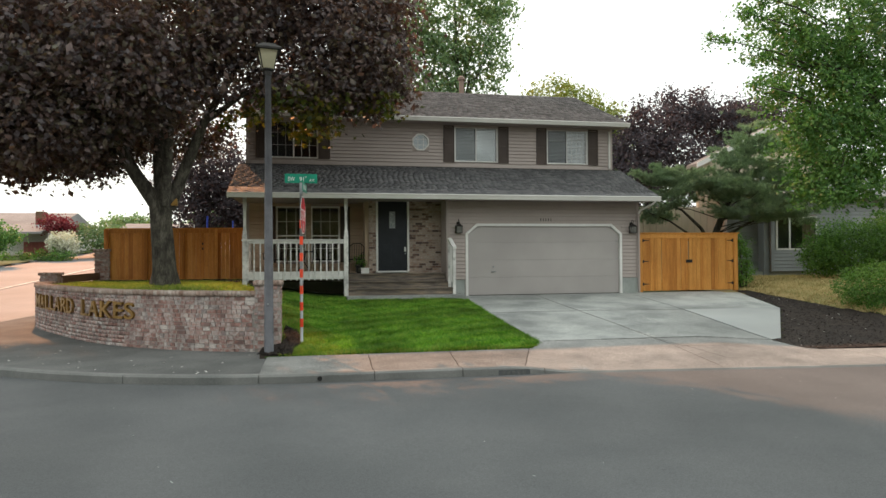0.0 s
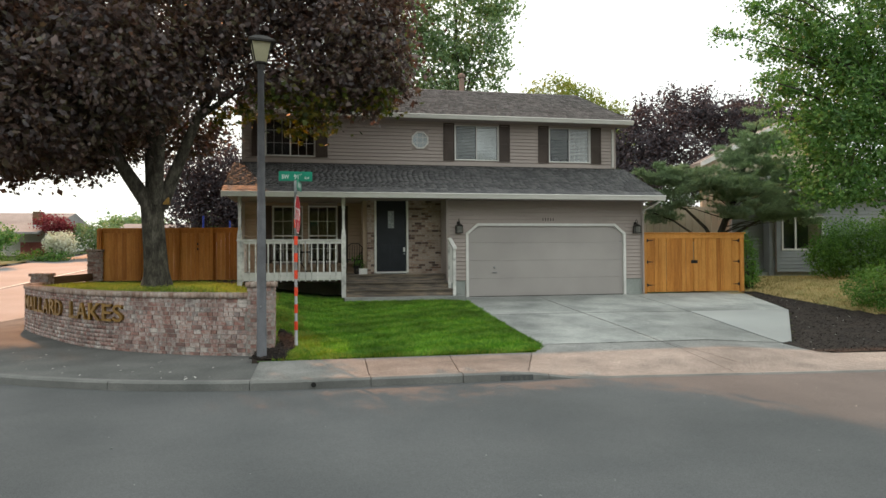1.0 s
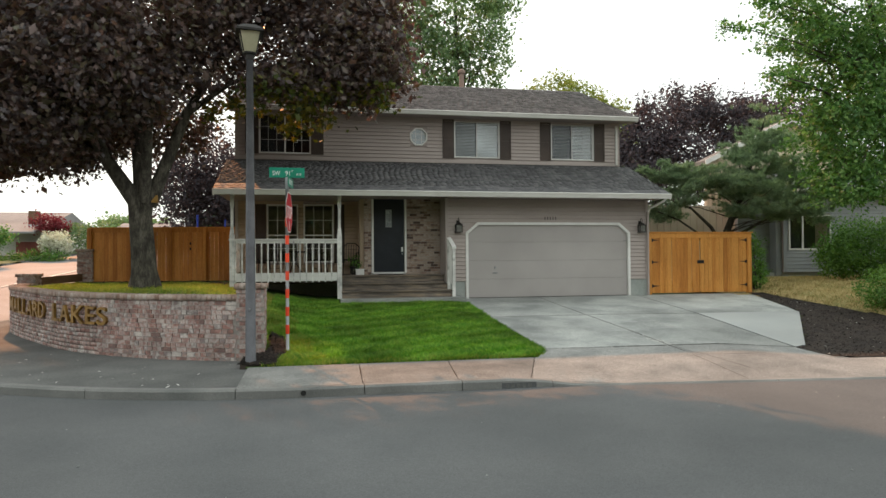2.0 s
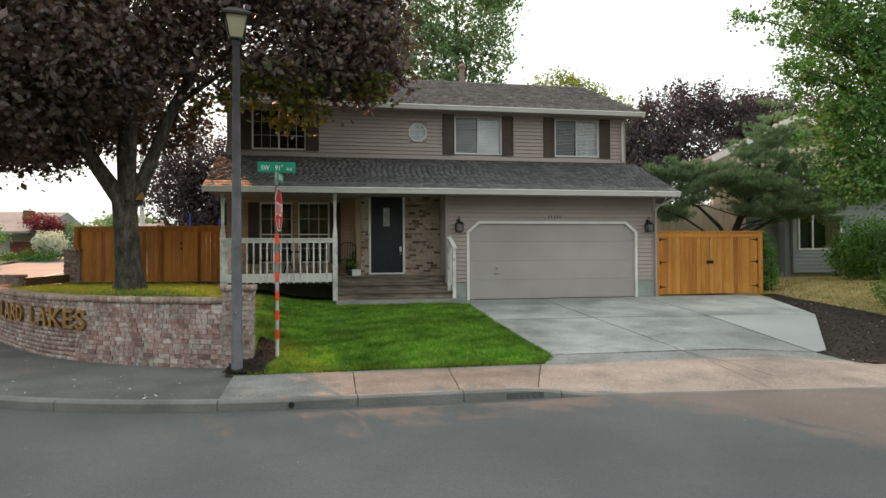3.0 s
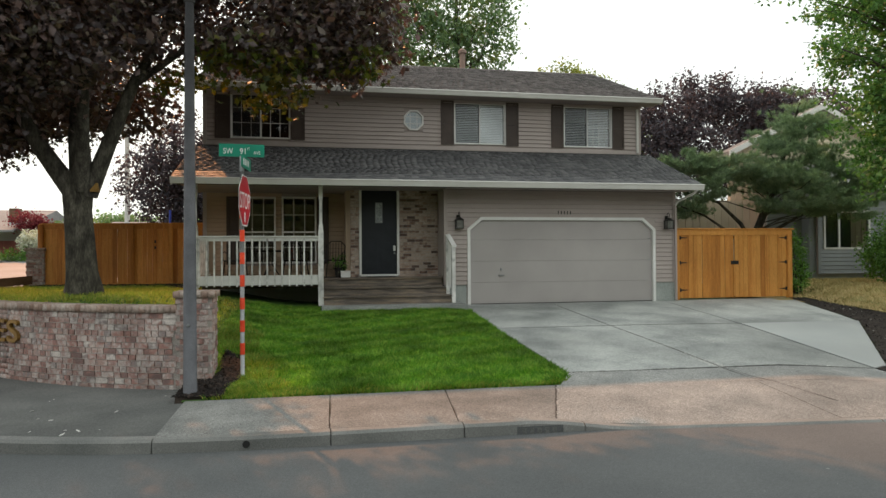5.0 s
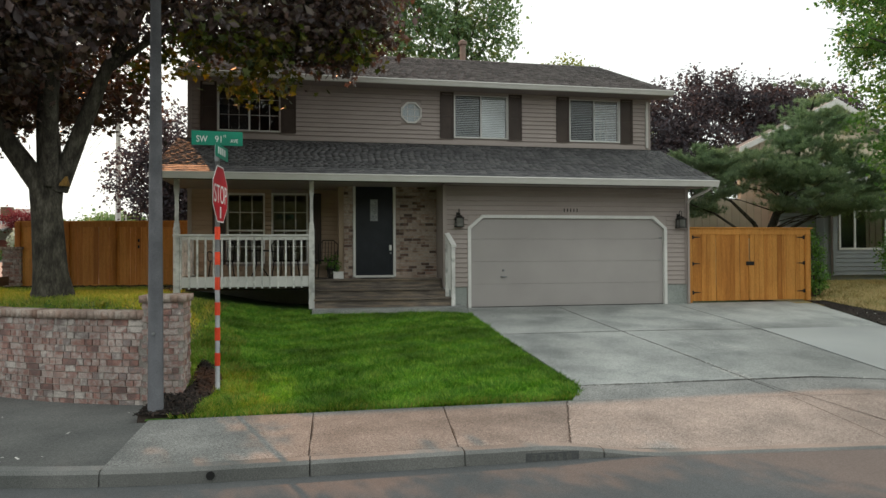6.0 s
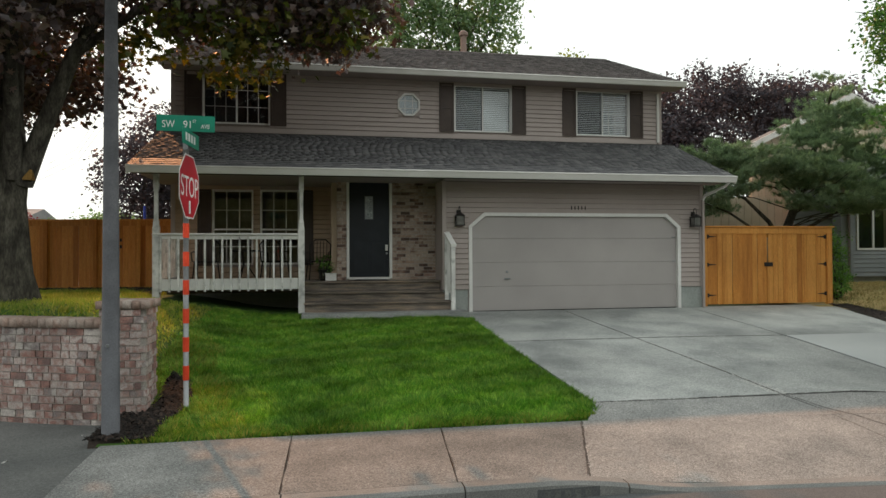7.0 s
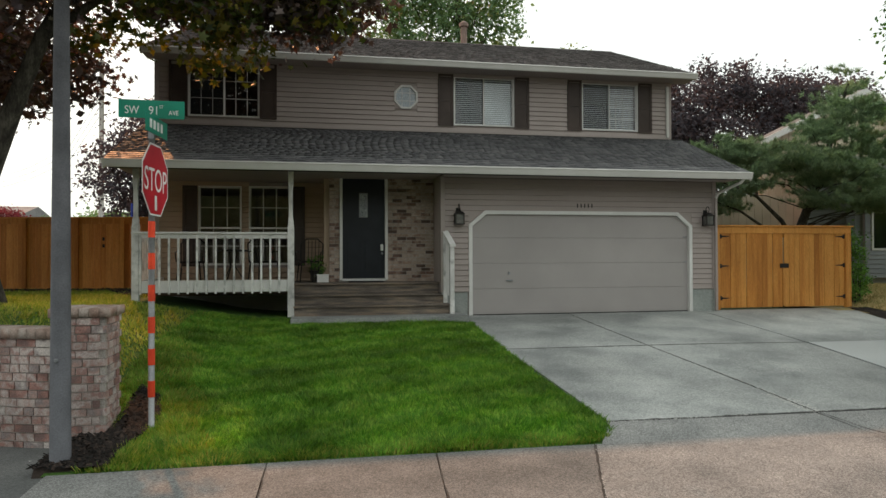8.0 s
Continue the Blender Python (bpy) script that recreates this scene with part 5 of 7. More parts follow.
for r in range(30):
    za, zb = 0.66 + r * 0.0755, 0.66 + (r + 1) * 0.0755 - 0.011
    for lo, hi in ((1.54, D0), (D1, X_C - 0.01)):
        x = lo - (0.1 if r % 2 else 0)
        while x < hi - 0.02:
            a, b = max(x, lo), min(x + 0.2, hi)
            if b - a > 0.03:
                pr = rr.uniform(-0.002, 0.005)
                q = [(a, E_Y - pr), (b, E_Y - pr), (b, E_Y + 0.05), (a, E_Y + 0.05)]
                ENTRY_BRICKS.append([(*p, za) for p in q] + [(*p, zb) for p in q])
            x += 0.211

door = tagged(new("door_1"), "black front door with a narrow leaded glass light and white trim", "door", kind="structure")
bm = bmesh.new()
for a, b, c, d in ((D0, D0 + 0.06, DB, DT), (D1 - 0.06, D1, DB, DT), (D0 + 0.06, D1 - 0.06, DT - 0.075, DT)):
    box(bm, a, b, E_Y - 0.03, E_Y + 0.1, c, d, 0.003)
part("door_trim", bm, M["white"], door, "white door trim")
part("threshold", bx(D0 + 0.05, D1 - 0.05, E_Y - 0.06, E_Y + 0.1, DB - 0.02, DB + 0.025), M["white"], door)
bm = bmesh.new()
dx0, dx1, dz0, dz1 = D0 + 0.065, D1 - 0.065, DB + 0.03, DT - 0.08
lx0, lx1, lz0, lz1 = 2.19, 2.355, 2.07, 2.58
for a, b, c, d in ((dx0, lx0, dz0, dz1), (lx1, dx1, dz0, dz1), (lx0, lx1, dz0, lz0), (lx0, lx1, lz1, dz1)):
    box(bm, a, b, E_Y + 0.05, E_Y + 0.095, c, d)
leaf = part("door_leaf", bm, M["door"], door, "black door leaf")
for a, b, c, d in ((dx0 + 0.1, 2.24, dz0 + 0.12, 1.55), (2.32, dx1 - 0.1, dz0 + 0.12, 1.55)):
    part("raised_panel", bx(a, b, E_Y + 0.042, E_Y + 0.052, c, d, 0.004), M["door"], door)
M["lead_glass"] = mat("lead_glass", [(0.10, 0.12, 0.13), (0.42, 0.45, 0.46), (0.15, 0.17, 0.18)], 22, 0.2, bump=0.4, bscale=60, fine=0.3)
lite = part("glass_light", bx(lx0, lx1, E_Y + 0.06, E_Y + 0.07, lz0, lz1), M["lead_glass"], leaf, "leaded glass light")
bm = frame_bar(bmesh.new(), lx0 - 0.012, lx1 + 0.012, E_Y + 0.05, lz0 - 0.012, lz1 + 0.012, 0.018, 0.012)
for k in range(3):
    z = lz0 + (lz1 - lz0) * (k + 0.5) / 3
    tube(bm, [(2.2725 + 0.05 * math.cos(a), E_Y + 0.056, z + 0.07 * math.sin(a)) for a in np.linspace(0, 6.28, 13)], [0.004] * 13, 4)
part("leading", bm, M["galvanised"], leaf)
part("keypad_lock", bx(dx1 - 0.09, dx1 - 0.03, E_Y + 0.02, E_Y + 0.05, 1.33, 1.47, 0.006), M["sign_white"], leaf, "white keypad lock")
bm = bmesh.new()
lathe(bm, [(0.012, 0), (0.012, 0.03), (0.028, 0.05), (0.02, 0.07)], 10)
bmesh.ops.transform(bm, matrix=Matrix.Translation((dx1 - 0.06, E_Y + 0.05, 1.27)) @ Matrix.Rotation(math.pi / 2, 4, "X"), verts=bm.verts[:])
part("knob", bm, M["galvanised"], leaf)
mat_ob = thing("doormat", "dark doormat in front of the front door", "doormat")
part("pad", bx(1.93, 2.66, E_Y - 0.55, E_Y - 0.08, DECK + 0.002, DECK + 0.018, 0.004), M["tyre_black"], mat_ob)

# deck and steps
deck = tagged(new("porch_deck"), "weathered grey-brown timber porch deck", "deck", kind="structure")
y = 19.96
k = 0
while y < W_Y - 0.02:
    for a, b in ((-2.05, X_C - 0.03),):
        b2 = 1.52 if y > E_Y - 0.02 else b
        part("deck_board", bx(a, b2, y, min(y + 0.135, W_Y - 0.02 if b2 < 2 else 99), DECK - 0.035, DECK + 0.0, 0.003), M["deck"], deck)
    y += 0.142
for yy in (19.5, 19.64, 19.80):
    part("deck_board", bx(-2.05, 0.72, yy, yy + 0.135, DECK - 0.035, DECK, 0.003), M["deck"], deck)
part("joist", bx(-2.05, 0.72, 20.3, 20.36, 0.42, DECK - 0.04), M["deck"], deck)
steps = thing("porch_steps", "three weathered timber steps up to the porch", "steps")
SX0, SX1 = 0.83, 3.97
for k, (yf, z0, z1) in enumerate(((19.40, 0.04, 0.235), (19.68, 0.235, 0.44), (19.955, 0.44, DECK))):
    xr = SX1 if yf < G_Y - 0.02 else X_C - 0.03
    xr = SX1 - 0.03 * k if k < 2 else X_C - 0.02
    part("riser", bx(SX0, xr, yf, yf + 0.03, z0 - 0.03, z1 - 0.036, 0.002), M["deck"], steps)
    if k < 2:
        for j in range(2):
            part("tread_board", bx(SX0, xr if yf + 0.14 * j + 0.13 < G_Y - 0.02 else X_C - 0.02, yf - 0.045 + 0.158 * j, yf + 0.108 + 0.158 * j, z1 - 0.035, z1, 0.003), M["deck"], steps)
    else:
        part("nosing", bx(SX0, xr, yf - 0.04, yf + 0.004, z1 - 0.036, z1 - 0.001, 0.003), M["deck"], steps)

# railing
railing = thing("porch_railing", "white painted timber porch railing with square balusters", "railing")
PY = 19.44


def baluster(x, y, z0, z1):
    me = BAL[0]
    ob = part("baluster", me, None, railing)
    ob.matrix_local = Matrix.Translation((x, y, z0)) @ Matrix.Diagonal((1, 1, (z1 - z0), 1))


BAL = [link_mesh("baluster", bx(-0.018, 0.018, -0.018, 0.018, 0, 1))]
BAL[0].materials.append(M["worn_white"])
xx = -1.97
while xx < 0.70:
    baluster(xx, PY - 0.045, 0.50, 1.62)
    xx += 0.169
yy = PY + 0.16
while yy < W_Y - 0.1:
    baluster(-2.10, yy, 0.50, 1.62)
    yy += 0.169
part("top_rail", bx(-2.12, 0.72, PY - 0.07, PY + 0.05, 1.645, 1.685, 0.006), M["white"], railing)
part("upper_rail", bx(-2.02, 0.72, PY - 0.025, PY + 0.012, 1.56, 1.644, 0.004), M["white"], railing)
part("rim_board", bx(-2.05, -1.03, PY - 0.025, PY + 0.015, 0.53, 0.76, 0.004), M["white"], railing, "white rim board")
part("rim_board", bx(-1.025, 0.72, PY - 0.025, PY + 0.015, 0.53, 0.76, 0.004), M["white"], railing, "white rim board")
part("side_top_rail", bx(-2.16, -2.04, PY + 0.05, W_Y - 0.02, 1.645, 1.685, 0.006), M["white"], railing)
part("side_rim_board", bx(-2.09, -2.05, PY + 0.015, W_Y - 0.02, 0.53, 0.76, 0.004), M["white"], railing)


def porch_post(x, z0, label):
    t = thing("porch_post", label, "post", group="porch posts")
    bm = bmesh.new()
    prof = [(0.062, z0), (0.062, 1.78), (0.05, 1.86), (0.052, 1.90), (0.036, 1.98), (0.036, 2.50), (0.05, 2.62), (0.05, 2.90)]
    rings = [[bm.verts.new((x + sx * r, PY + sy * r, z)) for sx, sy in ((-1, -1), (1, -1), (1, 1), (-1, 1))] for r, z in prof]
    for a, b in zip(rings, rings[1:]):
        for q in range(4):
            bm.faces.new((a[q], a[(q + 1) % 4], b[(q + 1) % 4], b[q]))
    bm.faces.new(rings[0][::-1])
    bm.faces.new(rings[-1])
    part("shaft", bm, M["worn_white"], t)
    return t


porch_post(-2.06, 0.22, "white painted turned porch post at the corner of the railing")
porch_post(0.785, 0.03, "white painted porch post with worn paint beside the steps")
# right-hand stair rail
srail = thing("stair_rail", "white painted sloping handrail beside the porch steps", "handrail")
part("newel", bx(3.94, 4.03, 19.33, 19.42, 0.035, 1.40, 0.004), M["worn_white"], srail)
part("newel", bx(3.86, 3.94, 19.64, 19.72, 0.24, 1.66, 0.004), M["worn_white"], srail)
bm = bmesh.new()
v = [bm.verts.new(p) for p in ((3.93, 19.30, 1.40), (4.05, 19.30, 1.40), (3.97, 19.74, 1.70), (3.85, 19.74, 1.70), (3.93, 19.30, 1.45), (4.05, 19.30, 1.45), (3.97, 19.74, 1.75), (3.85, 19.74, 1.75))]
for f in ((0, 3, 2, 1), (4, 5, 6, 7), (0, 1, 5, 4), (1, 2, 6, 5), (2, 3, 7, 6), (3, 0, 4, 7)):
    bm.faces.new([v[i] for i in f])
part("handrail", bm, M["white"], srail)
for k in range(3):
    t = (k + 1) / 4
    px, py = 3.985 - 0.085 * t, 19.375 + 0.305 * t
    part("baluster", bx(px - 0.016, px + 0.016, py - 0.016, py + 0.016, 0.3 + 0.2 * t, 1.41 + 0.28 * t), M["white"], srail)


# porch furniture: metal chairs, small table, box
def metal_chair(x, y, turn, label):
    t = thing("porch_chair", label, "chair", (x, y, DECK), group="porch chairs")
    t.rotation_euler = (0, 0, radians(turn))
    part("seat", bx(-0.24, 0.24, -0.24, 0.24, 0.42, 0.455, 0.012), M["black_metal"], t)
    for sx in (-1, 1):
        for sy in (-1, 1):
            bm = bmesh.new()
            tube(bm, [(sx * 0.21, sy * 0.21, 0.43), (sx * 0.25, sy * 0.26, 0.0)], [0.014, 0.012], 8)
            part("leg", bm, M["black_metal"], t)
        bm = bmesh.new()
        tube(bm, [(sx * 0.26, -0.2, 0.44), (sx * 0.28, -0.22, 0.64), (sx * 0.28, 0.1, 0.67), (sx * 0.25, 0.24, 0.62)], [0.012] * 4, 8)
        part("armrest", bm, M["black_metal"], t)
    bm = bmesh.new()
    pts = [(-0.23, 0.23, 0.43), (-0.24, 0.29, 0.82), (-0.12, 0.31, 0.93), (0.12, 0.31, 0.93), (0.24, 0.29, 0.82), (0.23, 0.23, 0.43)]
    tube(bm, pts, [0.014] * 6, 8)
    for k in range(5):
        xx_ = -0.15 + 0.075 * k
        tube(bm, [(xx_, 0.24, 0.45), (xx_, 0.30, 0.90)], [0.007, 0.007], 6)
    part("backrest", bm, M["black_metal"], t)
    return t


metal_chair(-1.35, 20.9, 200, "black metal porch chair behind the railing")
metal_chair(0.15, 20.95, 160, "black metal porch chair beside the small table")
metal_chair(1.12, 21.1, 190, "black metal porch chair near the brick wall")
table = thing("porch_table", "small round black metal porch table", "table", (-0.5, 20.8, DECK))
bm = bmesh.new()
lathe(bm, [(0.32, 0.66), (0.34, 0.67), (0.34, 0.69), (0.32, 0.70)], 24)
part("tabletop", bm, M["black_metal"], table)
for k in range(3):
    a = k * 2.094
    bm = bmesh.new()
    tube(bm, [(0.1 * math.cos(a), 0.1 * math.sin(a), 0.66), (0.06 * math.cos(a), 0.06 * math.sin(a), 0.35), (0.28 * math.cos(a), 0.28 * math.sin(a), 0.0)], [0.012] * 3, 8)
    part("leg", bm, M["black_metal"], table)
pb = thing("planter_box", "small white wooden box standing beside the brick", "box", (1.40, 20.45, DECK))
bm = bmesh.new()
box(bm, -0.12, 0.12, -0.08, 0.08, 0.0, 0.15, 0.005)
part("body", bm, M["white"], pb)
part("rim", bx(-0.13, 0.13, -0.09, 0.09, 0.15, 0.17, 0.004), M["white"], pb)
pl = thing("potted_plant", "leafy green pot plant on the porch", "plant", (1.25, 20.75, DECK))
bm = bmesh.new()
lathe(bm, [(0.09, 0), (0.13, 0.22), (0.14, 0.24), (0.12, 0.24)], 14)
part("pot", bm, M["black_metal"], pl)

# ---- fences and gate ----
def board_run(parent, a, b, z0, z1, width, material, name="board", thick=0.018):
    """Upright boards edge to edge between two points on the ground plan."""
    a, b = Vector((*a, 0)), Vector((*b, 0))
    L = (b - a).length
    d = (b - a) / L
    n = max(1, round(L / width))
    w = L / n
    ang = math.atan2(d.y, d.x)
    rs = random.Random(int(L * 100))
    bm = bmesh.new()
    box(bm, -w / 2 + 0.0035, w / 2 - 0.0035, -thick / 2, thick / 2, 0, 1, 0.0)
    me = link_mesh(name, bm)
    me.materials.append(material)
    for k in range(n):
        p = a + d * (k + 0.5) * w
        zz0 = z0(k / n) if callable(z0) else z0
        zz1 = z1(k / n) if callable(z1) else z1
        ob = part(name, me, None, parent)
        ob.matrix_local = Matrix.Translation((p.x + rs.uniform(-1, 1) * 0.002, p.y + rs.uniform(-0.007, 0.007), zz0)) @ Matrix.Rotation(ang + rs.uniform(-0.006, 0.006), 4, "Z") @ Matrix.Diagonal((1, 1, zz1 - zz0, 1))


def oriented_box(a, b, z0, z1, half, off=0.0):
    """A straight beam between two plan points."""
    a, b = Vector((*a, 0)), Vector((*b, 0))
    d = (b - a).normalized()
    s = Vector((-d.y, d.x, 0))
    bm = bmesh.new()
    q = [a + s * (off - half), b + s * (off - half), b + s * (off + half), a + s * (off + half)]
    v = [bm.verts.new((p.x, p.y, z)) for z in (z0, z1) for p in q]
    for f in BOX_T:
        bm.faces.new([v[i] for i in f])
    return bm


fence = thing("cedar_fence", "new orange cedar board fence with a flat top rail", "fence")
FA, FB = (-7.05, 24.10), (-2.30, 23.42)
fa, fb = Vector((*FA, 0)), Vector((*FB, 0))
board_run(fence, FA, FB, 0.40, 2.10, 0.14, M["cedar"])
part("top_cap", oriented_box(FA, FB, 2.165, 2.20, 0.065), M["cedar"], fence)
part("top_rail", oriented_box(FA, FB, 2.03, 2.165, 0.012, -0.022), M["cedar"], fence)
part("kickboard", oriented_box(FA, FB, 0.33, 0.47, 0.012, -0.022), M["cedar"], fence)
for t in (0.0, 0.27, 0.53, 0.76, 1.0):
    p = fa.lerp(fb, t)
    part("post", bx(p.x - 0.045, p.x + 0.045, p.y - 0.075, p.y + 0.02, 0.2, 2.165, 0.004), M["cedar"], fence)
for z in (1.62, 1.45):
    p = fa.lerp(fb, 0.665)
    part("latch", bx(p.x - 0.02, p.x + 0.02, p.y - 0.06, p.y - 0.02, z, z + 0.08), M["black_metal"], fence)
back_fence = thing("cedar_fence", "side run of the cedar fence along the street", "fence")
board_run(back_fence, (-7.1, 24.2), (-8.0, 36.0), 0.35, 2.10, 0.14, M["cedar"])
part("top_cap", oriented_box((-7.1, 24.2), (-8.0, 36.0), 2.165, 2.20, 0.065), M["cedar"], back_fence)
part("post", bx(-7.17, -7.03, 24.12, 24.24, 0.2, 2.165), M["cedar"], back_fence)

gate = thing("double_gate", "new orange cedar double gate with black strap hinges", "gate")
GY = 19.92
for k, (a, b) in enumerate(((10.36, 11.99), (12.02, 13.62))):
    leaf_ = part("gate_leaf_frame", bx(a, b, GY + 0.02, GY + 0.055, 1.62, 1.70), M["cedar"], gate)
    part("frame_rail", bx(a, b, GY + 0.02, GY + 0.055, 0.16, 0.25), M["cedar"], gate)
    board_run(gate, (a, GY), (b, GY), 0.0, 1.73, 0.135, M["cedar"], "board")
    hx = a if k == 0 else b
    s = 1 if k == 0 else -1
    for z in (1.64, 0.96, 0.22):
        bm = bmesh.new()
        prism(bm, [(hx - s * 0.02, z - 0.05), (hx + s * 0.03, z - 0.05), (hx + s * 0.05, z - 0.02), (hx + s * 0.22, z - 0.008), (hx + s * 0.24, z), (hx + s * 0.22, z + 0.008), (hx + s * 0.05, z + 0.02), (hx + s * 0.03, z + 0.05), (hx - s * 0.02, z + 0.05)], "y", GY - 0.022, GY - 0.0125)
        part("hinge", bm, M["black_metal"], gate, "black strap hinge")
part("header", bx(10.22, 13.80, GY - 0.03, GY + 0.03, 1.712, 1.865), M["cedar"], gate)
part("top_cap", bx(10.2, 13.84, GY - 0.07, GY + 0.07, 1.866, 1.90, 0.004), M["cedar"], gate)
part("post", bx(10.24, 10.345, GY - 0.04, GY + 0.05, -0.1, 1.735, 0.004), M["cedar"], gate)
part("post", bx(13.64, 13.78, GY - 0.06, GY + 0.05, -0.1, 1.735, 0.004), M["cedar"], gate)
part("latch", bx(11.90, 12.13, GY - 0.035, GY - 0.012, 0.91, 1.01, 0.006), M["black_metal"], gate, "black gate latch plate")
part("meeting_strip", bx(11.975, 12.03, GY - 0.026, GY - 0.0105, 0.03, 0.905), M["cedar"], gate)

# ---- street lamp and signs ----
lamp = thing("street_lamp", "tall grey metal street lamp with a lantern head", "street lamp", (-0.90, 12.62, -0.68))
bm = bmesh.new()
tube(bm, [(0, 0, -0.1), (0, 0, 1.6), (0, 0, 5.24)], [0.088, 0.080, 0.055], 20)
part("pole", bm, M["lamp_pole"], lamp, smooth=True)
part("inspection_bolt", tube(bmesh.new(), [(-0.02, -0.08, 0.98), (-0.02, -0.10, 0.98)], [0.018, 0.014], 10), M["galvanised"], lamp)
bm = bmesh.new()
lathe(bm, [(0.07, 5.20), (0.075, 5.28), (0.11, 5.30), (0.11, 5.325)], 12)
part("collar", bm, M["black_metal"], lamp)
q0 = [(-1, -1), (1, -1), (1, 1), (-1, 1)]
for sx, sy in q0:
    bm = bmesh.new()
    tube(bm, [(sx * 0.105, sy * 0.105, 5.32), (sx * 0.17, sy * 0.17, 5.66)], [0.011, 0.011], 6)
    part("frame_bar", bm, M["black_metal"], lamp)
bm = bmesh.new()
v = [bm.verts.new((sx * r, sy * r, z)) for r, z in ((0.10, 5.325), (0.165, 5.66)) for sx, sy in q0]
for f in ((3, 2, 1, 0), (4, 5, 6, 7), (0, 1, 5, 4), (1, 2, 6, 5), (2, 3, 7, 6), (3, 0, 4, 7)):
    bm.faces.new([v[i] for i in f])
part("glazing", bm, M["lamp_glass"], lamp, "cream translucent lantern panes")
bm = bmesh.new()
v = []
for r, z in ((0.225, 5.655), (0.225, 5.69), (0.10, 5.785), (0.05, 5.80)):
    v.append([bm.verts.new((sx * r, sy * r, z)) for sx, sy in q0])
bm.faces.new(v[0][::-1])
bm.faces.new(v[-1])
for a, b in zip(v, v[1:]):
    for k in range(4):
        bm.faces.new((a[k], a[(k + 1) % 4], b[(k + 1) % 4], b[k]))
part("hood", bm, M["black_metal"], lamp, "dark pyramid hood")
lamp.rotation_euler = (0, 0, radians(9))

post = thing("sign_post", "galvanised sign post with orange bands, stop sign and street signs", "sign post", (-0.33, 13.4, -0.52))
part("post_tube", tube(bmesh.new(), [(0, 0, -0.1), (0, 0, 3.16)], [0.030, 0.030], 12), M["galvanised"], post, smooth=True)
for k in range(7):
    z = 0.30 + 0.325 * k
    bm = bmesh.new()
    tube(bm, [(0, 0, z), (0, 0, z + 0.165)], [0.0345, 0.0345], 14)
    part("band", bm, M["orange_band"], post, "fluorescent orange band", smooth=False)
stop = part("stop_sign", prism(bmesh.new(), [(0.395 * math.cos(math.pi / 8 + k * math.pi / 4), 0.395 * math.sin(math.pi / 8 + k * math.pi / 4)) for k in range(8)], "y", -0.002, 0.002), M["sign_white"], post, "red eight-sided stop sign")
STOP = Matrix.Translation((0.036, 0.0, 2.51)) @ Matrix.Rotation(radians(84), 4, "Z")
stop.matrix_local = STOP
face = part("red_face", prism(bmesh.new(), [(0.375 * math.cos(math.pi / 8 + k * math.pi / 4), 0.375 * math.sin(math.pi / 8 + k * math.pi / 4)) for k in range(8)], "y", -0.0035, -0.0022), M["sign_red"], stop)


def flat_text(body, size, material, parent, m, squeeze=1.0):
    ob = part("lettering", text_mesh(body, size, 0.0006), material, parent)
    ob.matrix_local = m @ Matrix.Rotation(math.pi / 2, 4, "X") @ Matrix.Diagonal((squeeze, 1, 1, 1))
    return ob


flat_text("STOP", 0.335, M["sign_white"], stop, Matrix.Translation((0, -0.0045, -0.115)), 0.80)
part("sticker", bx(-0.03, 0.03, -0.0046, -0.0036, -0.31, -0.16), M["sign_white"], stop, "white strip sticker")
st = part("street_sign", bx(-0.315, 0.315, -0.004, 0.004, 0, 0.185), M["sign_green"], post, "green street name sign with white letters")
st.matrix_local = Matrix.Translation((-0.0, -0.0, 3.145)) @ Matrix.Rotation(radians(3), 4, "Z")
flat_text("SW", 0.115, M["sign_white"], st, Matrix.Translation((-0.19, -0.0052, 0.042)), 0.8)
flat_text("91", 0.122, M["sign_white"], st, Matrix.Translation((0.02, -0.0052, 0.040)), 0.85)
flat_text("ST", 0.045, M["sign_white"], st, Matrix.Translation((0.092, -0.0052, 0.105)), 0.8)
flat_text("AVE", 0.068, M["sign_white"], st, Matrix.Translation((0.21, -0.0052, 0.040)), 0.8)
s2 = part("cross_sign", bx(-0.30, 0.30, -0.004, 0.004, 0, 0.175), M["sign_green"], post, "green cross street sign seen at a slant")
s2.matrix_local = Matrix.Translation((0.07, -0.10, 2.955)) @ Matrix.Rotation(radians(84), 4, "Z")
for k in range(4):
    part("bar", bx(-0.2 + 0.1 * k, -0.14 + 0.1 * k, -0.0055, -0.004, 0.045, 0.135), M["sign_white"], s2)
part("bracket", bx(-0.03, 0.03, -0.03, 0.03, 2.93, 3.15, 0.005), M["galvanised"], post)

# ---- trees and shrubs ----
def leaf_shape(kind):
    if kind == "maple":
        ang = [0, 24, 52, 76, 108, 180, 252, 284, 308, 336]
        rad = [1.0, 0.48, 0.95, 0.42, 0.80, 0.28, 0.80, 0.42, 0.95, 0.48]
        o = [(r * math.sin(radians(a)), r * math.cos(radians(a)), -0.12 * r * r) for a, r in zip(ang, rad)]
        v = np.array([(0, 0, 0.04)] + o)
        n = len(o)
        return v, np.array([(0, 1 + k, 1 + (k + 1) % n) for k in range(n)])
    v = np.array([(0, -0.9, 0), (0.55, -0.1, -0.12), (0, 1.0, -0.15), (-0.55, -0.1, -0.12), (0, 0, 0.06)])
    return v, np.array([(0, 1, 4), (1, 2, 4), (2, 3, 4), (3, 0, 4)])


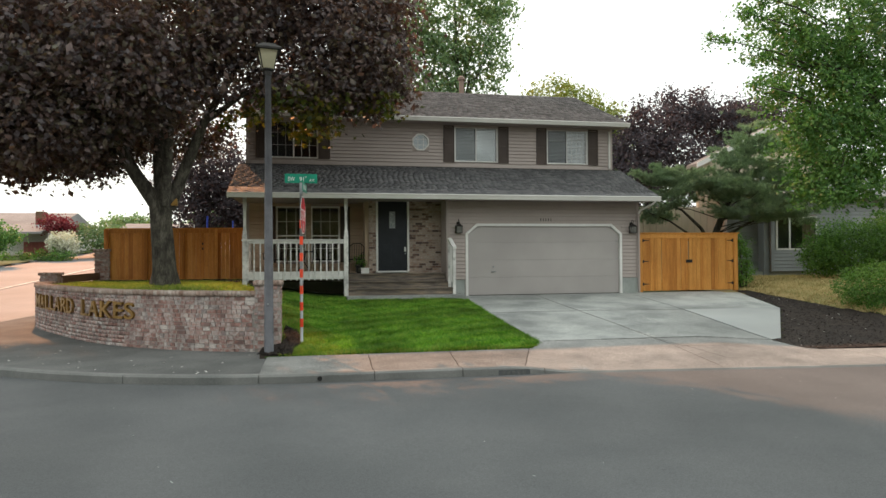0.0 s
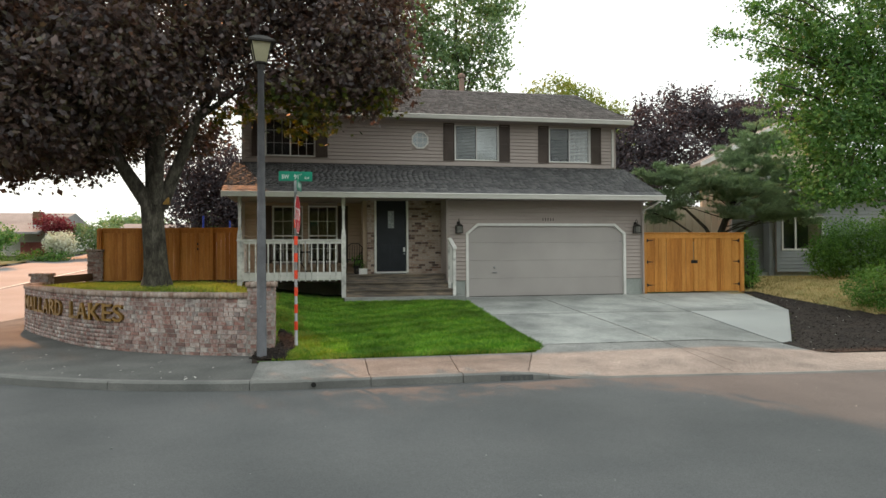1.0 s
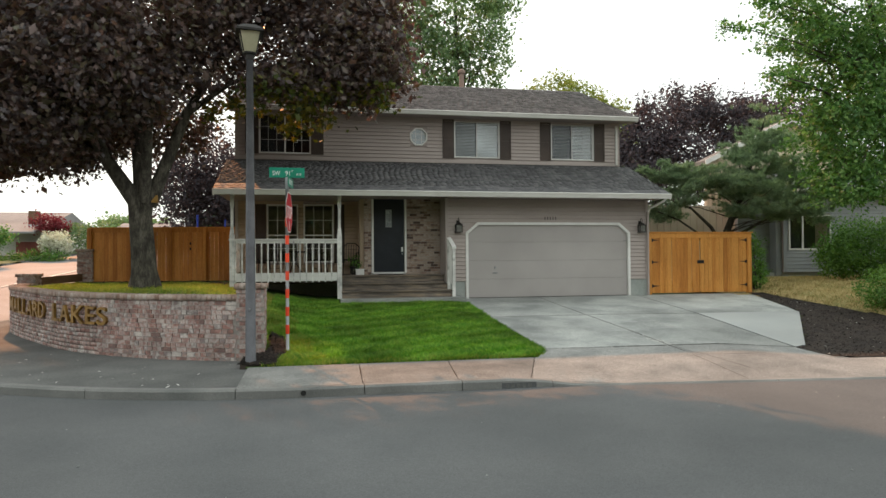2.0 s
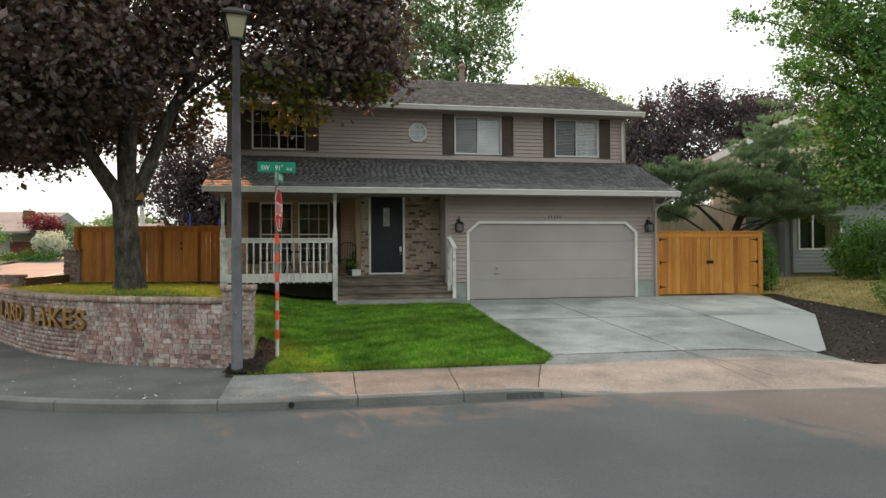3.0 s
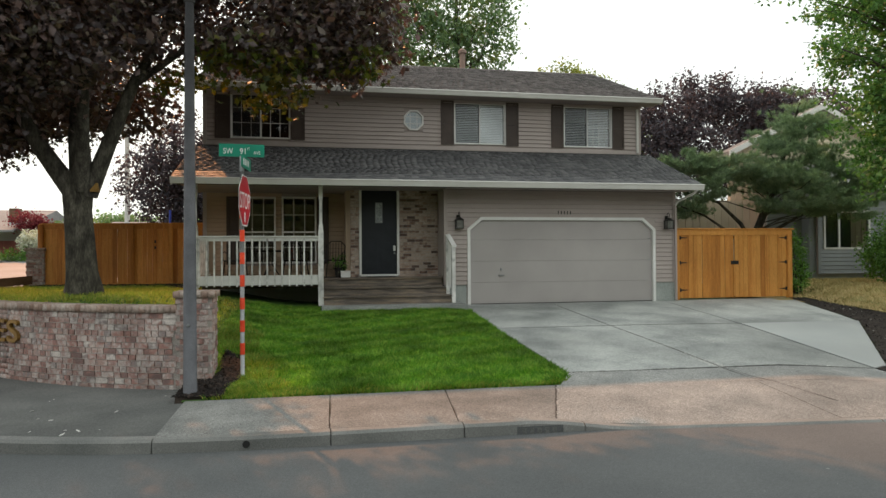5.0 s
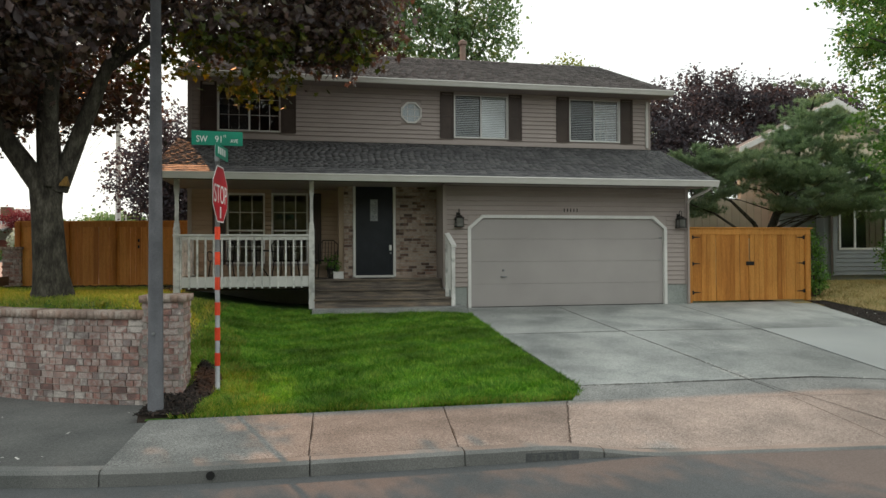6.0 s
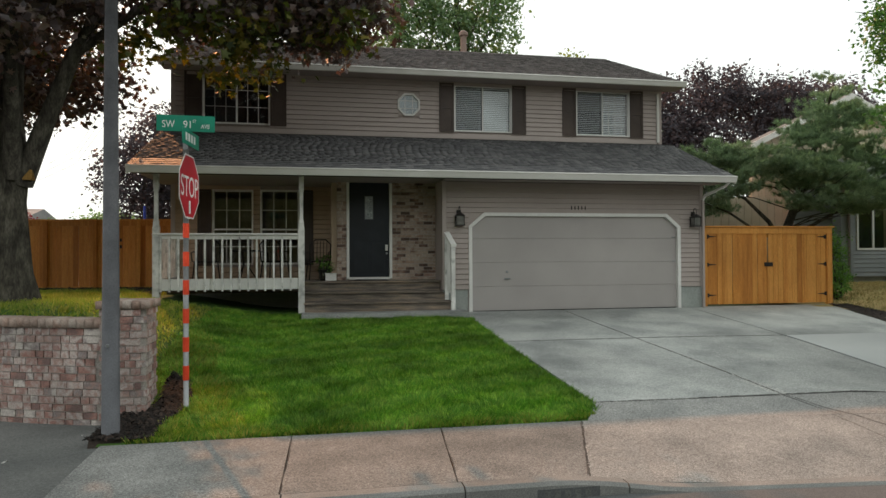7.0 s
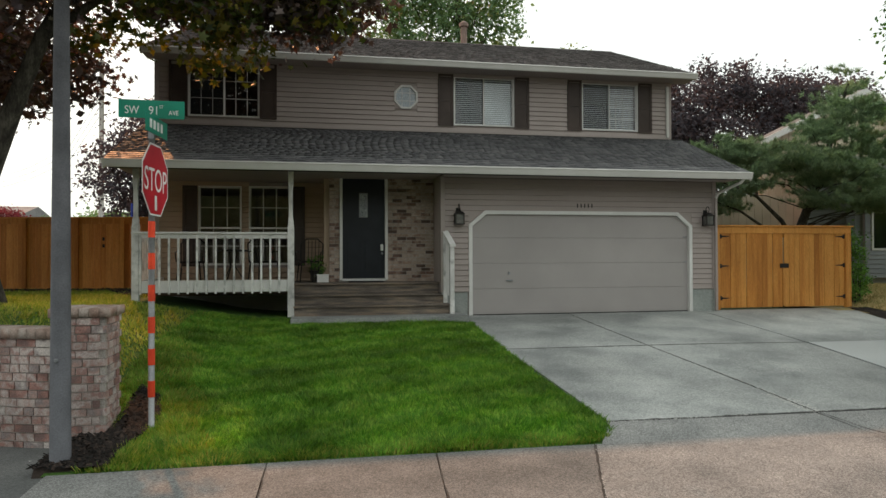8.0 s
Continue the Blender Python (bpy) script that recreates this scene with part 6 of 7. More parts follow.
def rotations(normals, spin):
    """Turn matrices that lay a leaf's z axis on each normal, with a spin about it."""
    z = normals / np.linalg.norm(normals, axis=1, keepdims=True)
    ref = np.where(np.abs(z[:, 2:3]) > 0.9, np.array([[1.0, 0, 0]]), np.array([[0, 0, 1.0]]))
    x = np.cross(ref, z)
    x /= np.linalg.norm(x, axis=1, keepdims=True)
    y = np.cross(z, x)
    c, s = np.cos(spin)[:, None], np.sin(spin)[:, None]
    return np.stack([x * c + y * s, -x * s + y * c, z], axis=2)


def leaves(name, blobs, clumps, per, spread, size, shape="plain", shell=0.55, up=0.5, squash=0.7, rng=None):
    """Leaves in clumps spread through ellipsoids (x, y, z, rx, ry, rz), thicker towards the outside."""
    rng = rng or RNG
    b = np.array(blobs, float)
    vol = b[:, 3] * b[:, 4] + b[:, 4] * b[:, 5] + b[:, 3] * b[:, 5]
    pick = rng.choice(len(b), clumps, p=vol / vol.sum())
    d = rng.normal(size=(clumps, 3))
    d /= np.linalg.norm(d, axis=1, keepdims=True)
    r = shell + (1.05 - shell) * rng.random(clumps) ** 0.7
    c = b[pick, :3] + d * r[:, None] * b[pick, 3:]
    sz = spread * rng.uniform(0.5, 1.4, clumps)
    off = rng.normal(size=(clumps, per, 3)) * sz[:, None, None]
    off[:, :, 2] *= squash
    pos = (c[:, None] + off).reshape(-1, 3)
    nrm = rng.normal(size=pos.shape) * 0.75 + np.repeat(d, per, 0) * 0.55 + np.array([0, 0, up])
    R = rotations(nrm, rng.uniform(0, 6.283, len(pos)))
    v0, t0 = leaf_shape(shape)
    sc = size * rng.uniform(0.6, 1.25, len(pos))
    v = np.einsum("nij,kj->nki", R, v0) * sc[:, None, None] + pos[:, None]
    t = (np.arange(len(pos))[:, None, None] * len(v0) + t0[None]).reshape(-1, 3)
    return array_mesh(name, v.reshape(-1, 3), t)


def limbs(bm, paths):
    for pts, r0, r1 in paths:
        n = len(pts)
        tube(bm, pts, [r0 + (r1 - r0) * k / (n - 1) for k in range(n)], 10)
    return bm


def twigs(rng, root, blobs, count, r=0.035):
    """Thin branches from a root region out to points inside the crown."""
    out = []
    b = np.array(blobs, float)
    for _ in range(count):
        k = rng.integers(len(b))
        d = rng.normal(size=3)
        d /= np.linalg.norm(d)
        e = b[k, :3] + d * b[k, 3:] * 0.8
        s = Vector(root) + Vector(rng.normal(size=3) * 0.3)
        e = Vector(e)
        m1 = s.lerp(e, 0.4) + Vector(rng.normal(size=3) * 0.25) + Vector((0, 0, 0.25))
        m2 = s.lerp(e, 0.75) + Vector(rng.normal(size=3) * 0.2)
        out.append(([s, m1, m2, e], r, 0.006))
    return out


# the maple by the wall
maple = thing("maple_tree", "large spreading maple with dark purple-bronze leaves and grey bark", "tree")
tb = (-3.79, 17.3)
bm = bmesh.new()
prof = [(0.25, 0.37), (0.42, 0.32), (0.60, 0.285), (0.95, 0.265), (1.5, 0.25), (2.1, 0.245), (2.5, 0.275), (2.85, 0.28)]
rings = []
for z, r in prof:
    ring = []
    for k in range(22):
        a = 2 * math.pi * k / 22
        f = 1 + 0.10 * math.sin(3 * a + z) + 0.07 * math.sin(5 * a + 2 * z) + (0.22 * max(0, math.sin(2.5 * a + 0.6)) if z < 0.62 else 0)
        ring.append(bm.verts.new((tb[0] + r * f * math.cos(a) + 0.03 * math.sin(z * 2), tb[1] + r * f * math.sin(a), z)))
    rings.append(ring)
for a, b in zip(rings, rings[1:]):
    for k in range(22):
        bm.faces.new((a[k], a[(k + 1) % 22], b[(k + 1) % 22], b[k]))
bm.faces.new(rings[-1])
part("trunk", bm, M["bark"], maple, smooth=True)
MB = [(-3.0, 18.5, 4.4, 0.9, 1.0, 0.6), (-4.6, 19.5, 4.6, 1.2, 1.2, 0.8), (-5.9, 17.8, 3.65, 1.2, 1.2, 0.6), (-6.8, 17.3, 3.75, 1.2, 1.3, 0.65), (-7.2, 17.6, 3.4, 1.1, 1.0, 0.45), (-5.2, 17.9, 3.75, 0.7, 0.8, 0.4), (-6.8, 20.0, 5.6, 2.5, 1.8, 1.5), (-9.5, 20.5, 5.8, 2.5, 2.0, 1.6), (-4.3, 17.4, 8.2, 3.6, 4.0, 3.4), (-7.0, 17.0, 5.9, 3.1, 3.2, 2.5), (-5.7, 16.2, 4.25, 2.0, 2.3, 1.15), (-9.3, 17.6, 6.4, 2.6, 3.0, 2.7),
      (0.1, 17.4, 7.4, 1.9, 2.4, 1.8), (0.75, 16.8, 6.2, 1.45, 1.6, 1.35), (-4.3, 15.7, 5.7, 1.6, 2.0, 1.4), (-7.4, 16.8, 4.1, 1.6, 2.0, 0.8), (1.5, 17.3, 7.6, 1.1, 1.5, 1.5), (1.3, 17.3, 5.55, 1.0, 1.5, 0.75), (0.1, 17.2, 5.5, 1.0, 1.3, 0.7), (-1.6, 17.8, 9.0, 2.6, 2.6, 2.2), (-6.3, 15.8, 4.1, 1.6, 1.6, 0.9), (-5.2, 15.4, 4.1, 1.0, 1.2, 0.7), (-7.8, 16.0, 4.3, 1.5, 1.6, 1.0), (-4.6, 15.0, 5.3, 1.6, 1.4, 1.2), (-6.6, 14.9, 5.6, 1.7, 1.4, 1.4), (-8.6, 19.0, 5.2, 2.4, 2.0, 1.5), (-9.2, 16.0, 5.0, 1.8, 1.8, 1.3)]
root = (-3.74, 17.3, 2.75)
paths = [([(-3.85, 17.25, 2.4), (-4.35, 17.1, 3.2), (-4.75, 16.9, 4.0), (-5.7, 16.6, 5.2), (-6.9, 16.6, 6.4)], 0.19, 0.05),
         ([(-3.74, 17.3, 2.5), (-3.85, 17.4, 3.6), (-3.8, 17.5, 5.2), (-3.9, 17.4, 7.4), (-4.0, 17.3, 9.4)], 0.22, 0.05),
         ([(-3.62, 17.25, 2.4), (-3.2, 17.1, 3.4), (-2.75, 17.0, 4.5), (-2.0, 16.9, 5.8), (-0.9, 16.9, 6.9)], 0.17, 0.04),
         ([(-3.7, 17.15, 2.5), (-3.5, 16.6, 3.6), (-3.3, 16.0, 5.0), (-3.0, 15.6, 6.2)], 0.14, 0.04),
         ([(-2.75, 17.0, 4.5), (-1.8, 16.9, 5.2), (-0.6, 16.8, 5.7), (0.6, 16.8, 6.1)], 0.08, 0.02),
         ([(-4.75, 16.9, 4.0), (-5.6, 16.5, 4.3), (-6.8, 16.5, 4.4)], 0.08, 0.02), ([(-5.7, 16.6, 5.2), (-7.4, 17.0, 5.6), (-9.2, 17.4, 6.2)], 0.07, 0.02)]
rngm = np.random.default_rng(11)
for q in paths:
    part("limb", limbs(bmesh.new(), [q]), M["bark"], maple, smooth=True)
MB += [(-0.4, 16.6, 5.15, 1.0, 0.9, 0.4), (1.1, 16.8, 5.35, 0.9, 0.9, 0.5), (1.8, 17.2, 6.3, 0.8, 1.0, 0.9), (-2.7, 16.6, 5.6, 1.2, 1.4, 1.0), (-1.9, 16.6, 6.7, 1.2, 1.3, 1.0), (-3.4, 15.9, 4.85, 1.1, 1.0, 0.7), (-4.1, 15.8, 4.45, 1.0, 0.9, 0.5), (-1.2, 17.3, 5.45, 0.7, 0.9, 0.5), (-8.2, 22.2, 5.6, 2.2, 2.0, 1.6), (-5.4, 21.6, 5.9, 2.0, 1.8, 1.6), (-10.6, 22.0, 6.0, 2.2, 2.0, 1.7)]


def branchlets(rng, stems, blobs, count, r):
    """Thin branches that leave the nearest limb and run out into the crown."""
    joints = [(Vector(p).lerp(Vector(q), k / 4)) for pts, _, _ in stems for p, q in zip(pts[1:], pts[2:]) for k in range(4)]
    b, out = np.array(blobs, float), []
    for _ in range(count):
        k = rng.integers(len(b))
        d = rng.normal(size=3)
        d /= np.linalg.norm(d)
        e = Vector(b[k, :3] + d * b[k, 3:] * 0.6)
        st = min(joints, key=lambda q: (q - e).length + 0.6 * max(0.0, q.z - e.z))
        bend = Vector(rng.normal(size=3) * 0.12 * (e - st).length)
        out.append(([st, st.lerp(e, 0.35) + bend + Vector((0, 0, 0.12)), st.lerp(e, 0.7) + bend * 0.6, e], r, 0.005))
    return out


tagged(part("twig_mass", limbs(bmesh.new(), branchlets(rngm, paths, MB, 110, 0.024)), M["bark"], maple), kind="stuff")
part("crown", leaves("crown", MB, 6300, 20, 0.24, 0.081, "maple", 0.45, 0.6, 0.6, rngm), M["maple_leaf"], maple, "dark purple-bronze leaves")
inner = [(*b[:3], b[3] * 0.8, b[4] * 0.8, b[5] * 0.8) for b in MB]
part("inner_crown", leaves("inner_crown", inner, 2200, 20, 0.3, 0.11, "plain", 0.2, 0.6, 0.6, rngm), M["maple_leaf"], maple, "shaded inner leaves")
part("lower_crown", leaves("lower_crown", [(-0.55, 16.4, 4.95, 0.8, 0.9, 0.45), (-1.5, 16.6, 4.75, 0.35, 0.4, 0.3), (-0.1, 16.4, 4.75, 0.9, 0.9, 0.35), (1.35, 16.4, 4.95, 0.65, 0.8, 0.35), (-2.2, 17.6, 4.6, 0.8, 0.8, 0.5), (0.1, 16.9, 4.35, 0.4, 0.45, 0.3), (-0.3, 16.8, 4.5, 0.5, 0.5, 0.25), (-0.35, 17.1, 4.35, 0.6, 0.5, 0.28)], 48, 24, 0.22, 0.10, "maple", 0.2, 0.6, 0.6, rngm), M["green_maple_leaf"], maple, "green and yellow shaded leaves")
bird_box = thing("bird_box", "small yellow wooden box fixed to the maple trunk", "nest box")
part("body", bx(-3.54, -3.40, 17.08, 17.2, 2.45, 2.62, 0.004), M["gold"], bird_box)

# the tree beside the driveway
rt = thing("leafy_tree", "tall green broadleaf tree with drooping branch tips", "tree")
RB = [(16.3, 18.0, 8.8, 2.3, 2.4, 3.2), (15.3, 17.8, 6.1, 1.55, 1.8, 1.9), (16.0, 18.0, 4.3, 1.9, 1.8, 1.7), (18.0, 18.2, 6.2, 2.4, 2.4, 4.0), (14.3, 17.3, 4.9, 0.75, 0.8, 0.6), (14.2, 17.3, 7.6, 0.8, 0.8, 0.6), (15.0, 17.4, 3.2, 0.9, 0.9, 0.6)]
TIPS = [(13.0, 17.3, 7.0, 1.0, 0.8, 0.34), (11.55, 17.0, 7.3, 1.1, 0.5, 0.2), (12.5, 17.0, 6.1, 0.85, 0.6, 0.22), (13.8, 17.9, 8.0, 0.9, 0.8, 0.6), (13.1, 17.4, 8.8, 0.9, 0.8, 0.45), (13.9, 18.0, 6.1, 0.8, 0.7, 0.4), (13.6, 18.0, 9.7, 0.8, 0.8, 0.5), (12.4, 17.2, 8.2, 0.8, 0.6, 0.3)]
rng2 = np.random.default_rng(5)
part("trunk", tube(bmesh.new(), [(20.4, 19.3, 0.1), (20.2, 19.2, 2.2), (18.6, 18.8, 5.0), (16.6, 18.2, 9.0)], [0.26, 0.2, 0.14, 0.05], 14), M["bark"], rt, smooth=True)
for q in TIPS:
    e = Vector(q[:3])
    s0 = Vector((15.6, 17.9, e.z - 0.5))
    part("limb", limbs(bmesh.new(), [([s0, s0.lerp(e, 0.5) + Vector((0, 0, 0.12)), e, e + Vector((-q[3] * 0.9, -0.15, -0.05))], 0.035, 0.006)]), M["bark"], rt)
tagged(part("twig_mass", limbs(bmesh.new(), twigs(rng2, (18.0, 18.6, 5.6), RB, 50, 0.025)), M["bark"], rt), kind="stuff")
part("crown", leaves("crown", RB, 1900, 22, 0.18, 0.075, "plain", 0.4, 0.4, 0.75, rng2), M["green_leaf"], rt, "green leaves, some yellowing")
part("outer_sprays", leaves("outer_sprays", TIPS, 190, 22, 0.13, 0.062, "plain", 0.1, 0.4, 0.7, rng2), M["green_leaf"], rt, "loose leafy branch tips")

# pine behind the gate
pine = thing("pine_tree", "spreading blue-green pine with layered boughs", "tree")
PB = [(17.15, 23.6, 6.45, 0.45, 0.5, 0.42), (17.0, 23.5, 5.85, 0.8, 0.8, 0.5), (17.8, 23.4, 5.4, 0.8, 0.8, 0.45), (16.6, 23.4, 5.25, 1.0, 1.0, 0.5), (17.6, 23.2, 4.6, 1.4, 1.1, 0.55), (16.0, 23.2, 4.5, 1.0, 1.0, 0.45),
      (12.9, 23.3, 4.2, 0.75, 0.8, 0.3), (14.0, 23.2, 4.05, 1.1, 1.0, 0.4), (13.3, 23.3, 3.5, 1.1, 1.1, 0.5), (12.9, 23.6, 2.9, 1.1, 1.0, 0.45), (14.9, 23.0, 3.6, 1.2, 1.1, 0.5), (16.2, 22.8, 3.6, 1.5, 1.2, 0.55), (17.8, 23.0, 3.6, 1.6, 1.2, 0.55), (16.4, 22.6, 2.8, 1.5, 1.0, 0.5), (17.8, 22.6, 2.6, 1.0, 0.8, 0.4), (18.6, 23.2, 3.1, 1.0, 1.0, 0.5)]
rng3 = np.random.default_rng(9)
part("trunk", tube(bmesh.new(), [(15.2, 23.4, 0.0), (15.1, 23.4, 1.6), (15.9, 23.4, 3.4), (17.1, 23.55, 6.4)], [0.17, 0.14, 0.11, 0.03], 12), M["bark"], pine, smooth=True)
tagged(part("twig_mass", limbs(bmesh.new(), [([(15.1, 23.4, 1.5), (14.6, 23.3, 2.2), (13.8, 23.3, 2.9), (12.8, 23.4, 3.3)], 0.09, 0.02), ([(15.1, 23.4, 1.3), (15.8, 23.2, 2.0), (16.8, 22.9, 2.6), (17.7, 22.8, 2.7)], 0.08, 0.02), ([(15.0, 23.4, 1.8), (14.2, 23.3, 1.9), (13.3, 23.4, 2.5), (12.6, 23.6, 2.8)], 0.06, 0.02)]), M["bark"], pine), kind="stuff")


def pine_tufts(name, blobs, tufts, size, per, rng):
    """Round brushes of needles at the shoot tips, set in flat layered boughs with gaps between them."""
    b = np.array(blobs, float)
    area = b[:, 3] * b[:, 4] + b[:, 3] * b[:, 5]
    boughs = []
    for k in rng.choice(len(b), 280, p=area / area.sum()):
        a, r = rng.uniform(0, 6.283), rng.random() ** 0.5 * 1.05
        h = rng.uniform(-1, 1)
        boughs.append((b[k, 0] + b[k, 3] * r * math.cos(a), b[k, 1] + b[k, 4] * r * math.sin(a), b[k, 2] + b[k, 5] * h * math.sqrt(max(0.1, 1.1 - r * r)), a))
    g = np.array(boughs)
    pick = rng.integers(0, len(g), tufts)
    u, w = rng.normal(0, 0.26, tufts), rng.normal(0, 0.15, tufts)
    ca, sa = np.cos(g[pick, 3]), np.sin(g[pick, 3])
    c = np.stack([g[pick, 0] + u * ca - w * sa, g[pick, 1] + u * sa + w * ca, g[pick, 2] + 0.22 * u + rng.normal(0, 0.05, tufts)], 1)
    ax = np.stack([0.55 * ca, 0.55 * sa, np.full(tufts, 0.75)], 1) + rng.normal(0, 0.25, (tufts, 3))
    dirs = rng.normal(size=(tufts, per, 3)) * 0.55 + ax[:, None]
    dirs /= np.linalg.norm(dirs, axis=2, keepdims=True)
    side = np.cross(dirs, rng.normal(size=dirs.shape))
    side /= np.linalg.norm(side, axis=2, keepdims=True)
    ln = size * rng.uniform(0.6, 1.25, (tufts, per, 1))
    base = np.repeat(c[:, None], per, 1) + rng.normal(0, 0.012, dirs.shape)
    v = np.stack([base - side * 0.0065, base + side * 0.0065, base + dirs * ln], axis=2)
    return array_mesh(name, v.reshape(-1, 3), np.arange(tufts * per * 3).reshape(-1, 3)), g


NEEDLES, BOUGHS = pine_tufts("needles", PB, 6600, 0.17, 44, rng3)
part("needles", NEEDLES, M["needle"], pine, "blue-green needle tufts")
bm = bmesh.new()
for q in BOUGHS[::7]:
    z_t = max(1.9, min(5.2, q[2] - 0.75))
    x_t = 15.1 + max(0.0, z_t - 1.6) * 0.4
    s0, e = Vector((x_t, 23.4, z_t)), Vector((q[0], q[1], q[2] - 0.04))
    tube(bm, [s0, s0.lerp(e, 0.4) + Vector((0, 0, 0.10)), s0.lerp(e, 0.75) + Vector((0.05, 0, -0.06)), e], [0.022, 0.016, 0.011, 0.005], 5)
tagged(part("bough_mass", bm, M["bark"], pine), kind="stuff")


def simple_tree(name, label, base, top, blobs, material, clumps, per, spread, size, seed, bare=20):
    t = thing(name, label, "tree")
    rg = np.random.default_rng(seed)
    x, y, z = base
    part("trunk", tube(bmesh.new(), [(x, y, z), (x + 0.2, y, z + (top - z) * 0.4), (x, y + 0.2, z + (top - z) * 0.9)], [0.32, 0.22, 0.05], 10), M["bark"], t, smooth=True)
    tagged(part("twig_mass", limbs(bmesh.new(), twigs(rg, (x + 0.1, y, z + (top - z) * 0.5), blobs, bare, 0.05)), M["bark"], t), kind="stuff")
    part("crown", leaves("crown", blobs, clumps, per, spread, size, "plain", 0.35, 0.4, 0.8, rg), material, t)
    return t


simple_tree("tall_tree", "tall green tree with an airy crown behind the roof", (8.2, 39, 0), 19.5, [(8.4, 39, 15.5, 2.7, 2.5, 3.6), (6.6, 39.5, 12.6, 2.2, 2.2, 2.6), (9.8, 39, 13.0, 1.7, 2.0, 2.2), (7.8, 39, 10.2, 2.6, 2.2, 1.8), (10.6, 38.6, 16.2, 1.3, 1.6, 1.4), (5.2, 39.5, 15.5, 2.2, 2, 3.0), (4.2, 39, 10.5, 2.0, 2, 2.4)], M["far_leaf"], 820, 24, 0.34, 0.135, 21, 30)
simple_tree("light_tree", "pale yellow-green tree beyond the roof", (18.2, 46, 0), 13, [(17.6, 46, 12.1, 3.0, 2.4, 2.0), (20.6, 46, 11.0, 2.0, 2.2, 1.6), (15.6, 46, 11.2, 1.3, 1.6, 1.2), (18.8, 46, 9.0, 3.6, 2.6, 2.4), (21.8, 46, 8.8, 1.8, 2.0, 2.2)], M["lime_leaf"], 860, 24, 0.36, 0.13, 22)
simple_tree("plum_tree", "dark purple plum tree behind the pine", (22.0, 41, 0), 11, [(22.2, 41, 9.4, 2.8, 2.5, 2.2), (24.6, 41, 10.6, 2.0, 2.2, 1.5), (21.4, 41, 11.2, 0.5, 0.6, 0.9), (23.4, 41, 11.6, 0.6, 0.6, 1.0), (25.6, 41, 11.9, 0.5, 0.6, 0.9), (20.6, 40.5, 8.0, 2.0, 2.2, 2.2), (23.0, 40, 6.6, 3.8, 2.6, 2.8), (19.6, 40, 5.4, 2.0, 2, 2.2), (17.4, 40, 4.6, 2.2, 2, 2.4)], M["plum_leaf"], 980, 24, 0.32, 0.135, 23)
simple_tree("plum_tree", "dark purple plum tree beside another", (28.6, 41, 0), 11, [(27.6, 41, 10.3, 2.2, 2.5, 1.7), (30.2, 41, 10.4, 2.4, 2.5, 1.6), (28.6, 40.6, 7.4, 3.8, 2.6, 3.0), (33.2, 41, 10.0, 2.4, 2, 2.0)], M["plum_leaf"], 850, 24, 0.32, 0.135, 24)
simple_tree("leafy_tree", "dull green tree between the house and the plum trees", (20.0, 43, 0), 8, [(19.6, 43, 6.6, 1.3, 1.5, 2.4), (18.4, 43, 5.6, 1.2, 1.5, 2.0)], M["far_leaf"], 160, 24, 0.3, 0.13, 27)
simple_tree("dark_tree", "dark purple-leaved tree behind the cedar fence", (-6.0, 36, 0.2), 8, [(-5.6, 36, 6.0, 1.9, 2.0, 1.9), (-6.8, 36, 4.6, 1.6, 1.8, 1.7), (-4.4, 36, 4.6, 1.8, 1.8, 1.9), (-5.0, 36, 3.0, 2.4, 1.8, 1.6), (-3.0, 35.5, 3.4, 1.6, 1.6, 2.2)], M["plum_leaf"], 900, 24, 0.28, 0.10, 25)
simple_tree("light_tree", "yellow-green tree seen between the maple branches", (0.5, 42, 0.2), 12, [(-0.4, 42, 10.4, 2.2, 2.2, 1.9), (-2.4, 42, 8.6, 1.8, 2, 2.0)], M["lime_leaf"], 200, 24, 0.34, 0.12, 26)


def shrub(name, label, blobs, clumps, per, spread, size, material, seed, group=""):
    t = thing(name, label, "shrub", group=group)
    rg = np.random.default_rng(seed)
    b = blobs[0]
    z0 = min(q[2] - q[5] for q in blobs)
    bm = bmesh.new()
    for k in range(7):
        a = k * 0.9
        q = blobs[k % len(blobs)]
        tube(bm, [(b[0] + 0.1 * math.cos(a), b[1] + 0.1 * math.sin(a), z0 - 0.15), (q[0] + q[3] * 0.5 * math.cos(a), q[1] + q[4] * 0.5 * math.sin(a), q[2] + 0.2 * q[5])], [0.03, 0.01], 6)
    part("stems", bm, M["bark"], t)
    part("foliage", leaves("foliage", blobs, clumps, per, spread, size, "plain", 0.45, 0.5, 0.8, rg), material, t)
    return t


shrub("large_shrub", "dense dark green evergreen shrub beside the next house", [(19.0, 20.6, 1.35, 2.0, 1.3, 1.1), (21.2, 20.8, 1.5, 1.8, 1.3, 1.3), (17.7, 20.4, 1.2, 0.9, 0.9, 0.8), (23.4, 20.8, 1.6, 1.6, 1.3, 1.4)], 1300, 28, 0.15, 0.05, M["shrub_leaf"], 31)
shrub("low_shrub", "rounded green shrub at the edge of the dry lawn", [(15.1, 15.5, 0.22, 1.25, 0.9, 0.66), (16.8, 15.4, 0.3, 1.2, 0.9, 0.7), (18.6, 15.2, 0.35, 1.2, 0.9, 0.75)], 1150, 26, 0.10, 0.036, M["shrub_leaf"], 32)
shrub("slim_shrub", "narrow evergreen shrub beside the gate post", [(14.28, 20.35, 0.75, 0.34, 0.34, 0.85), (14.2, 20.45, 1.5, 0.22, 0.24, 0.4)], 150, 24, 0.08, 0.035, M["shrub_leaf"], 33)
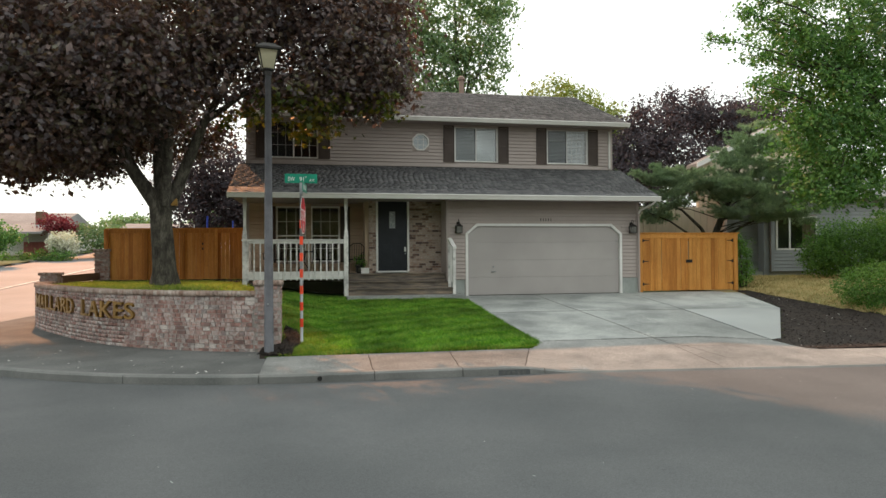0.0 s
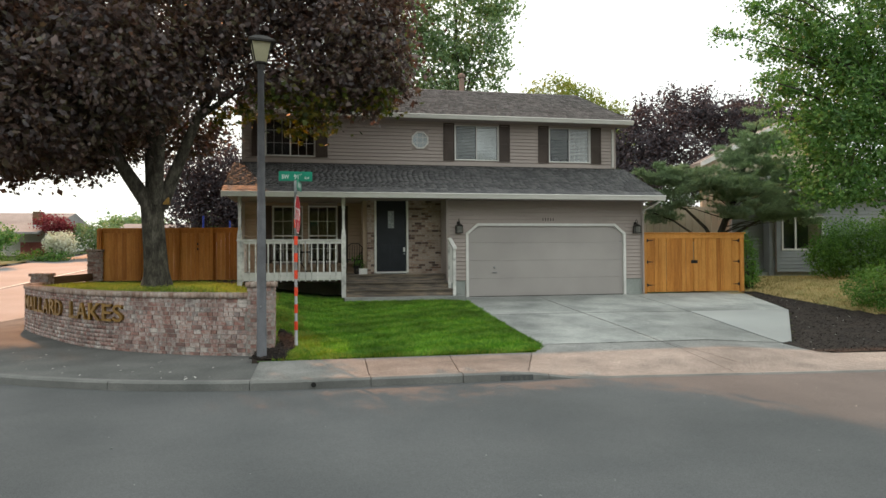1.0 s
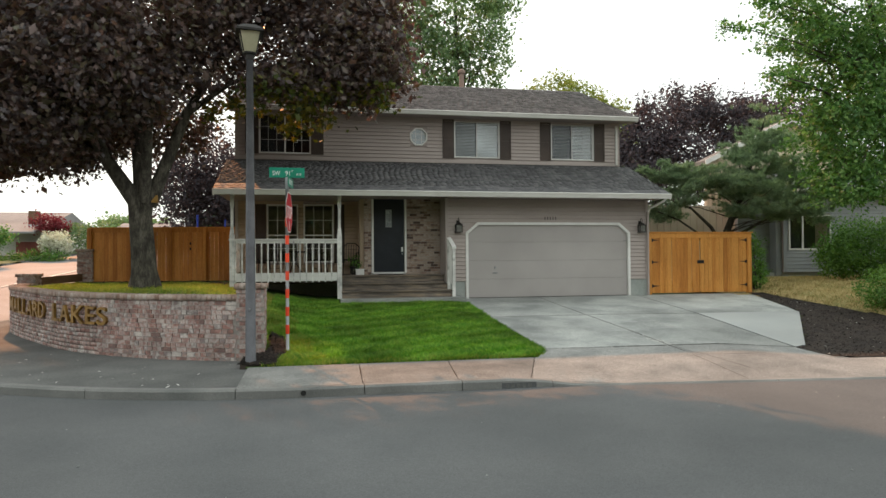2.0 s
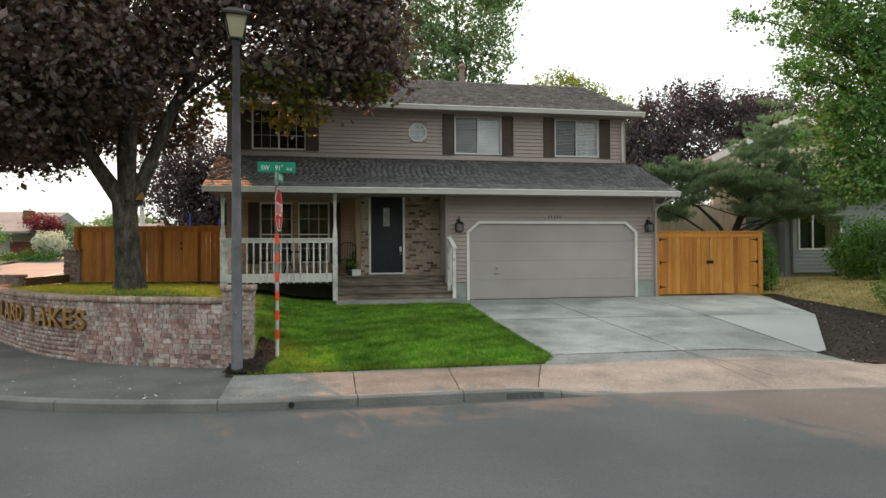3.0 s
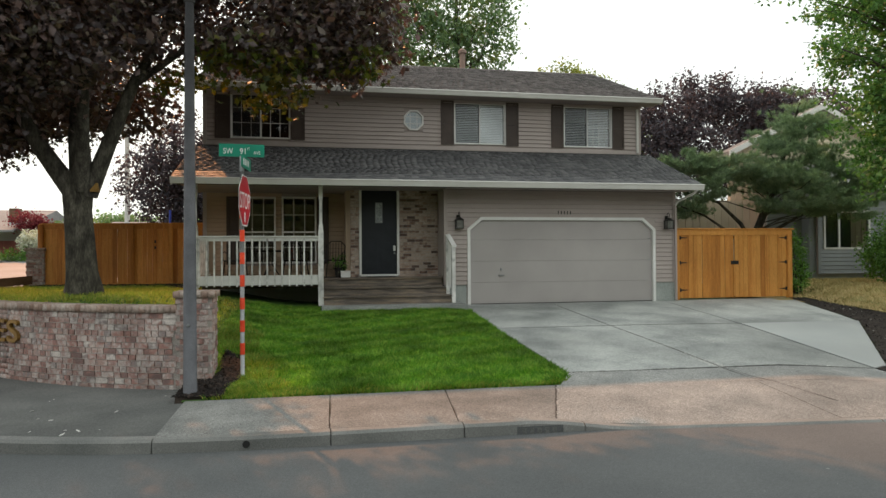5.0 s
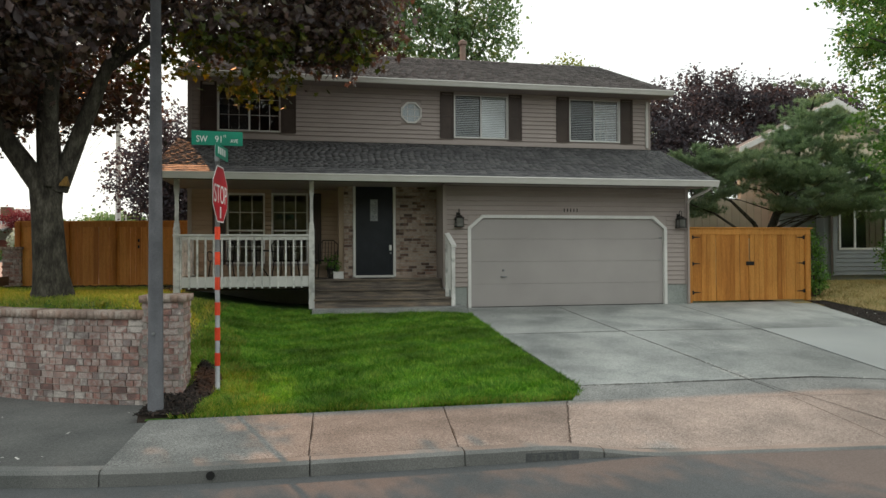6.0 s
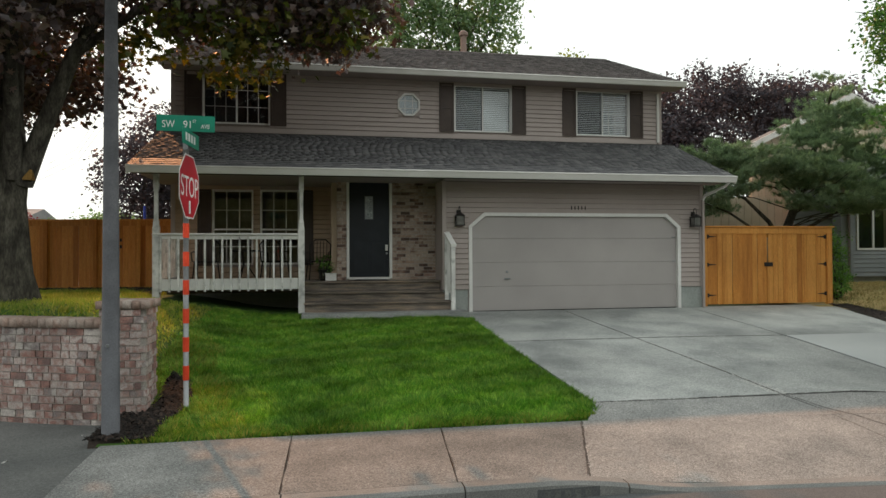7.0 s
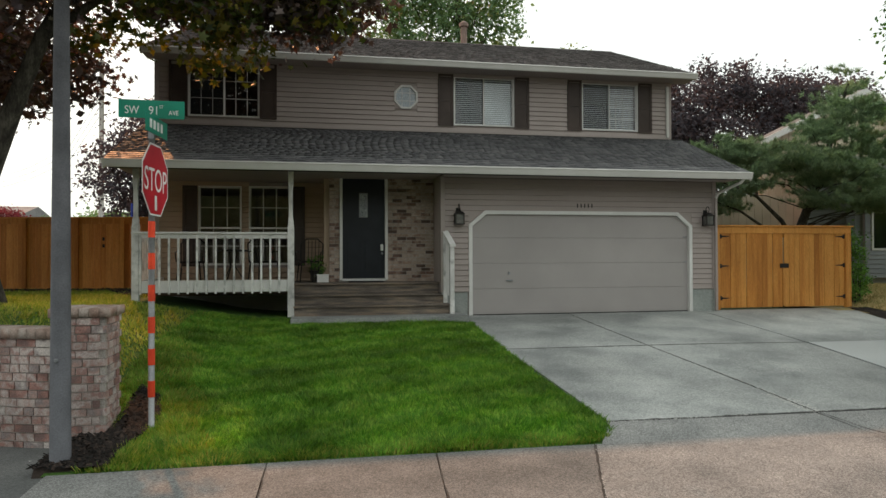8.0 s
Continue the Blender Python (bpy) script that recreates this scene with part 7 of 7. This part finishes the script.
shrub("pot_foliage", "green leaves of the porch pot plant", [(1.25, 20.75, 1.05, 0.2, 0.2, 0.2)], 22, 14, 0.05, 0.035, M["shrub_leaf"], 34)

# ---- the next house ----
nb = thing("neighbour_house", "blue-grey lap-sided house with a cream gable behind the pine", "house")
NY = 24.7
siding(nb, 18.72, 28.0, 0.45, 3.6, NY, [(18.93, 20.9, 1.35, 2.78)], M["nb_siding"], True, 0.15)
siding(nb, 17.0, 18.45, 0.45, 3.6, NY + 0.5, [], M["nb_siding"], True, 0.15)
plain_wall(nb, 18.45, 18.72, NY + 0.1, NY + 1.6, 0.1, 3.6, M["nb_siding"])
plain_wall(nb, 17.0, 28.0, NY + 0.2, NY + 0.9, 0.0, 0.45, M["foundation"], "foundation")
part("corner_board", bx(18.70, 18.80, NY - 0.035, NY - 0.016, 0.45, 3.6), M["nb_siding"], nb)
nw = part("window", frame_bar(bmesh.new(), 18.93, 20.9, NY + 0.01, 1.35, 2.78, 0.07, 0.06), M["white"], nb, "white framed window")
part("mullion", bx(19.55, 19.62, NY - 0.04, NY + 0.01, 1.42, 2.71), M["white"], nw)
p = part("pane", bx(19.0, 20.83, NY - 0.012, NY - 0.006, 1.42, 2.71), M["glass"], nw)
p.visible_shadow = False
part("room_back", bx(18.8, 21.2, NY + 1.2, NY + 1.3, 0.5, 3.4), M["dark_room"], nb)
part("eave_roof", prism(bmesh.new(), [(NY - 0.5, 3.55), (NY - 0.5, 3.68), (NY + 3.4, 5.0), (NY + 3.4, 4.85)], "x", 18.3, 28.4), M["far_roof"], nb)
part("gutter", bx(18.3, 28.4, NY - 0.58, NY - 0.5, 3.54, 3.69), M["gutter"], nb)
part("gable_wall", prism(bmesh.new(), [(17.5, 0.2), (26.8, 0.2), (26.8, 4.9), (21.6, 7.35), (17.5, 5.4)], "y", NY + 3.4, NY + 3.6), M["cream"], nb, "cream board gable wall")
for k in range(30):
    x = 17.75 + 0.3 * k
    top = 7.35 - abs(x - 21.6) * 0.465 - 0.1
    part("batten", bx(x, x + 0.035, NY + 3.375, NY + 3.4, 0.2, top), M["cream"], nb)
bm = bmesh.new()
prism(bm, [(17.2, 5.24), (17.2, 5.41), (21.6, 7.5), (28.0, 4.52), (28.0, 4.35), (21.6, 7.32)], "y", NY + 3.0, NY + 3.9)
part("gable_roof", bm, M["far_roof"], nb, "brown shingle gable roof")
bm = bmesh.new()
prism(bm, [(17.18, 5.2), (17.18, 5.43), (21.6, 7.52), (28.02, 4.54), (28.02, 4.32), (21.6, 7.28)], "y", NY + 2.96, NY + 2.995)
part("barge_board", bm, M["white"], nb, "white barge board")
part("wing_wall", bx(11.2, 18.4, 26.2, 26.35, 0.1, 3.25), M["cream"], nb)
for k in range(24):
    part("batten", bx(11.3 + 0.3 * k, 11.335 + 0.3 * k, 26.17, 26.197, 0.1, 3.24), M["cream"], nb)
bk = part("hose_bracket", bx(19.38, 19.46, NY - 0.12, NY - 0.02, 3.30, 3.44), M["black_metal"], nb)

# ---- beyond the fences ----
pole = thing("utility_pole", "weathered wooden utility pole with wires", "utility pole", (-9.9, 43, 0.3))
part("shaft", tube(bmesh.new(), [(0, 0, -0.3), (0, 0, 11.2)], [0.15, 0.11], 12), M["wood_pole"], pole, smooth=True)
bm = bmesh.new()
for k in range(3):
    tube(bm, [(0.1, 0, 9.6 - 0.5 * k)] + [(0.1 - t * 26, 4 + t * 40, 9.6 - 0.5 * k - 4 * t * (1 - t)) for t in (0.25, 0.5, 0.75, 1.0)], [0.012] * 5, 5)
part("wires", bm, M["black_metal"], pole)
tramp = thing("trampoline", "trampoline with dark safety net and blue-capped poles behind the fence", "trampoline", (-4.2, 30.0, 0.3))
for k in range(6):
    a = k * math.pi / 3 + 0.35
    part("pole", tube(bmesh.new(), [(1.7 * math.cos(a), 1.7 * math.sin(a), 0), (1.7 * math.cos(a), 1.7 * math.sin(a), 2.4)], [0.018, 0.018], 8), M["sign_white"], tramp)
    if k % 3 == 1:
        part("pole_sleeve", tube(bmesh.new(), [(1.7 * math.cos(a), 1.7 * math.sin(a), 2.1), (1.7 * math.cos(a), 1.7 * math.sin(a), 2.6)], [0.04, 0.04], 8), M["blue_plastic"], tramp)
bm = bmesh.new()
lathe(bm, [(1.75, 0.85), (1.75, 0.92), (1.5, 0.93)], 24)
part("bed", bm, M["tyre_black"], tramp)


def far_house(x0, x1, y0, y1, zb, zw, zr, label, axis_="x"):
    t = thing("far_house", label, "house", group="houses across the side street")
    part("wall", bx(x0, x1, y0, y1, zb - 0.5, zw), M["pale_wall"], t)
    if axis_ == "x":
        ym = (y0 + y1) / 2
        part("roof", prism(bmesh.new(), [(y0 - 0.5, zw - 0.1), (y0 - 0.5, zw + 0.05), (ym, zr), (y1 + 0.5, zw + 0.05), (y1 + 0.5, zw - 0.1)], "x", x0 - 0.4, x1 + 0.4), M["far_roof"], t)
    else:
        xm = (x0 + x1) / 2
        part("gable", prism(bmesh.new(), [(x0, zw), (x1, zw), (xm, zr - 0.2)], "y", y0, y0 + 0.2), M["pale_wall"], t)
        part("roof", prism(bmesh.new(), [(x0 - 0.5, zw - 0.15), (x0 - 0.5, zw), (xm, zr), (x1 + 0.5, zw), (x1 + 0.5, zw - 0.15), (xm, zr - 0.18)], "y", y0 - 0.4, y1), M["far_roof"], t)
    for k in range(2):
        xx_ = x0 + (x1 - x0) * (0.25 + 0.45 * k)
        w = part("window", bx(xx_, xx_ + 1.3, y0 - 0.05, y0 + 0.02, zb + 1.0, zb + 2.1), M["white"], t)
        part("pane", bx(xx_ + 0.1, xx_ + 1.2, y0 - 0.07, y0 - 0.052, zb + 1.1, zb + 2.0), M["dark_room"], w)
    return t


far_house(-36, -23.0, 62, 74, 1.5, 3.8, 5.6, "pale single-storey house with a brown roof and brick chimney")
part("chimney", bx(-24.3, -23.6, 62.8, 63.5, 3.5, 5.4), M["brown_wood"], bpy.data.objects["far_house"], "square chimney")
part("porch_roof", prism(bmesh.new(), [(58.5, 3.3), (58.5, 3.45), (62, 4.2), (62, 4.0)], "x", -27.5, -22.2), M["far_roof"], bpy.data.objects["far_house"])
far_house(-23.0, -15.0, 82, 92, 2.2, 4.3, 5.6, "pale single-storey house further up the side street")
rf = thing("side_fence", "dull red board fence beside the far house", "fence")
board_run(rf, (-24.6, 61.2), (-21.8, 61.0), 1.5, 2.7, 0.3, M["red_fence"])
shrub("far_shrub", "white-flowering shrub on the far verge", [(-20.0, 57, 2.5, 1.05, 1.0, 0.8)], 90, 20, 0.2, 0.12, M["white_flower"], 41)
shrub("far_shrub", "red-leaved tree beside the far house", [(-21.6, 59.6, 4.2, 1.15, 1.1, 0.65), (-20.7, 59.8, 3.8, 0.8, 0.8, 0.5)], 110, 20, 0.22, 0.11, M["red_leaf"], 42)
shrub("far_shrub", "large clipped green shrub by the side street", [(-18.5, 60, 3.1, 2.1, 1.8, 1.2), (-17.4, 61, 2.8, 1.4, 1.6, 1.0)], 200, 20, 0.25, 0.12, M["far_leaf"], 43)
shrub("far_shrub", "round green garden tree in front of the far house", [(-21.8, 50, 2.8, 1.5, 1.6, 0.95), (-23.3, 50, 2.5, 1.4, 1.6, 0.9)], 220, 20, 0.22, 0.11, M["green_leaf"], 44)
shrub("far_shrub", "low green hedge along the far verge", [(-24.0, 55, 1.35, 2.5, 0.8, 0.5), (-20.5, 55.5, 1.4, 2.0, 0.8, 0.5), (-29, 54, 1.3, 2.4, 0.8, 0.6)], 220, 20, 0.16, 0.09, M["shrub_leaf"], 45)
shrub("far_shrub", "dark trimmed hedge behind the verge", [(-17.5, 66, 2.6, 3.0, 1.2, 1.0), (-14, 68, 2.6, 2.6, 1.2, 1.0)], 200, 20, 0.25, 0.13, M["shrub_leaf"], 46)
simple_tree("far_tree", "hazy broad green tree beyond the houses", (-28, 105, 2), 7.5, [(-28, 105, 6.4, 3.6, 3, 1.2), (-24.5, 105, 6.0, 2.6, 3, 1.1)], M["far_leaf"], 160, 20, 0.5, 0.26, 47)
simple_tree("far_tree", "hazy green tree up the side street", (-15.5, 96, 2.5), 7.0, [(-15.5, 96, 6.0, 2.4, 2.6, 1.5), (-12.2, 92, 6.0, 2.4, 2.6, 1.7)], M["far_leaf"], 180, 20, 0.45, 0.24, 48)

# an added plain backdrop, unseen behind the camera, blocks low sky light across the street
bm = bmesh.new()
rb_ = random.Random(8)
prev = None
for k in range(61):
    x = -75 + 2.5 * k
    hgt = 8.5 + 2.2 * math.sin(k * 0.9) + rb_.uniform(-1.2, 1.2)
    row = [bm.verts.new((x, -13 + rb_.uniform(-0.8, 0.8), -0.9)), bm.verts.new((x, -13.5 + rb_.uniform(-1, 1), hgt * 0.6)), bm.verts.new((x, -16, hgt)), bm.verts.new((x, -18, -0.9))]
    if prev:
        for j in range(3):
            bm.faces.new((prev[j], row[j], row[j + 1], prev[j + 1]))
    prev = row
tagged(part("backdrop", bm, M["hedge"], smooth=True), "plain dark green backdrop, added unseen to block low sky light", "backdrop", kind="structure")

# ---- pieces of walls and roofs ----
for c in LOW_SHINGLES:
    box_piece("shingle", c, M["shingle"], roof_low)
for c in WALL_LOOSE[:300]:
    box_piece("brick", c, M["brick"], brick_wall)
tagged(part("brickwork", boxes_mesh("brickwork", WALL_JOINED + WALL_LOOSE[300:]), M["bricks"], brick_wall, "weathered pink and grey bricks"), kind="stuff")
for owner, lst in ((pillar_near, PN), (pillar_far, PF), (pillar_mid, PM)):
    for c in lst:
        box_piece("brick", c, M["brick"], owner)
for c in ENTRY_BRICKS[:330]:
    box_piece("brick", c, M["pale_brick"], entry)
